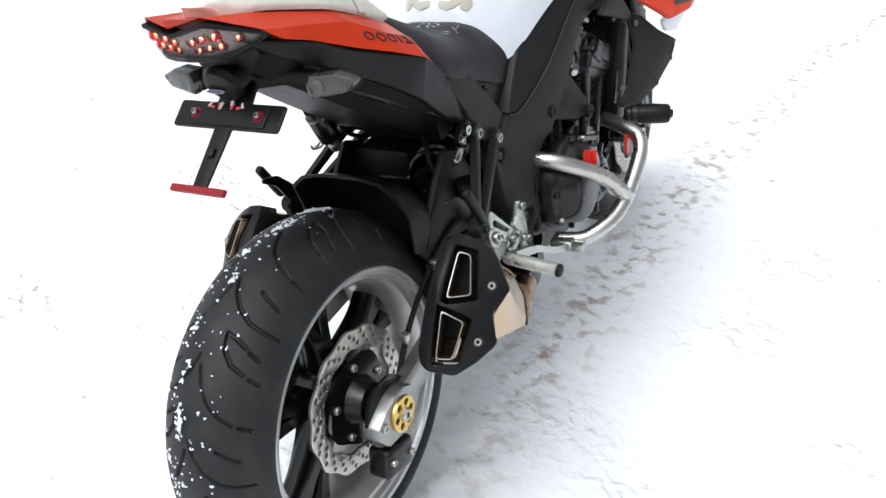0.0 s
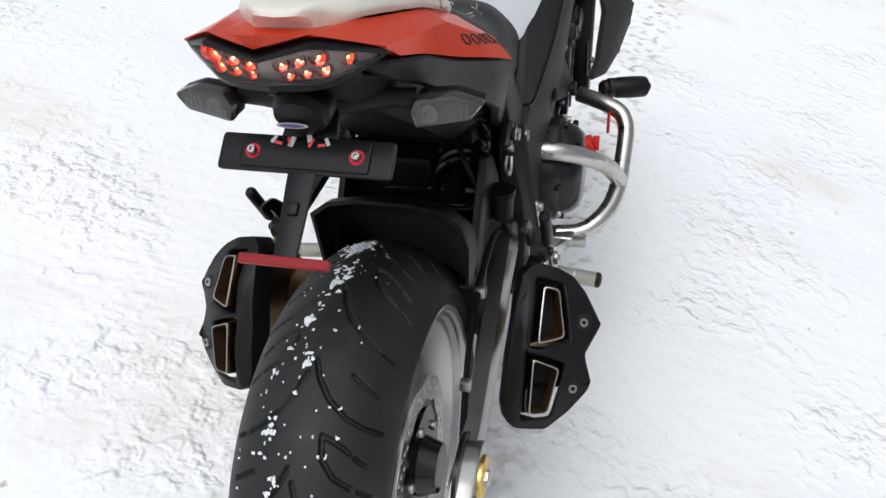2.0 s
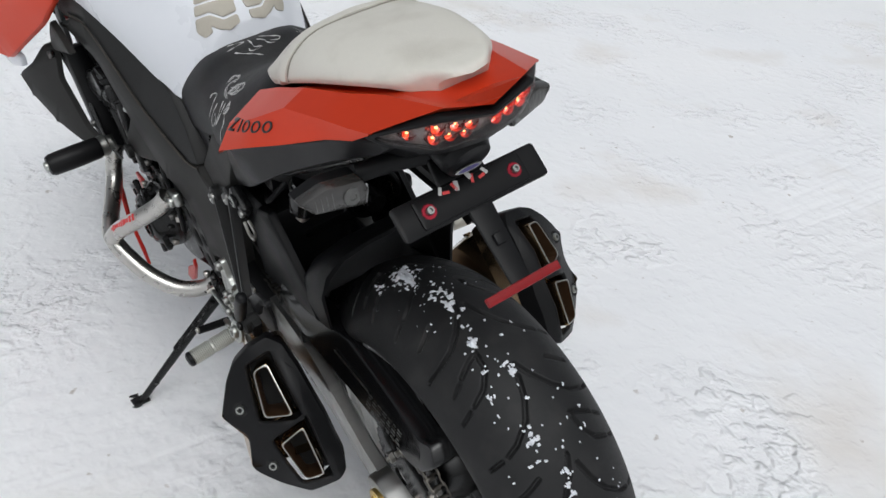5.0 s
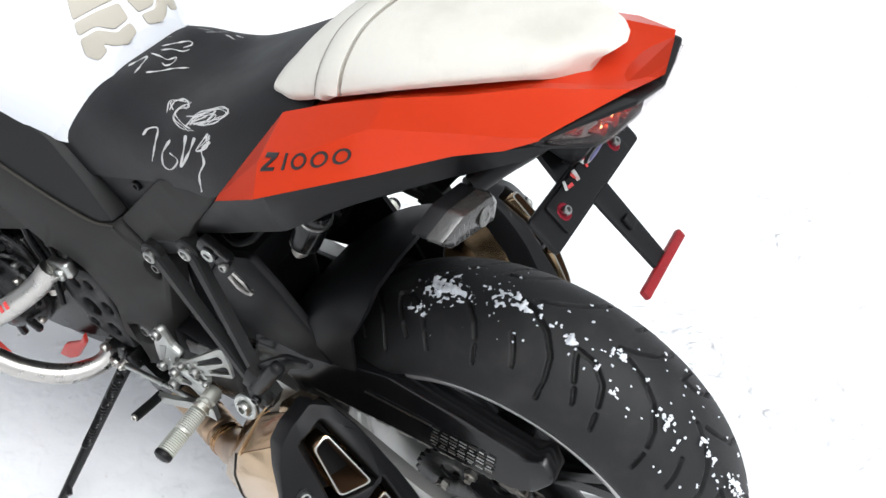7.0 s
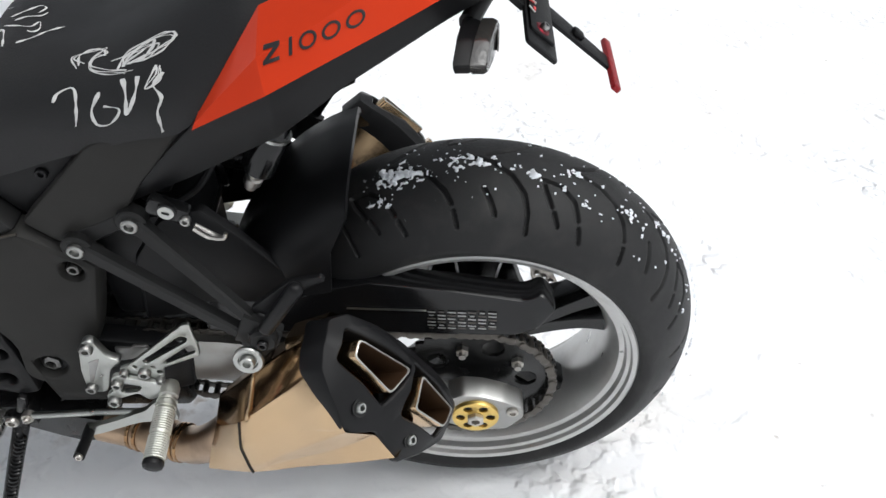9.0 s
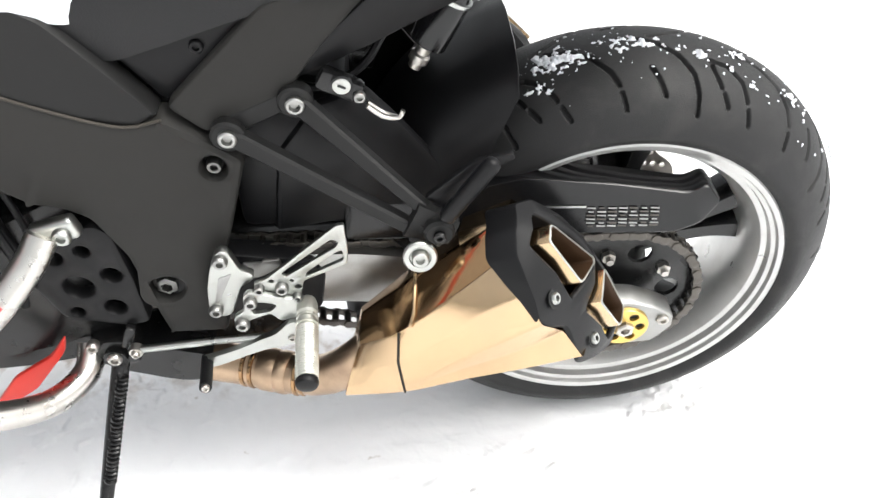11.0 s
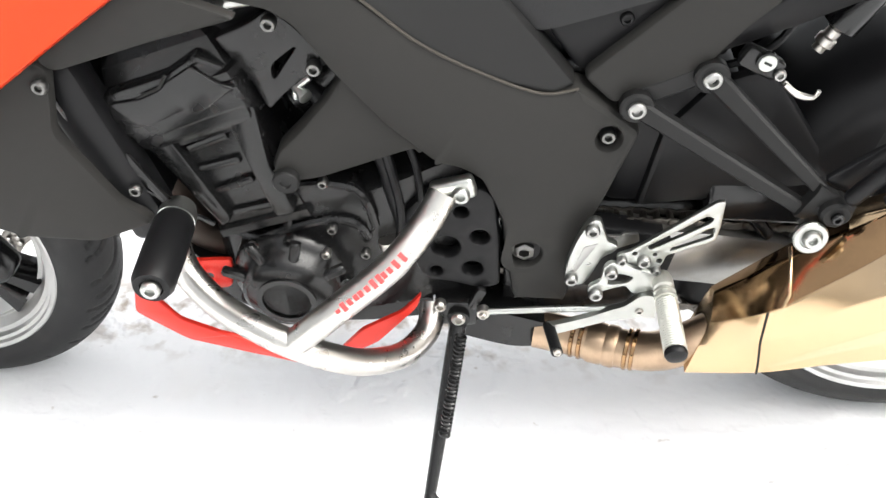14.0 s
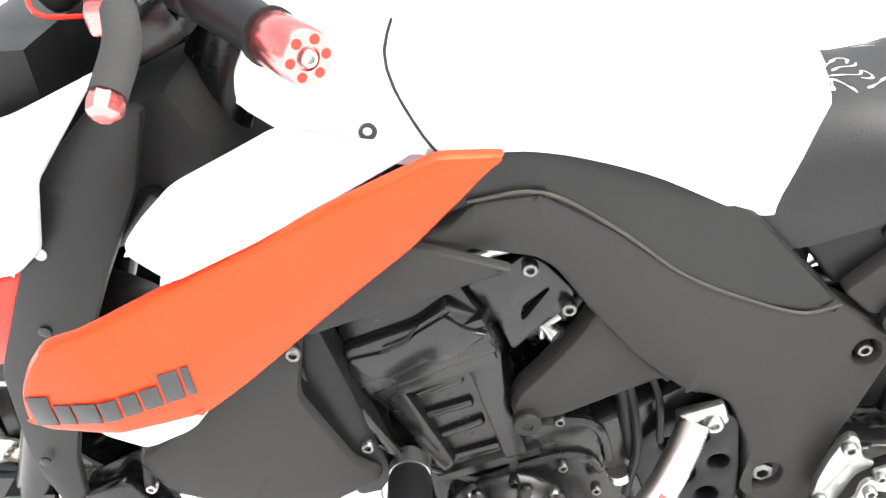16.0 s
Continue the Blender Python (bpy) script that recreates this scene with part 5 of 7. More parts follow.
part("toe_peg", tube([(-0.176, 0.513, 0.311), (-0.206, 0.509, 0.319), (-0.232, 0.506, 0.327)], 0.0072, 14), PLASTIC, lever, "black rubber toe peg")
part("toe_screw", bolt((-0.233, 0.5055, 0.328), (-0.9, -0.1, 0.3), 0.005, 0.003), STEEL, lever)
rod = part("shift_rod", tube([(-0.170, 0.590, 0.326), (-0.172, 0.50, 0.337), (-0.176, 0.410, 0.348)], 0.0045, 10, 0.05), MACHINED, bike, "thin aluminium gear linkage rod")
for y, z, x in ((0.594, 0.325, -0.170), (0.408, 0.349, -0.176)):
    part("rod_end", join(turn([(-0.005, 0.008), (0.005, 0.008)], (x, y, z), (1, 0, 0), 14), bolt((x - 0.006, y, z), (-1, 0, 0), 0.005, 0.004)), STEEL, rod)
part("shift_shaft", block((0.012, 0.012, 0.036), pose(-0.158, 0.602, 0.338, 22, 0, 0), 0.003), CAST, bike, "gear shaft arm")
part("brake_pedal", loft(smooth_loft([[(0.178 + d, y, z + h), (0.186 + d, y, z + h), (0.186 + d, y, z - h), (0.178 + d, y, z - h)] for y, z, h, d in ((0.40, 0.392, 0.012, 0), (0.48, 0.368, 0.008, 0.004), (0.55, 0.33, 0.008, 0.01), (0.60, 0.315, 0.008, 0.02))], 3)), MACHINED, bike, "aluminium brake pedal")
part("brake_pedal_tip", block((0.05, 0.022, 0.02), pose(0.215, 0.605, 0.315), 0.005), MACHINED, bike)

# ---- side stand ----
stand = part("side_stand", tube([(-0.132, 0.622, 0.300), (-0.20, 0.635, 0.238), (-0.28, 0.649, 0.164), (-0.362, 0.664, 0.088)], 0.0115, 12, 0.02, r_end=0.0065), CAST, bike, "black side stand planted in the snow")
part("stand_bracket", join(block((0.05, 0.055, 0.045), pose(-0.130, 0.628, 0.300), 0.008), turn([(0, 0.014), (0.03, 0.014)], (-0.135, 0.625, 0.303), (-1, 0, 0), 16)), CAST, stand)
part("stand_nut", bolt((-0.164, 0.625, 0.305), (-1, 0, 0), 0.009, 0.006), STEEL, stand)
part("stand_bolt", bolt((-0.158, 0.648, 0.322), (-1, 0, 0), 0.008, 0.006), STEEL, stand)
coil = [(-0.170 - 0.095 * t + 0.005 * math.cos(50 * math.pi * t), 0.621 + 0.018 * t + 0.006 * math.sin(50 * math.pi * t), 0.280 - 0.086 * t) for t in [i / 240 for i in range(241)]]
part("stand_spring", tube(coil, 0.0022, 6, 0.5), CAST, stand, "black coil spring")
part("stand_foot", join(block((0.034, 0.024, 0.007), pose(-0.364, 0.666, 0.089, 0, LEAN_DEG, 8), 0.003), tube([(-0.366, 0.652, 0.092), (-0.388, 0.656, 0.088), (-0.396, 0.674, 0.087), (-0.382, 0.686, 0.089), (-0.364, 0.680, 0.092)], 0.004, 8, 0.006)), CAST, stand)
part("stand_tab", tube([(-0.31, 0.658, 0.138), (-0.325, 0.642, 0.130)], 0.005, 8, 0.01), CAST, stand)

# ---- crash bars, sliders, belly pan ----
GA = [(-0.166, 0.622, 0.508), (-0.178, 0.640, 0.522), (-0.197, 0.655, 0.500), (-0.235, 0.692, 0.468), (-0.262, 0.752, 0.424), (-0.275, 0.803, 0.380)]
GB = [(-0.185, 0.945, 0.490), (-0.203, 0.940, 0.455), (-0.215, 0.930, 0.425), (-0.240, 0.892, 0.400), (-0.265, 0.840, 0.388), (-0.275, 0.803, 0.376), (-0.266, 0.772, 0.348), (-0.245, 0.733, 0.312), (-0.208, 0.692, 0.284), (-0.165, 0.664, 0.282), (-0.135, 0.660, 0.300)]
RA = [(0.125, 0.590, 0.512), (0.185, 0.596, 0.507), (0.234, 0.632, 0.480), (0.265, 0.682, 0.440), (0.284, 0.714, 0.402), (0.290, 0.728, 0.382)]
RB = [(0.190, 0.892, 0.492), (0.242, 0.866, 0.486), (0.278, 0.850, 0.474), (0.292, 0.828, 0.452), (0.293, 0.795, 0.424), (0.291, 0.758, 0.396), (0.288, 0.722, 0.374), (0.277, 0.682, 0.352), (0.256, 0.648, 0.336), (0.226, 0.630, 0.321), (0.18, 0.620, 0.318)]
guards = [part("crash_bar", join(tube(GA[1:], 0.0165, 18), tube(GB, 0.0165, 18)), TUBE, bike, "satin steel crash bar"),
          part("crash_bar", join(tube(RA, 0.0165, 18), tube(RB, 0.0165, 18)), TUBE, bike, "satin steel crash bar")]
part("bar_clamp", join(block((0.018, 0.050, 0.026), pose(-0.168, 0.630, 0.520, -16, 0, 0), 0.006, 3), bolt((-0.178, 0.621, 0.520), (-1, 0, 0), 0.010, 0.006)), MACHINED, bike, "flattened clamp end with bolt")
part("bar_clamp", block((0.050, 0.040, 0.024), pose(0.192, 0.612, 0.318, 10, 0, 0), 0.006, 3), MACHINED, bike, "flattened clamp end")
bend = spline(GA[1:], 0.002)
along = [q for q in bend if 0.680 < q.y < 0.752]
for i in range(12):
    k = int((i + 0.5) / 12 * (len(along) - 2))
    c, d = along[k], (along[k + 1] - along[k]).normalized()
    n = Vector((-0.66, -0.31, 0.69))
    n = (n - d * n.dot(d)).normalized()
    w = d.cross(n)
    m = Matrix(((n.x, d.x, w.x, 0), (n.y, d.y, w.y, 0), (n.z, d.z, w.z, 0), (0, 0, 0, 1)))
    m.translation = c + n * 0.0164
    part("brand_bar", block((0.0012, 0.0052, (0.0115, 0.0110, 0.0070, 0.0075, 0.0110, 0.0112, 0.0072, 0.0074, 0.0070, 0.0072, 0.0110, 0.0045)[i]), m, 0), PINK, guards[0], "red brand mark, drawn as bars")
SLIDE = ((Vector((-0.218, 0.924, 0.507)), Vector((-1, -0.06, 0.04)).normalized(), 0.102), (Vector((0.259, 0.913, 0.500)), Vector((0.081, 0.031, -0.005)).normalized(), 0.070))
for at, along, L in SLIDE:
    slider = part("crash_slider", turn([(0.0, 0.0195), (0.006, 0.0215), (L * 0.5, 0.0225), (L * 0.92, 0.0215), (L, 0.018), (L, 0.012), (L - 0.004, 0.011), (L - 0.004, 0)], at, along, 28), PLASTIC, bike, "black round crash slider")
    part("slider_collar", turn([(-0.030, 0.012), (-0.024, 0.017), (-0.016, 0.017), (-0.013, 0.0205), (-0.001, 0.0205), (0.0, 0.018)], at, along, 24), MACHINED if at.x < 0 else CAST, slider, "bright collar" if at.x < 0 else "black collar")
    part("slider_bolt", bolt(at + along * (L + 0.001), along, 0.010, 0.006), MACHINED if at.x < 0 else CAST, slider)
PAN = [(1.020, 0.338), (1.008, 0.385), (0.998, 0.392), (0.960, 0.345), (0.900, 0.330), (0.800, 0.296), (0.800, 0.286), (0.860, 0.292), (0.960, 0.310)]
part("belly_pan", skin(PAN, lambda y, z: 0.225 - 0.25 * max(0, y - 0.92) + 0.15 * max(0, 0.86 - y), 0.006, 0.002), RED, bike, "red painted belly pan")
part("pan_bracket", skin([(0.985, 0.392), (0.897, 0.398), (0.905, 0.350), (0.96, 0.342)], 0.165, 0.006, 0.002, ([(0.945, 0.372), (0.925, 0.374), (0.925, 0.362), (0.945, 0.360)],)), RED, bike)
part("pan_fin", skin([(0.669, 0.354), (0.676, 0.327), (0.728, 0.260), (0.760, 0.237), (0.786, 0.234), (0.749, 0.282), (0.695, 0.319)], 0.170, 0.006, 0.002), RED, bike, "red rear fin of the belly pan")
part("sump", loft(smooth_loft([[(-w, y, z), (0, y, z - 0.02), (w, y, z), (w, y, z + 0.05), (-w, y, z + 0.05)] for y, w, z in ((0.98, 0.10, 0.30), (0.90, 0.13, 0.275), (0.78, 0.13, 0.255), (0.66, 0.12, 0.262))], 3)), CAST, bike, "black sump")

# ---- engine ----
core = [[(-w, y, z0), (-w, y, z1), (-w * 0.8, y, z1 + 0.02), (w * 0.8, y, z1 + 0.02), (w, y, z1), (w, y, z0), (w * 0.7, y, z0 - 0.03), (-w * 0.7, y, z0 - 0.03)] for y, w, z0, z1 in ((0.565, 0.100, 0.33, 0.50), (0.62, 0.125, 0.32, 0.53), (0.72, 0.150, 0.31, 0.50), (0.82, 0.152, 0.30, 0.48), (0.90, 0.130, 0.31, 0.46), (0.93, 0.10, 0.33, 0.44))]
engine = part("engine_case", loft(smooth_loft(core, 3)), CAST, bike, "black engine crankcase")
tilt = Vector((0.0, 0.33, 0.94)).normalized()
fore = Vector((0.0, 0.94, -0.33)).normalized()


def ring_at(c, half_x, half_f, k=0.8):
    c = Vector(c)
    x = Vector((1, 0, 0))
    return [c + x * a * half_x + fore * b * half_f for a, b in ((-1, -k), (-1, k), (-k, 1), (k, 1), (1, k), (1, -k), (k, -1), (-k, -1))]


foot = Vector((0, 0.845, 0.455))
barrel = [ring_at(foot + tilt * h, w, f, 0.86) for h, w, f in ((0.0, 0.166, 0.066), (0.010, 0.166, 0.066), (0.014, 0.160, 0.062), (0.128, 0.160, 0.062), (0.132, 0.167, 0.067), (0.142, 0.167, 0.067))]
part("cylinder_block", loft(barrel), CAST, bike, "black cylinder block", 25)
head = [ring_at(foot + tilt * h, w, f, 0.82) for h, w, f in ((0.140, 0.174, 0.072), (0.150, 0.178, 0.080), (0.190, 0.178, 0.084), (0.196, 0.184, 0.088), (0.204, 0.184, 0.088), (0.206, 0.172, 0.084), (0.235, 0.160, 0.074), (0.248, 0.140, 0.055))]
part("cylinder_head", loft(head), CAST, bike, "black cylinder head and cover", 25)
for k, s in enumerate((-1, 1)):
    flank = SIDE if s < 0 else Matrix()
    part("cylinder_rib", skin([(0.957, 0.579), (0.927, 0.586), (0.880, 0.471), (0.893, 0.458)], 0.174, 0.014, 0.004, m=flank), CAST, engine)
    part("cylinder_rib", skin([(0.863, 0.614), (0.828, 0.629), (0.825, 0.557), (0.805, 0.483), (0.829, 0.475), (0.850, 0.560)], 0.175, 0.015, 0.004, m=flank), CAST, engine)
    for (y0, z0), (y1, z1) in (((0.916, 0.567), (0.868, 0.588)), ((0.909, 0.540), (0.860, 0.556)), ((0.897, 0.510), (0.850, 0.530)), ((0.884, 0.478), (0.834, 0.494))):
        part("cylinder_fin", skin([(y0, z0), (y1, z1), (y1 - 0.003, z1 - 0.010), (y0 - 0.003, z0 - 0.010)], 0.1665, 0.008, 0.0035, m=flank, rounding=0.003), CAST, engine)
    chamfer = lambda y, z: 0.184 - 1.2 * max(0.0, (0.879 - y) * 0.6 + (z - 0.681) * 0.8)
    part("cam_cover", skin([(0.988, 0.605), (0.978, 0.640), (0.908, 0.665), (0.875, 0.687), (0.845, 0.670), (0.837, 0.655), (0.827, 0.631), (0.865, 0.618), (0.925, 0.593), (0.955, 0.583)], chamfer, 0.02, 0.005, m=flank, cuts=2, rounding=0.005), CAST, engine, "cast cam chain cover")
    part("cover_step", skin([(0.976, 0.611), (0.940, 0.606), (0.895, 0.628), (0.881, 0.624), (0.866, 0.635), (0.839, 0.656), (0.856, 0.661), (0.878, 0.679), (0.907, 0.660), (0.914, 0.652), (0.936, 0.641), (0.970, 0.634)], 0.1885, 0.008, 0.0025, m=flank, rounding=0.003), CAST, engine)
    # thin dark bead draws the shade of a notch that isn't cut
    part("cover_notch", tube([(s * 0.189, 0.938, 0.6435), (s * 0.189, 0.914, 0.6545), (s * 0.187, 0.905, 0.668)], 0.0016, 6, smooth=False), DARK, engine)
    if s > 0:
        # wide clutch cover with the filler cap on it
        clutch = part("clutch_cover", turn([(-0.08, 0.104), (0.0, 0.104), (0.008, 0.100), (0.012, 0.092), (0.030, 0.086), (0.044, 0.074), (0.050, 0.055), (0.050, 0)], (0.172, 0.706, 0.415), (1, 0, 0), 44, wave=0.02, waves=6), CAST, bike, "large black clutch cover")
        for i in range(9):
            a = 2 * math.pi * i / 9 + 0.25
            part("cover_bolt", bolt((0.182, 0.706 + 0.097 * math.cos(a), 0.415 + 0.097 * math.sin(a)), (1, 0, 0), 0.006, 0.006), STEEL if i % 2 else CAST, clutch)
    cover = part("crankcase_cover", turn([(-0.05, 0.072), (0.0, 0.072), (0.010, 0.069), (0.014, 0.064), (0.022, 0.058), (0.034, 0.055), (0.042, 0.046), (0.044, 0.030), (0.038, 0.026), (0.038, 0)], (s * 0.160, 0.826, 0.372), (s, 0, 0), 40, wave=0.012, waves=7), CAST, bike, "round black crankcase cover")
    part("cover_rim", turn([(0.0, 0.036), (0.003, 0.036), (0.003, 0.029), (0.0, 0.029)], (s * 0.204, 0.826, 0.372), (s, 0, 0), 32), CAST, cover)
    for i in range(9):
        a = 2 * math.pi * i / 9 + 0.25
        part("cover_bolt", bolt((s * 0.172, 0.826 + 0.068 * math.cos(a), 0.372 + 0.068 * math.sin(a)), (s, 0, 0), 0.006, 0.006), STEEL if i % 2 else CAST, cover)
    for a in (0.4, 1.1, 1.8, 2.6, 3.6, 4.6, 5.5):
        part("cover_web", block((0.012, 0.012, 0.045), pose(s * 0.188, 0.826 + 0.060 * math.cos(a), 0.372 + 0.060 * math.sin(a), math.degrees(a) - 90, 0, 0), 0.003, 1), CAST, cover)
    part("side_case", skin([(0.782, 0.522), (0.738, 0.514), (0.722, 0.486), (0.724, 0.436), (0.772, 0.455), (0.827, 0.440), (0.812, 0.500)], 0.158, 0.02, 0.006, m=flank), CAST, engine, "black side case")
    part("case_rib", tube([(s * 0.156, 0.892, 0.444), (s * 0.158, 0.861, 0.430), (s * 0.160, 0.827, 0.446), (s * 0.160, 0.772, 0.464), (s * 0.160, 0.741, 0.459), (s * 0.158, 0.729, 0.437)], 0.0055, 8), CAST, engine)
    part("case_rib", tube([(s * 0.158, 0.800, 0.512), (s * 0.160, 0.774, 0.517), (s * 0.160, 0.741, 0.511), (s * 0.160, 0.727, 0.491), (s * 0.158, 0.720, 0.455)], 0.0055, 8), CAST, engine)
    part("case_rib", tube([(s * 0.158, 0.818, 0.480), (s * 0.160, 0.822, 0.446)], 0.006, 8), CAST, engine)
    for y, z in ((0.772, 0.523), (0.769, 0.455), (0.822, 0.437), (0.733, 0.417)):
        part("case_bolt", bolt((s * 0.166, y, z), (s, 0, 0), 0.0060, 0.006), SCREW, engine)
    part("mount_bracket", skin([(0.858, 0.698), (0.821, 0.713), (0.801, 0.727), (0.783, 0.713), (0.756, 0.679), (0.765, 0.658), (0.795, 0.636), (0.817, 0.613), (0.830, 0.651)], lambda y, z: 0.160 + 0.08 * (y - 0.75), 0.012, 0.004, ([(0.807, 0.650), (0.806, 0.667), (0.780, 0.687)],), m=flank), CAST, bike, "black engine mount bracket")
    part("bracket_bolt", bolt((s * 0.172, 0.799, 0.718), (s, 0, 0), 0.0078, 0.007), SCREW, bike)
    part("bracket_bolt", bolt((s * 0.166, 0.764, 0.667), (s, 0, 0), 0.0078, 0.007), SCREW, bike)
    part("coolant_union", join(turn([(0, 0.0055), (0.014, 0.0055), (0.015, 0.0075), (0.020, 0.0075)], (s * 0.155, 0.789, 0.640), (s * 0.6, -0.6, -0.3), 14), tube([(s * 0.158, 0.788, 0.626), (s * 0.160, 0.787, 0.638), (s * 0.160, 0.771, 0.652)], 0.0035, 8)), MACHINED, bike, "bright hose union")
    part("fuel_hose_clip", join(turn([(0, 0.007), (0.03, 0.007)], (s * 0.165, 0.862, 0.722), (0, -1, 0.4), 10), turn([(0, 0.008), (0.02, 0.008)], (s * 0.17, 0.835, 0.738), (0, -1, 0.2), 10)), MACHINED, bike)
    # sprocket side cover with lightening holes
    holes = [[(y + r * math.cos(b), z + r * math.sin(b)) for b in [2 * math.pi * i / 10 for i in range(10)]] for y, z, r in ((0.640, 0.415, 0.017), (0.600, 0.432, 0.011), (0.655, 0.462, 0.010), (0.608, 0.380, 0.012), (0.652, 0.375, 0.007), (0.622, 0.470, 0.008))]
    part("sprocket_cover", skin([(0.696, 0.440), (0.690, 0.468), (0.665, 0.495), (0.600, 0.508), (0.584, 0.494), (0.576, 0.420), (0.574, 0.352), (0.600, 0.346), (0.670, 0.366)], 0.152, 0.02, 0.006, holes, SIDE if s < 0 else Matrix()), PLASTIC, bike, "black cover with lightening holes")
# dark block added as the shadow behind the sprocket covers' holes
part("sprocket_shade", block((0.26, 0.11, 0.15), pose(0, 0.632, 0.425), 0.01), CAST, bike)
part("oil_filler", join(turn([(0, 0.018), (0.010, 0.018), (0.012, 0.014)], (0.228, 0.672, 0.486), (1, 0, 0.3), 24), block((0.012, 0.006, 0.030), pose(0.244, 0.672, 0.491), 0.002)), RED, bike, "red oil filler cap")
part("red_guard_tab", block((0.006, 0.020, 0.045), pose(0.256, 0.842, 0.455), 0.003), RED, bike)
# airbox and throttle bodies behind the frame
part("airbox", loft(smooth_loft([[(-w, y, z0), (-w, y, z1), (w, y, z1), (w, y, z0)] for y, w, z0, z1 in ((0.52, 0.09, 0.60, 0.72), (0.62, 0.11, 0.57, 0.75), (0.75, 0.125, 0.62, 0.82), (0.88, 0.15, 0.70, 0.84))], 3)), PLASTIC, bike, "black airbox under the tank")
for s in (-1, 1):
    for x in (0.035, 0.105):
        part("throttle_body", turn([(0, 0.026), (0.03, 0.028), (0.032, 0.032), (0.045, 0.032), (0.08, 0.026)], (s * x, 0.80, 0.60), (0, -0.85, 0.5), 20), CAST, bike)
    part("coolant_hose", tube([(s * 0.12, 0.80, 0.64), (s * 0.150, 0.75, 0.60), (s * 0.150, 0.71, 0.555), (s * 0.145, 0.70, 0.50), (s * 0.14, 0.69, 0.44)], 0.010, 10), PLASTIC, bike, "black rubber hose")
    part("wire_loom", tube([(s * 0.140, 0.72, 0.61), (s * 0.158, 0.700, 0.545), (s * 0.158, 0.690, 0.47), (s * 0.16, 0.70, 0.40)], 0.005, 8), PLASTIC, bike)
    part("wire_loom", tube([(s * 0.13, 0.70, 0.60), (s * 0.150, 0.672, 0.540), (s * 0.152, 0.665, 0.47)], 0.004, 8), PLASTIC, bike)
    part("hose_clip", turn([(0, 0.012), (0.010, 0.012)], (s * 0.156, 0.706, 0.42), (0.1, 0.2, 1), 14), STEEL, bike)
# radiator with fins
radiator = part("radiator", block((0.34, 0.030, 0.24), pose(0, 1.00, 0.59, -14, 0, 0), 0.006), PLASTIC, bike, "black radiator")
part("radiator_core", join(*[block((0.30, 0.004, 0.0022), pose(0, 0.980 - 0.24 * (i / 44 - 0.5) * 0.24 - 0.003, 0.59 + 0.23 * (i / 44 - 0.5), -14, 0, 0), 0) for i in range(45)]), CAST, radiator)
both_sides("radiator_tank", PLASTIC, "", lambda: block((0.04, 0.05, 0.22), pose(-0.185, 0.985, 0.575, -14, 0, 0), 0.008))
both_sides("radiator_stay", CAST, "", lambda: tube([(-0.190, 0.998, 0.660), (-0.196, 0.975, 0.600), (-0.200, 0.945, 0.540), (-0.202, 0.930, 0.515)], 0.005, 8))
both_sides("stay_bolt", SCREW, "", lambda: bolt((-0.205, 0.962, 0.540), (-1, 0, 0), 0.007, 0.006))
both_sides("shroud_bolt", SCREW, "", lambda: bolt((-0.226, 1.008, 0.679), (-1, 0, 0), 0.0075, 0.005))

# ---- shock absorber and rear frame ----
shock = part("shock_absorber", tube([(0.045, 0.47, 0.615), (0.060, 0.30, 0.575)], 0.017, 16, 0.2, smooth=False), CAST, bike, "rear shock absorber with black coil spring")
coil = [(0.048 + 0.014 * t + 0.036 * math.cos(14 * math.pi * t), 0.455 - 0.13 * t + 0.008 * math.cos(14 * math.pi * t), 0.612 - 0.034 * t + 0.036 * math.sin(14 * math.pi * t)) for t in [i / 140 for i in range(141)]]
part("coil_spring", tube(coil, 0.0062, 8, 0.5), GLOSSY, shock, "black coil spring")
RES = Vector((0.0, -0.447, 0.894))
reservoir = part("shock_reservoir", turn([(0, 0.008), (0.004, 0.014), (0.006, 0.0195), (0.060, 0.0195), (0.064, 0.0165), (0.076, 0.0165)], (-0.080, 0.246, 0.668), RES, 24), GLOSSY, bike, "black shock reservoir with steel ring")
part("reservoir_ring", turn([(0, 0.0205), (0.004, 0.0205), (0.004, 0.017), (0, 0.017)], Vector((-0.080, 0.246, 0.668)) + RES * 0.058, RES, 24), MACHINED, reservoir)
part("reservoir_union", turn([(-0.026, 0.0), (-0.026, 0.007), (-0.020, 0.007), (-0.018, 0.0105), (-0.010, 0.0105), (-0.008, 0.008), (0.002, 0.008)], (-0.080, 0.246, 0.668), RES, 16), STEEL, reservoir, "steel hose union")
part("cross_tube", turn([(-0.09, 0.014), (-0.06, 0.020), (0.06, 0.020), (0.075, 0.014), (0.095, 0.014)], (0.01, 0.345, 0.560), (1, 0, 0), 20), GLOSSY, bike, "black linkage tube")
part("link_bolt", bolt((0.105, 0.345, 0.560), (1, 0, 0), 0.012, 0.006), STEEL, bike)
for s in (-1, 1):
    part("rear_frame_tube", tube([(s * 0.095, 0.56, 0.62), (s * 0.100, 0.42, 0.66), (s * 0.090, 0.25, 0.74), (s * 0.06, 0.05, 0.85)], 0.012, 12), CAST, bike, "black rear frame tube")
part("brake_reservoir", join(turn([(0, 0.018), (0.035, 0.020), (0.037, 0.022), (0.048, 0.022)], (0.125, 0.345, 0.520), (0, 0, 1), 20), tube([(0.125, 0.345, 0.52), (0.135, 0.36, 0.48), (0.14, 0.39, 0.45)], 0.005, 8)), PLASTIC, bike, "black brake fluid bottle")
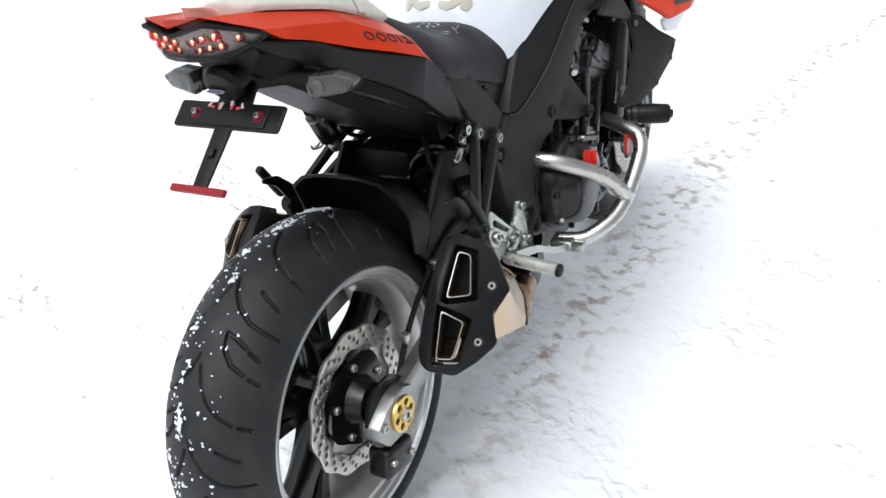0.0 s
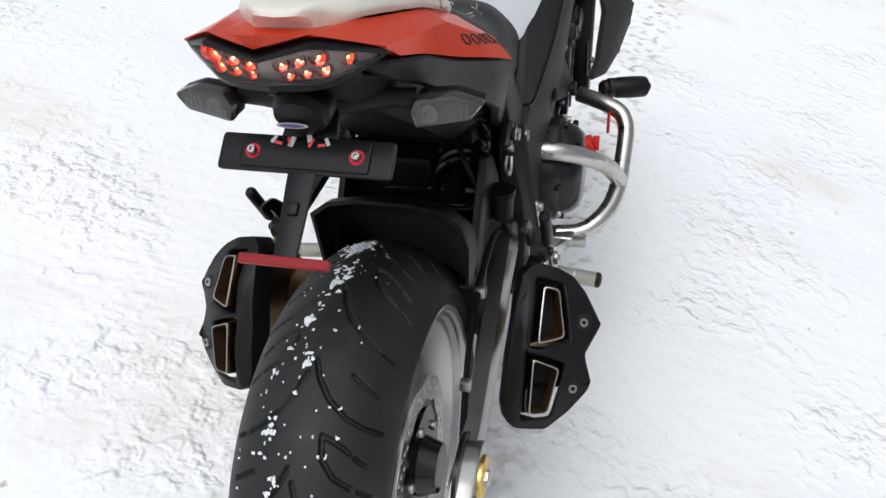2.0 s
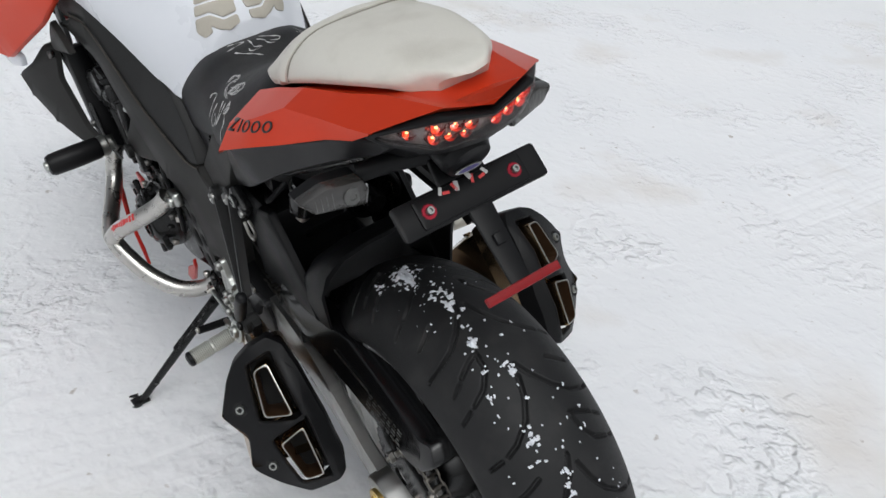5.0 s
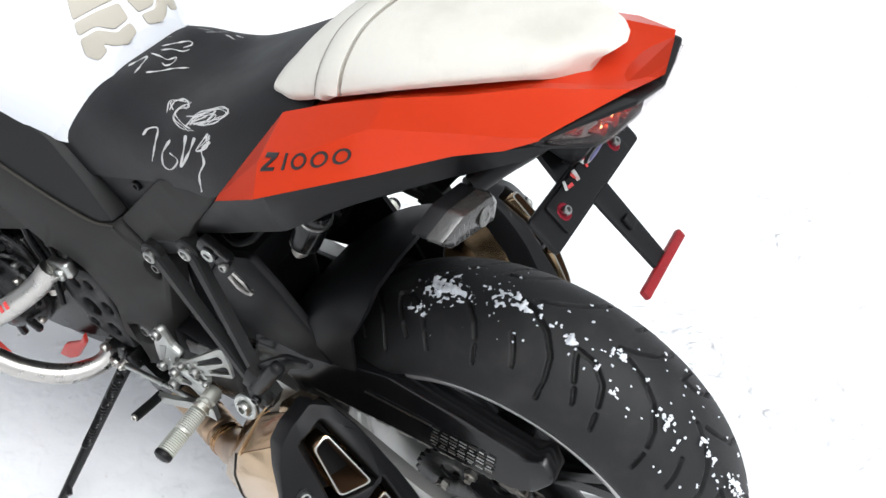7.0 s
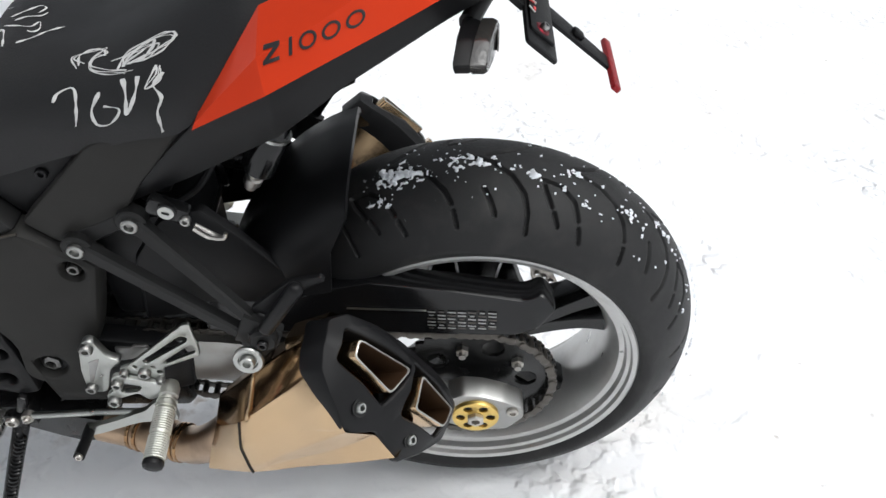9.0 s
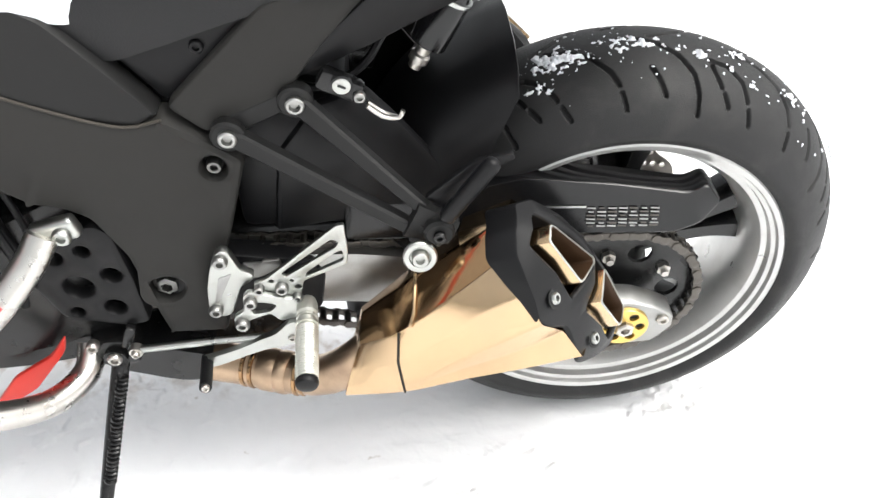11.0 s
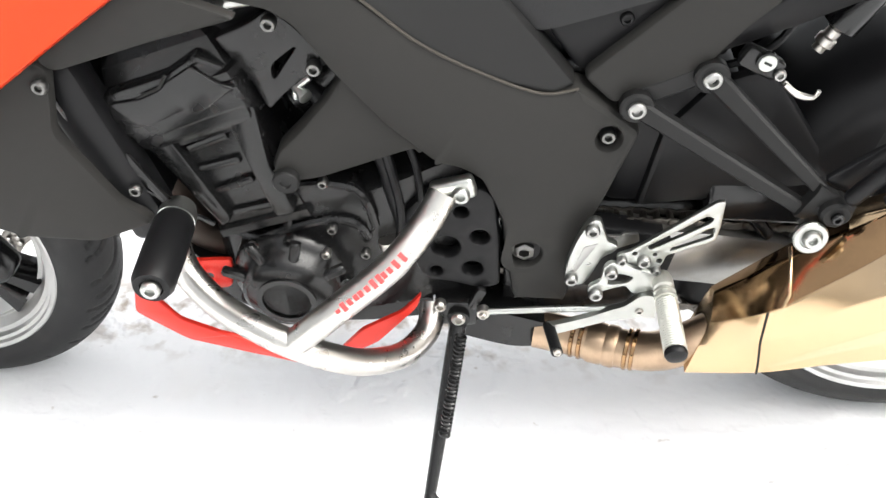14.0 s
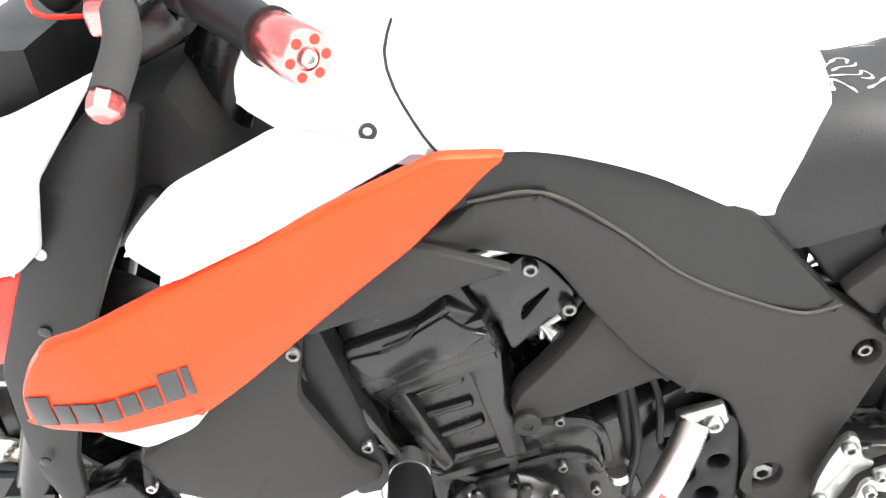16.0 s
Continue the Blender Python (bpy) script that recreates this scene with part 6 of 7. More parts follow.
part("brake_hose", tube([(0.128, 0.40, 0.47), (0.118, 0.30, 0.50), (0.112, 0.18, 0.44), (0.118, 0.08, 0.36), (0.125, 0.01, 0.26)], 0.005, 8), PLASTIC, bike, "black rear brake hose")
for y, z in ((0.22, 0.462), (0.10, 0.385)):
    part("hose_guide", block((0.016, 0.014, 0.018), pose(0.116, y, z), 0.003), STEEL, bike)
part("hug_bracket", tube([(-0.10, 0.36, 0.50), (-0.11, 0.30, 0.46), (-0.12, 0.26, 0.42)], 0.008, 8), CAST, bike)
part("loose_cable", tube([(0.06, 0.33, 0.66), (0.09, 0.29, 0.62), (0.10, 0.31, 0.57), (0.08, 0.36, 0.54)], 0.004, 8), PLASTIC, bike)
part("loose_cable", tube([(-0.08, 0.28, 0.70), (-0.10, 0.31, 0.66), (-0.09, 0.36, 0.63), (-0.06, 0.41, 0.64)], 0.0045, 8), PLASTIC, bike)
part("clutch_cable", tube([(-0.212, 1.020, 0.700), (-0.202, 1.008, 0.625), (-0.200, 0.994, 0.585), (-0.200, 0.968, 0.548), (-0.200, 0.921, 0.509), (-0.190, 0.895, 0.480)], 0.0030, 8), GLOSSY, bike, "black cable beside the cylinder")
part("inner_fender", block((0.125, 0.13, 0.17), pose(-0.040, 0.392, 0.535), 0.012), PLASTIC, bike, "black inner fender ahead of the rear wheel")
part("battery_box", block((0.17, 0.17, 0.10), pose(0, 0.42, 0.70, 12, 0, 0), 0.01), PLASTIC, bike)

# ---- tail light, indicators, plate carrier ----
BACK = Matrix(((0, 1, 0, 0), (-1, 0, 0, 0), (0, 0, 1, 0), (0, 0, 0, 1)))


def tail_face(x, z):
    u = abs(x + 0.006)
    return 0.122 - 0.20 * min(u, 0.05) - 0.95 * max(u - 0.05, 0.0) - 0.52 * max(0.0, 0.956 - z)


def tail_ring(half):
    """A closed outline symmetrical about the tail's middle."""
    return [(x - 0.006, z) for x, z in half] + [(-x - 0.006, z) for x, z in half[::-1] if x > 0]


VEE = tail_ring([(0.0, 0.949), (0.049, 0.962), (0.102, 0.938), (0.102, 0.933), (0.090, 0.924), (0.060, 0.911), (0.030, 0.907), (0.0, 0.908)])
LENSV = tail_ring([(0.0, 0.943), (0.050, 0.956), (0.096, 0.934), (0.086, 0.927), (0.058, 0.918), (0.030, 0.917), (0.0, 0.918)])
tail_light = part("tail_light", skin(VEE, tail_face, 0.026, 0.002, [LENSV], m=BACK, cuts=1, rounding=0.004), PLASTIC, bike, "V-shaped tail light with lit red diodes")
part("tail_lens", skin(LENSV, lambda x, z: tail_face(x, z) - 0.0115, 0.006, 0.001, m=BACK, cuts=2, rounding=0.004), LENS_DARK, tail_light, "smoked reflector bowl")
part("lens_cover", skin(LENSV, lambda x, z: tail_face(x, z) + 0.003, 0.004, 0.002, m=BACK, cuts=2, rounding=0.004), CLEAR, tail_light, "smoky clear lens cover")
BEAM = Vector((0.0, -0.97, 0.24)).normalized()
for s in (-1, 1):
    for x, z, r in ((0.015, 0.9375, 0.0080), (0.031, 0.9420, 0.0084), (0.050, 0.9440, 0.0086), (0.069, 0.9370, 0.0080), (0.018, 0.9255, 0.0072), (0.034, 0.9280, 0.0076), (0.0505, 0.9295, 0.0076)):
        at = Vector((s * x - 0.006, -tail_face(s * x - 0.006, z) + 0.0095, z))
        part("diode_cup", turn([(-0.013, r * 0.92), (0.0, r), (0.0, r * 0.94), (-0.0095, r * 0.88), (-0.0095, 0)], at, BEAM, 18), LENS_RED, tail_light, "red reflector cup")
        part("diode", turn([(0, r * 0.90), (0.0020, r * 0.86), (0.0046, r * 0.60), (0.0052, r * 0.30)], at - BEAM * 0.0092, BEAM, 14), GLOW, tail_light, "lit red diode")
        part("diode_core", turn([(0, r * 0.26), (0.0034, r * 0.24), (0.0044, r * 0.12)], at - BEAM * 0.0068, BEAM, 10), GLOW_CORE, tail_light)
    yi = 0.002 if s < 0 else 0.014
    ind = [(s * 0.095, 0.852), (s * 0.102, 0.866), (s * 0.142, 0.868), (s * 0.171, 0.857), (s * 0.156, 0.839), (s * 0.100, 0.832)]
    winker = part("indicator", skin(ind, lambda x, z: -yi + 0.020 - 0.20 * (abs(x) - 0.09), 0.016, 0.006, m=BACK, rounding=0.004), LENS, bike, "smoked indicator")
    part("indicator_back", skin([(p[0] * 0.99 + s * 0.001, (p[1] - 0.853) * 0.96 + 0.853) for p in ind], lambda x, z: -yi + 0.006 - 0.16 * (abs(x) - 0.09), 0.020, 0.008, m=BACK, rounding=0.004), PLASTIC, winker, "black indicator shell")
    part("bulb", turn([(0, 0.0105), (0.0012, 0.0100), (0.0014, 0.0045), (0.0006, 0.004), (0.0006, 0)], (s * 0.116, yi - 0.0148, 0.850), (0, -1, 0), 20), REFLECTOR, winker, "dull reflector behind the lens")
    for i in range(4):
        part("lens_rib", block((0.0012, 0.002, 0.020 - 0.0025 * i), pose(s * (0.136 + 0.006 * i), yi - 0.0098 + 0.0012 * i, 0.851), 0), REFLECTOR, winker)
    part("indicator_stalk", tube([(s * 0.02, -0.012, 0.858), (s * 0.06, yi, 0.858), (s * 0.096, yi + 0.012, 0.855)], 0.011, 10, flat=0.8), PLASTIC, winker, "black stalk")
part("licence_lamp", join(block((0.060, 0.050, 0.030), pose(0, -0.035, 0.874, 20, 0, 0), 0.010, 3), turn([(0, 0.030), (0.010, 0.026), (0.012, 0.018)], (0, -0.050, 0.868), (0, -0.7, -0.4), 24)), PLASTIC, bike, "black lamp housing under the tail light")
BADGE = frame_of((0.0, -0.93, 0.36), (1.0, 0.0, 0.0), (0.0, 0.36, 0.93))((-0.006, -0.064, 0.859))
badge = part("lamp_badge", skin([(0.017 * math.cos(a), 0.0030 * math.sin(a)) for a in [2 * math.pi * i / 20 for i in range(20)]], 0.001, 0.004, 0.0006, m=BADGE, rounding=0.0), DULL, bike, "small oval silver badge with a blue field")
part("badge_field", skin([(0.013 * math.cos(a), 0.0020 * math.sin(a)) for a in [2 * math.pi * i / 16 for i in range(16)]], 0.0016, 0.001, 0.0002, m=BADGE, rounding=0.0), material("badge_blue", (0.06, 0.05, 0.16), 0.3, vary=0.3, scale=200), badge)
HOLD = frame_of((0.0, -0.66, 0.751), (1.0, 0.0, 0.0), (0.0, 0.751, 0.66))((0.0, -0.058, 0.824))
tee = part("plate_carrier", skin([(-0.094, -0.020), (0.094, -0.020), (0.094, 0.020), (-0.094, 0.020)], 0.0, 0.004, 0.001, m=HOLD, rounding=0.005), PLASTIC, bike, "black T-shaped empty plate carrier")
part("carrier_strip", skin([(-0.070, -0.0165), (0.070, -0.0165), (0.070, 0.0165), (-0.070, 0.0165)], 0.003, 0.0032, 0.001, m=HOLD, rounding=0.004), PLASTIC, tee)
part("carrier_stem", skin([(-0.015, -0.018), (0.015, -0.018), (0.011, -0.112), (-0.013, -0.112)], 0.0005, 0.004, 0.001, m=HOLD, rounding=0.002), PLASTIC, tee)
part("carrier_neck", skin([(-0.030, 0.018), (0.030, 0.018), (0.026, 0.058), (-0.026, 0.058)], -0.001, 0.006, 0.001, m=HOLD, rounding=0.002), PLASTIC, tee)
for s in (-1, 1):
    nut = part("anodised_washer", turn([(0, 0.0095), (0.002, 0.0098), (0.0035, 0.008), (0.0035, 0.006)], HOLD @ Vector((0.0, s * 0.056, 0.0)), (0, -0.66, 0.751), 24, wave=0.05, waves=10), ANOD_DARK, tee, "red anodised washer with bright screw")
    part("washer_screw", bolt(HOLD @ Vector((0.005, s * 0.056, 0.0)), (0, -0.66, 0.751), 0.0048, 0.004), DULL, nut)
    for a, b, w, h, turn_deg, mat in ((0.010, 0.018, 0.0055, 0.011, 15, CHALK), (0.013, 0.012, 0.0035, 0.010, -20, PINK), (0.032, 0.014, 0.0040, 0.009, 30, CHALK), (0.026, 0.010, 0.0085, 0.0035, 12, PINK)):
        m = HOLD @ pose(0.004, s * a * 0.9 - 0.006, b - (0.006 if s < 0 and a < 0.012 else 0), s * turn_deg, 0, 0)
        part("sticker_rest", block((0.001, w, h), m, 0.0004, 1), mat, tee, "torn sticker rest")
part("carrier_knob", block((0.006, 0.012, 0.014), HOLD @ pose(0.003, -0.001, -0.058), 0.002), PLASTIC, tee)
part("rear_reflector", skin([(-0.049, -0.1175), (0.047, -0.1175), (0.047, -0.107), (-0.049, -0.107)], 0.003, 0.006, 0.0015, m=HOLD, rounding=0.002), REFLEX, tee, "red rear reflector bar")

# ---- front end ----
for s in (-1, 1):
    fork = part("fork_leg", join(tube([(s * 0.105, 1.425, 0.300), (s * 0.105, 1.19, 0.84)], 0.026, 18, 0.1, smooth=False), turn([(-0.025, 0.028), (0.025, 0.028)], (s * 0.105, 1.432, 0.298), (1, 0, 0), 20)), GLOSSY, bike, "black upside-down fork leg")
    part("fork_foot", loft(smooth_loft([[(s * 0.082, y - w, z), (s * 0.082, y + w, z), (s * 0.128, y + w, z), (s * 0.128, y - w, z)] for y, w, z in ((1.425, 0.03, 0.28), (1.405, 0.032, 0.33), (1.385, 0.03, 0.40))], 3)), CAST, fork)
    cal = part("front_caliper", join(block((0.055, 0.075, 0.125), pose(s * 0.100, 1.278, 0.345, -24, 0, 0), 0.016, 3), block((0.03, 0.09, 0.03), pose(s * 0.098, 1.33, 0.36, -30, 0, 0), 0.008), block((0.03, 0.08, 0.028), pose(s * 0.098, 1.34, 0.30, 10, 0, 0), 0.008)), GLOSSY, bike, "black front brake caliper")
    for y, z in ((1.282, 0.352), (1.270, 0.311)):
        part("piston_cap", turn([(0, 0.014), (0.004, 0.014), (0.005, 0.012), (0.005, 0.008), (0.001, 0.0075), (0.001, 0)], (s * 0.127, y, z), (s, 0, 0), 24), DULL, cal, "bright piston cap")
    for y, z in ((1.24, 0.40), (1.315, 0.29), (1.232, 0.35), (1.36, 0.31), (1.345, 0.395)):
        part("caliper_bolt", bolt((s * 0.122, y, z), (s, 0, 0), 0.007, 0.006), STEEL, cal)
    part("brake_line", tube([(s * 0.118, 1.245, 0.40), (s * 0.135, 1.225, 0.46), (s * 0.125, 1.21, 0.54), (s * 0.11, 1.19, 0.66)], 0.006, 8), PLASTIC, bike, "black front brake line")
    guard = [(1.222, 0.822), (1.243, 0.770), (1.320, 0.628), (1.331, 0.605), (1.345, 0.48), (1.330, 0.41), (1.300, 0.42), (1.290, 0.483), (1.262, 0.560), (1.235, 0.626), (1.185, 0.720), (1.132, 0.810), (1.106, 0.885), (1.150, 0.888)]
    stay = part("fork_shield", skin(guard, lambda y, z: 0.158 - 0.10 * max(0, y - 1.26), 0.010, 0.004, m=SIDE if s < 0 else Matrix(), cuts=1), PANEL_DARK, bike, "matt black panel beside the fork")
    for y, z in ((1.236, 0.752), (1.262, 0.664), (1.322, 0.488)):
        part("shield_rivet", turn([(0, 0.006), (0.002, 0.006), (0.003, 0.004)], (s * 0.158, y, z), (s, 0, 0), 14), CAST if y > 1.25 else CHALK, stay)
    cowl = [(1.120, 0.928), (1.190, 0.900), (1.300, 0.86), (1.42, 0.80), (1.44, 0.72), (1.36, 0.70), (1.260, 0.735), (1.225, 0.765), (1.200, 0.835)]
    part("headlight_cowl", skin(cowl, lambda y, z: 0.190 - 0.35 * max(0, y - 1.20), 0.010, 0.006, m=SIDE if s < 0 else Matrix(), cuts=1), WHITE, bike, "white headlight cowl side")
    chin = [(1.262, 0.728), (1.36, 0.69), (1.40, 0.62), (1.34, 0.60), (1.31, 0.625)]
    part("cowl_chin", skin(chin, lambda y, z: 0.150 - 0.2 * max(0, y - 1.25), 0.010, 0.004, m=SIDE if s < 0 else Matrix()), RED, bike, "red lower cowl")
fender = []
for deg in (60, 80, 100, 120, 140, 155):
    a = radians(deg)
    fender.append([(x, 1.436 + r * math.cos(a), 0.298 + r * math.sin(a)) for x, r in ((-0.075, 0.285), (-0.070, 0.315), (-0.03, 0.330), (0.03, 0.330), (0.070, 0.315), (0.075, 0.285), (0.070, 0.285), (0.03, 0.324), (-0.03, 0.324), (-0.070, 0.285))])
part("front_fender", loft(smooth_loft(fender, 4)), PANEL_DARK, bike, "matt black front fender")
part("headlight_core", loft(smooth_loft([[(-w, y, z0), (-w, y, z1), (w, y, z1), (w, y, z0)] for y, w, z0, z1 in ((1.20, 0.13, 0.72, 0.93), (1.30, 0.12, 0.70, 0.92), (1.40, 0.08, 0.70, 0.84))], 3)), PLASTIC, bike, "black headlight body")
part("steering_head", join(turn([(0, 0.04), (0.20, 0.04)], (0, 1.14, 0.72), (0, -0.4, 0.92), 20), block((0.26, 0.07, 0.035), pose(0, 1.10, 0.93, -23, 0, 0), 0.012), block((0.26, 0.08, 0.04), pose(0, 1.16, 0.76, -23, 0, 0), 0.012)), CAST, bike, "black fork clamps")
part("fork_void", block((0.22, 0.12, 0.30), pose(0, 1.10, 0.72, -23, 0, 0), 0.01), DARK, bike)
part("instrument_pod", block((0.17, 0.09, 0.06), pose(0, 1.17, 0.985, -35, 0, 0), 0.014, 3), PLASTIC, bike, "black instrument pod")
handlebar = part("handlebar", tube([(-0.215, 0.985, 0.962), (-0.12, 1.055, 0.985), (-0.05, 1.09, 0.985), (0.05, 1.09, 0.985), (0.12, 1.055, 0.985), (0.215, 0.985, 0.962)], 0.012, 14), CAST, bike, "black handlebar")
for s in (-1, 1):
    p0, p1 = Vector((s * 0.160, 1.027, 0.966)), Vector((s * 0.236, 0.973, 0.963))
    ax = (p1 - p0).normalized()
    L = (p1 - p0).length
    grip = part("grip", turn([(-0.02, 0.016), (-0.018, 0.021), (0.0, 0.021), (L - 0.004, 0.0175), (L, 0.021), (L + 0.004, 0.021), (L + 0.005, 0.016)], p0, ax, 24), PLASTIC, handlebar, "black rubber grip")
    q0, q1 = Vector((s * 0.240, 0.970, 0.963)), Vector((s * 0.284, 0.939, 0.963))
    ax2 = (q1 - q0).normalized()
    weight = part("bar_end", turn([(0, 0.0165), (0.004, 0.019), (0.050, 0.019), (0.053, 0.017), (0.053, 0.008), (0.050, 0.0075), (0.050, 0)], q0, ax2, 32), ANOD, handlebar, "red anodised bar-end weight")
    up = Vector((0, 0, 1))
    wv = ax2.cross(up).normalized()
    uv = wv.cross(ax2)
    for i in range(6):
        a = 2 * math.pi * i / 6
        part("drilled_dimple", turn([(0, 0.0036), (0.0006, 0.0034)], q0 + ax2 * 0.0528 + (wv * math.cos(a) + uv * math.sin(a)) * 0.0125, ax2, 10), RED, weight)
    part("end_screw", bolt(q0 + ax2 * 0.052, ax2, 0.0062, 0.004), MACHINED, weight)
    lever = part("clutch_lever" if s < 0 else "brake_lever", tube([(s * 0.10, 1.112, 0.968), (s * 0.15, 1.105, 0.968), (s * 0.215, 1.078, 0.958)], 0.006, 10), ANOD, handlebar, "red lever with a black foam sleeve")
    part("foam_sleeve", tube([(s * 0.185, 1.090, 0.972), (s * 0.215, 1.082, 0.957), (s * 0.250, 1.087, 0.934)], 0.0135, 14), FOAM, lever, "black foam sleeve")
    part("lever_tip", turn([(0, 0.012), (0.006, 0.013), (0.014, 0.012), (0.018, 0.007)], (s * 0.250, 1.087, 0.934), (s * 0.75, 0.08, -0.55), 8), ANOD, lever, "pale red lever tip")
    part("lever_perch", join(block((0.05, 0.035, 0.025), pose(s * 0.150, 1.112, 0.962, 0, 0, s * -20), 0.006), turn([(0, 0.008), (0.02, 0.009)], (s * 0.150, 1.105, 0.972), (0, 0, 1), 12)), ANOD, handlebar, "red anodised lever perch")
    part("switch_block", block((0.045, 0.045, 0.05), pose(s * 0.125, 1.052, 0.975, 0, 0, s * -35), 0.010, 3), PLASTIC, handlebar, "black switch block")
    part("control_cable", tube([(s * 0.13, 1.10, 0.955), (s * 0.08, 1.15, 0.93), (s * 0.06, 1.17, 0.86), (s * 0.07, 1.12, 0.78)], 0.005, 8), PLASTIC, bike)
part("warning_wire", tube([(-0.10, 1.19, 0.99), (-0.15, 1.17, 0.965), (-0.12, 1.14, 0.95)], 0.002, 6), RED, bike)

# ---- marks, pads, scrawls and snow on the machine ----
AIM, ACROSS, UPWARD, CENTRE = Vector((0.4837, 0.7007, -0.5245)), Vector((0.8229, -0.5681, 0.0)), Vector((0.298, 0.4316, 0.8514)), Vector((-0.10, 0.42, 0.82))


def drape(bm, tree, away=0.0012):
    """Lays a flat shape, given in the plane (h, u, v), onto a surface."""
    for v in bm.verts:
        h, a, b = v.co
        p = CENTRE + ACROSS * a + UPWARD * b - AIM * 0.6
        hit, n, _, _ = tree.ray_cast(p, AIM)
        v.co = hit + n * (away + h) if hit else CENTRE + ACROSS * a + UPWARD * b
    return bm


def stroke(pts, w):
    """A hand-drawn line of uneven width, flat in (0, u, v)."""
    path = spline([(0, *p) for p in pts], 0.002)
    bm = bmesh.new()
    prev = None
    for k, p in enumerate(path):
        d = path[min(k + 1, len(path) - 1)] - path[max(k - 1, 0)]
        n = Vector((0, -d.z, d.y)).normalized() if d.length > 0 else Vector((0, 1, 0))
        ww = w * (0.55 + 0.45 * noise.noise(Vector((p.y * 160, p.z * 160, w * 900))) + 0.25 * math.sin(k * 0.7))
        ww = max(0.0003, ww)
        pair = (bm.verts.new(p + n * ww), bm.verts.new(p - n * ww))
        if prev:
            bm.faces.new((prev[0], pair[0], pair[1], prev[1]))
        prev = pair
    return bm


on_seat, on_tank = tree_of(rider_seat), tree_of(tank)
SCRAWL = ([(-0.011, -0.035), (-0.004, -0.030), (0.006, -0.032), (-0.002, -0.047), (-0.011, -0.064)], [(0.014, -0.046), (0.002, -0.058), (-0.001, -0.071), (0.005, -0.076), (0.014, -0.068), (0.009, -0.059)],
          [(0.030, -0.045), (0.023, -0.059), (0.015, -0.075), (0.028, -0.061), (0.037, -0.049)], [(0.049, -0.056), (0.039, -0.062), (0.037, -0.075), (0.029, -0.086), (0.026, -0.104)])
LOOPS = ([(0.064, -0.048), (0.053, -0.054), (0.041, -0.062), (0.055, -0.061), (0.064, -0.052)], [(0.027, -0.017), (0.039, -0.010), (0.054, -0.010), (0.055, -0.019), (0.042, -0.018), (0.033, -0.022), (0.037, -0.033), (0.045, -0.040)],
         [(0.046, -0.036), (0.061, -0.030), (0.078, -0.027), (0.097, -0.028), (0.099, -0.032), (0.080, -0.039), (0.064, -0.039), (0.053, -0.034), (0.070, -0.032)], [(0.051, -0.031), (0.066, -0.028), (0.080, -0.031), (0.068, -0.036), (0.058, -0.037)])
HIGH = ([(-0.001, 0.043), (0.012, 0.046), (0.023, 0.048), (0.013, 0.040), (0.003, 0.033)], [(0.015, 0.030), (0.033, 0.027), (0.046, 0.026), (0.062, 0.022)],
        [(0.028, 0.051), (0.036, 0.045), (0.043, 0.038), (0.054, 0.038), (0.046, 0.032), (0.038, 0.032), (0.036, 0.036)], [(0.041, 0.051), (0.053, 0.049), (0.063, 0.043), (0.072, 0.043)], [(0.044, 0.056), (0.060, 0.055), (0.076, 0.053), (0.077, 0.048), (0.065, 0.047)])
LOOPS = tuple([(0.024 + (u - 0.027) * 0.70, v) for u, v in line] for line in LOOPS)
rng = random.Random(11)
AGAIN = [[(u + rng.uniform(-0.004, 0.004), v + rng.uniform(-0.004, 0.004)) for u, v in line] for line in LOOPS + LOOPS[1:]]
for group, w in ((SCRAWL, 0.0015), (LOOPS, 0.0010), (AGAIN, 0.0008), (HIGH, 0.0011)):
    for line in group:
        part("marker_stroke", drape(stroke(line, w), on_seat, 0.0006), CHALK, rider_seat, "white hand-drawn marker stroke")
small = [drape(stroke(line, 0.0009), on_seat, 0.0006) for line in ([(-0.005, 0.046), (0.006, 0.052), (0.010, 0.047)], [(-0.010, 0.030), (-0.002, 0.018), (0.004, 0.024), (-0.003, 0.006)], [(0.012, 0.010), (0.030, 0.006)], [(0.014, 0.003), (0.028, 0.000)])]
for bm in small:
    part("marker_stroke", flip(bm), CHALK, rider_seat, "white hand-drawn marker stroke")

PADS = ([(-0.020, 0.128), (-0.022, 0.100), (0.006, 0.108), (0.030, 0.114), (0.031, 0.128)], [(-0.022, 0.097), (-0.022, 0.082), (0.000, 0.088), (0.018, 0.080), (0.037, 0.089), (0.032, 0.109), (0.006, 0.104)],
        [(-0.022, 0.078), (-0.022, 0.060), (-0.010, 0.051), (0.003, 0.059), (0.000, 0.068), (0.012, 0.062), (0.026, 0.061), (0.041, 0.072), (0.037, 0.085), (0.019, 0.076), (0.000, 0.084)])
for k, s in enumerate((-1, 1)):
    for poly in PADS:
        flat = skin([(u - 0.020, v + 0.006) for u, v in poly], 0.0012, 0.0022, 0.0006, m=Matrix(), rounding=0.004, cuts=2)
        bm = drape(flat, on_tank, 0.0008)
        part("tank_pad", bm if s < 0 else flip(bm), PAD, tank, "beige stick-on grip pad")


def patch(y0, y1, z0, z1, width, out, tilt=0.0):
    """A thin mark on a flank, between two places along it."""
    dy = (y1 - y0)
    poly = [(y0, z0), (y1, z0 + tilt * dy), (y1, z1 + tilt * dy), (y0, z1)]
    return skin(poly, lambda y, z: width(y, z) + out, 0.001, 0.0002, rounding=0.0, cuts=1)


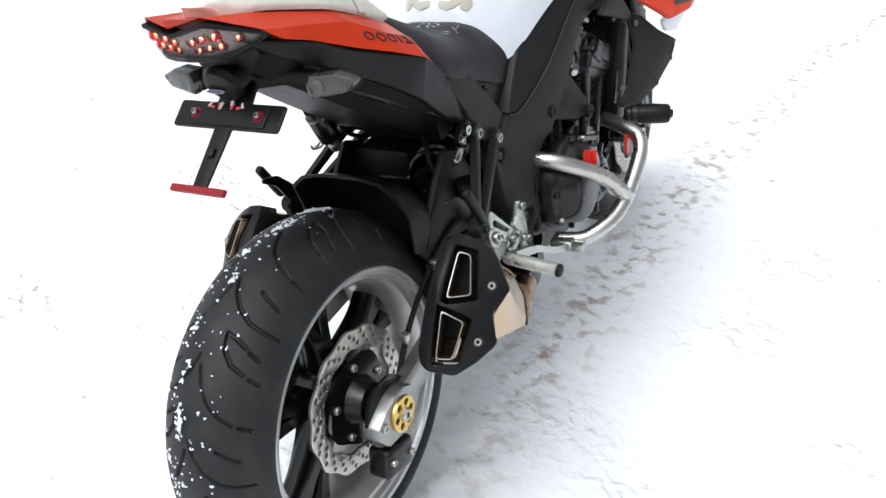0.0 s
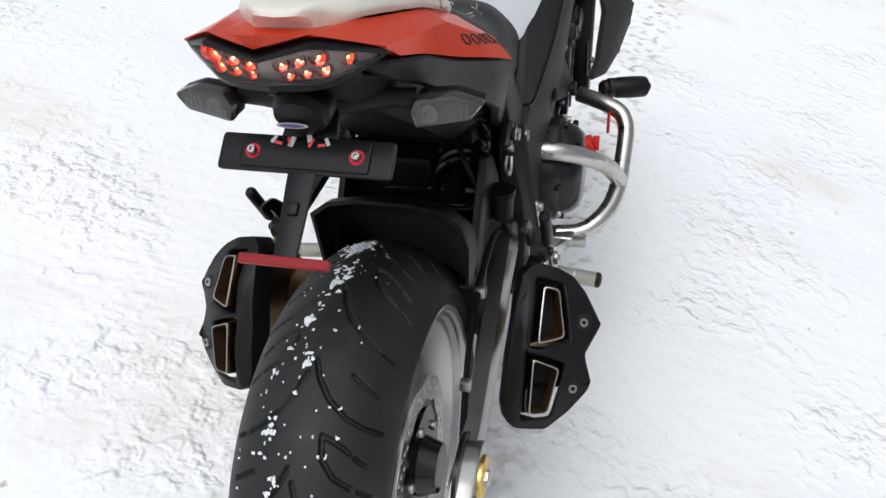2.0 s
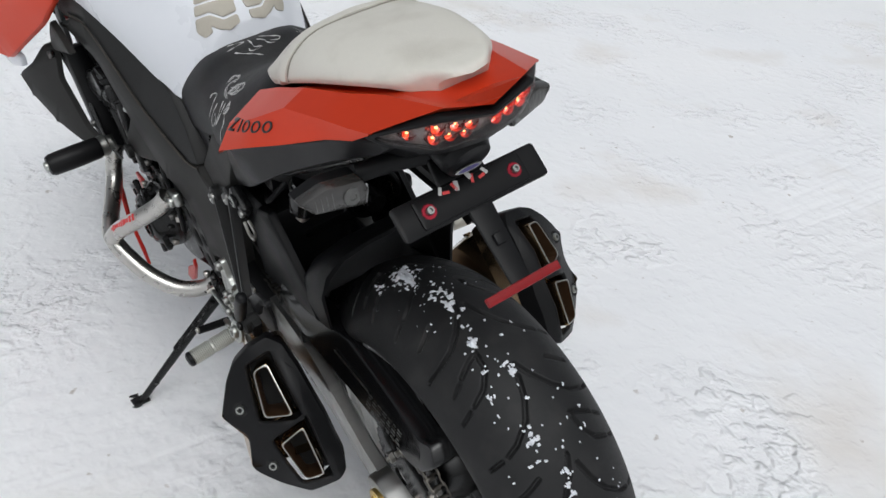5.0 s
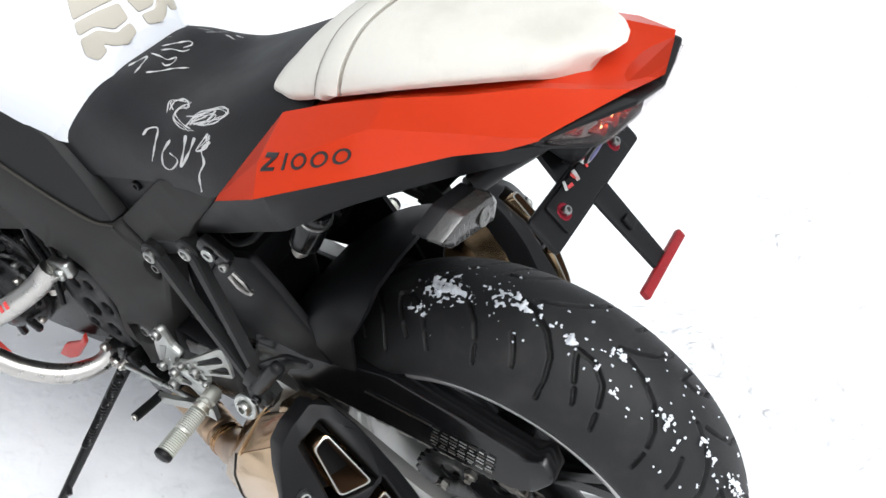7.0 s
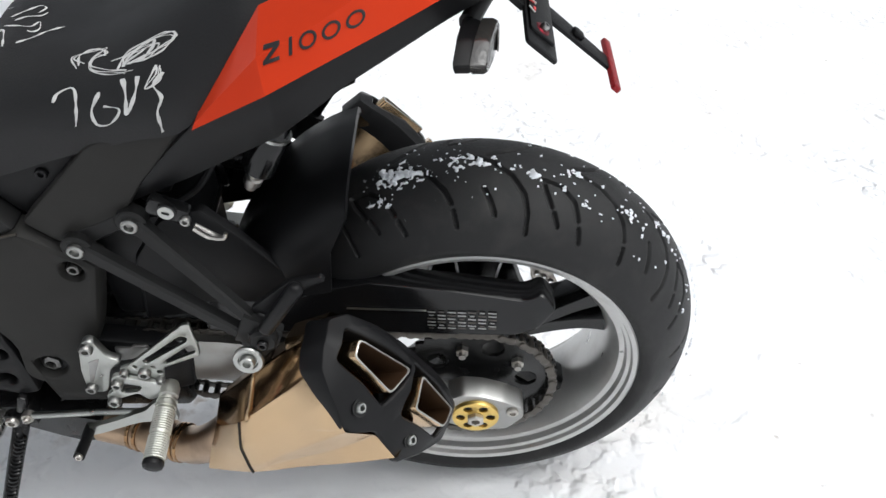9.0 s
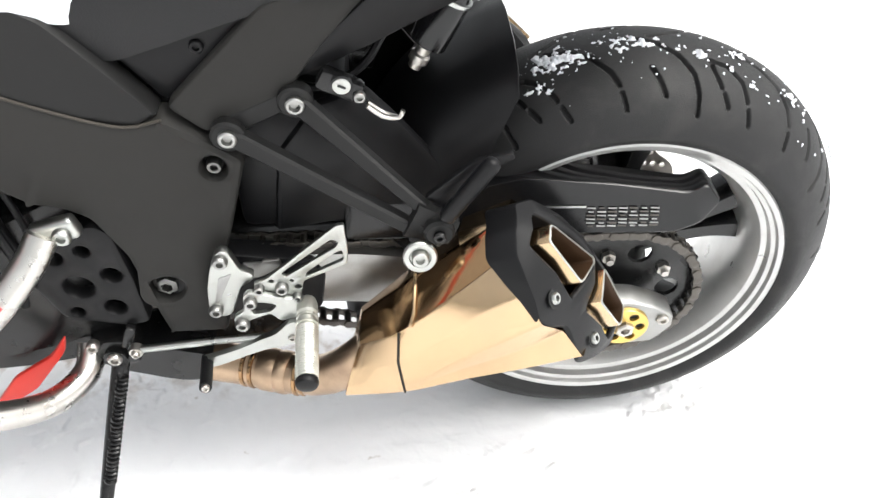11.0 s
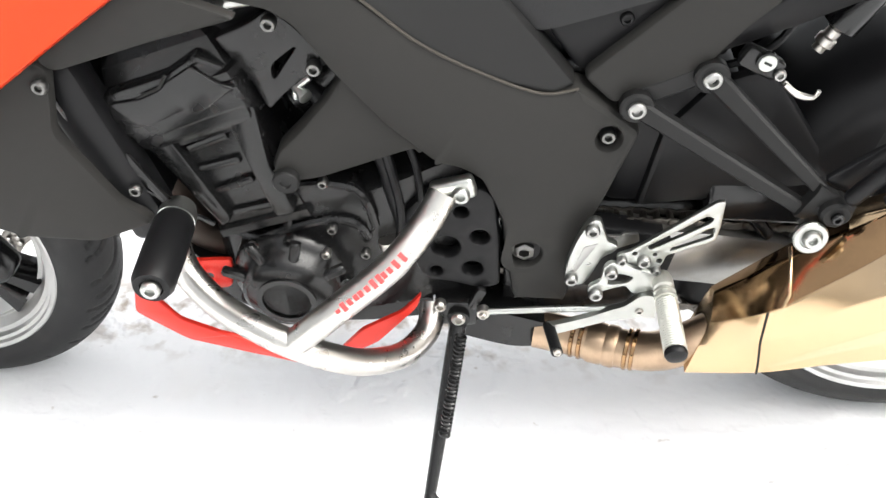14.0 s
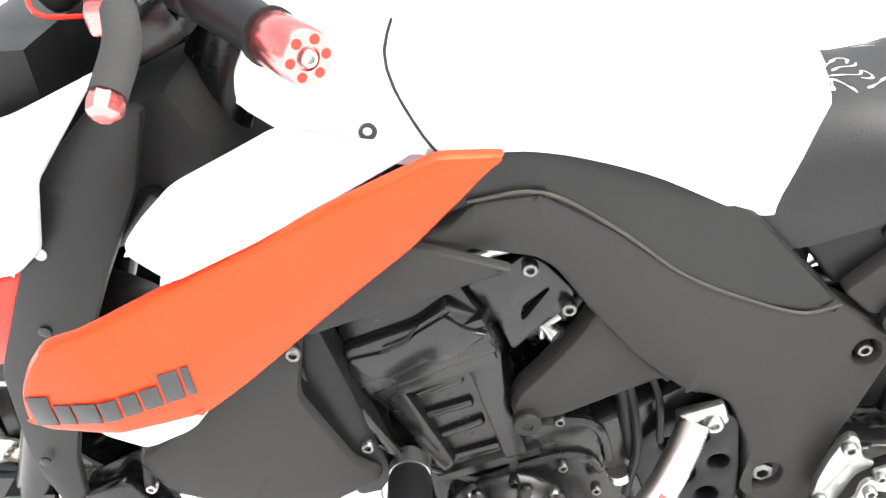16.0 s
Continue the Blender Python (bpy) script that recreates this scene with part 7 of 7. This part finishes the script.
for k, s in enumerate((-1, 1)):
    # brand and model marks drawn as plain bars
    on_tail = tree_of(tail)
    glyphs = [([(0.193, 0), (0.178, 0), (0.178, 0.0026), (0.1875, 0.0026), (0.178, 0.0094), (0.178, 0.012), (0.193, 0.012), (0.193, 0.0094), (0.1835, 0.0094), (0.193, 0.0026)], ()), ([(0.1695, 0), (0.1665, 0), (0.1665, 0.012), (0.1695, 0.012)], ())]
    for y0, y1 in ((0.1605, 0.1445), (0.1400, 0.1235), (0.1190, 0.1020)):
        oval = lambda k: [((y0 + y1) / 2 + (y0 - y1) / 2 * k * math.cos(a), 0.006 + (0.0062 - (1 - k) * 0.0065) * math.sin(a)) for a in [2 * math.pi * i / 20 for i in range(20)]]
        glyphs.append((oval(1.0), (oval(0.70),)))
    for poly, gaps_in in glyphs:
        lift = lambda p: (p[0], 0.8555 + 0.335 * (0.193 - p[0]) + p[1])
        bm = skin([lift(p) for p in poly], 0.0004, 0.0009, 0.0002, [[lift(p) for p in g] for g in gaps_in], m=Matrix(), rounding=0.0)
        for v in bm.verts:
            hit, n, _, _ = on_tail.ray_cast(Vector((s * 0.30, v.co.y, v.co.z)), Vector((-s, 0, 0)))
            v.co = (hit if hit else Vector((s * 0.12, v.co.y, v.co.z))) + Vector((s, 0, 0.4)) * (0.0008 + v.co.x)
        part("model_mark", bm, INK, tail, "dark model mark, drawn as plain shapes")
    y = 1.190
    for w, h in ((0.018, 0.030), (0.013, 0.021), (0.019, 0.021), (0.013, 0.021), (0.012, 0.021), (0.013, 0.021), (0.014, 0.030), (0.006, 0.030)):
        base = 0.697 + 0.06 * (1.190 - y)
        bm = patch(y, y - w, base, base + h, shroud_width, 0.0014, -0.02)
        part("brand_mark", bm if s < 0 else flip(bm), INK, orange_shrouds[k], "black brand mark, drawn as bars")
        y -= w + 0.0020

# snow that sticks to the rear tyre
rng = random.Random(5)


def on_tyre(deg, across):
    """A place and normal on the rear tyre's crown."""
    a, b = radians(deg), across * 1.05
    r = 0.312 - 0.102 + 0.102 * math.cos(b)
    x = 0.102 * math.sin(b)
    out = Vector((math.sin(b), math.cos(b) * math.cos(a), math.cos(b) * math.sin(a)))
    return Vector((x, r * math.cos(a), 0.312 + r * math.sin(a))), out


def crust(deg, across):
    """Thickness of the snow that clings here, below zero where there is none."""
    p = Vector((deg * 0.0055, across * 0.11, 0.3))
    grain = 0.60 * noise.noise(p * 170) + 0.34 * noise.noise(p * 480) + 0.38 * noise.noise(p * 75)
    heap = 0.80 * math.exp(-((deg - 71) / 6.5) ** 2 - ((across + 0.16) / 0.17) ** 2) + 0.45 * math.exp(-((deg - 88) / 6) ** 2 - ((across + 0.10) / 0.14) ** 2)
    for c, v, k in ((66, -0.45, 0.8), (102, -0.22, 0.5), (111, -0.06, 0.42), (126, -0.30, 0.45), (139, -0.18, 0.42), (152, -0.10, 0.46), (163, -0.28, 0.42), (173, -0.14, 0.48), (184, -0.26, 0.42), (197, -0.2, 0.42)):
        heap += k * math.exp(-((deg - c) / 3.2) ** 2 - ((across - v) / 0.07) ** 2)
    heap += 0.11 * math.exp(-((across + 0.2) / 0.22) ** 2)
    return grain + heap - 0.56


rows, cols = 700, 130
span = [[crust(58 + 160 * j / rows, -0.75 + 1.2 * i / cols) for i in range(cols + 1)] for j in range(rows + 1)]
sheet = bmesh.new()
made = {}


def knot(j, i):
    if (j, i) not in made:
        p, n = on_tyre(58 + 160 * j / rows, -0.75 + 1.2 * i / cols)
        made[j, i] = sheet.verts.new(p + n * (max(-0.0012, min(0.0055, 0.0070 * span[j][i])) + 0.0002))
    return made[j, i]


for j in range(rows):
    for i in range(cols):
        if max(span[j][i], span[j + 1][i], span[j][i + 1], span[j + 1][i + 1]) > 0:
            sheet.faces.new((knot(j, i), knot(j, i + 1), knot(j + 1, i + 1), knot(j + 1, i)))
snow_crust = part("snow_crust", sheet, SNOWBIT, rear_wheel, "broken snow crust stuck to the tread", 180)
snow_crust["kind"] = "stuff"
snow_crust.location = -Vector(REAR)
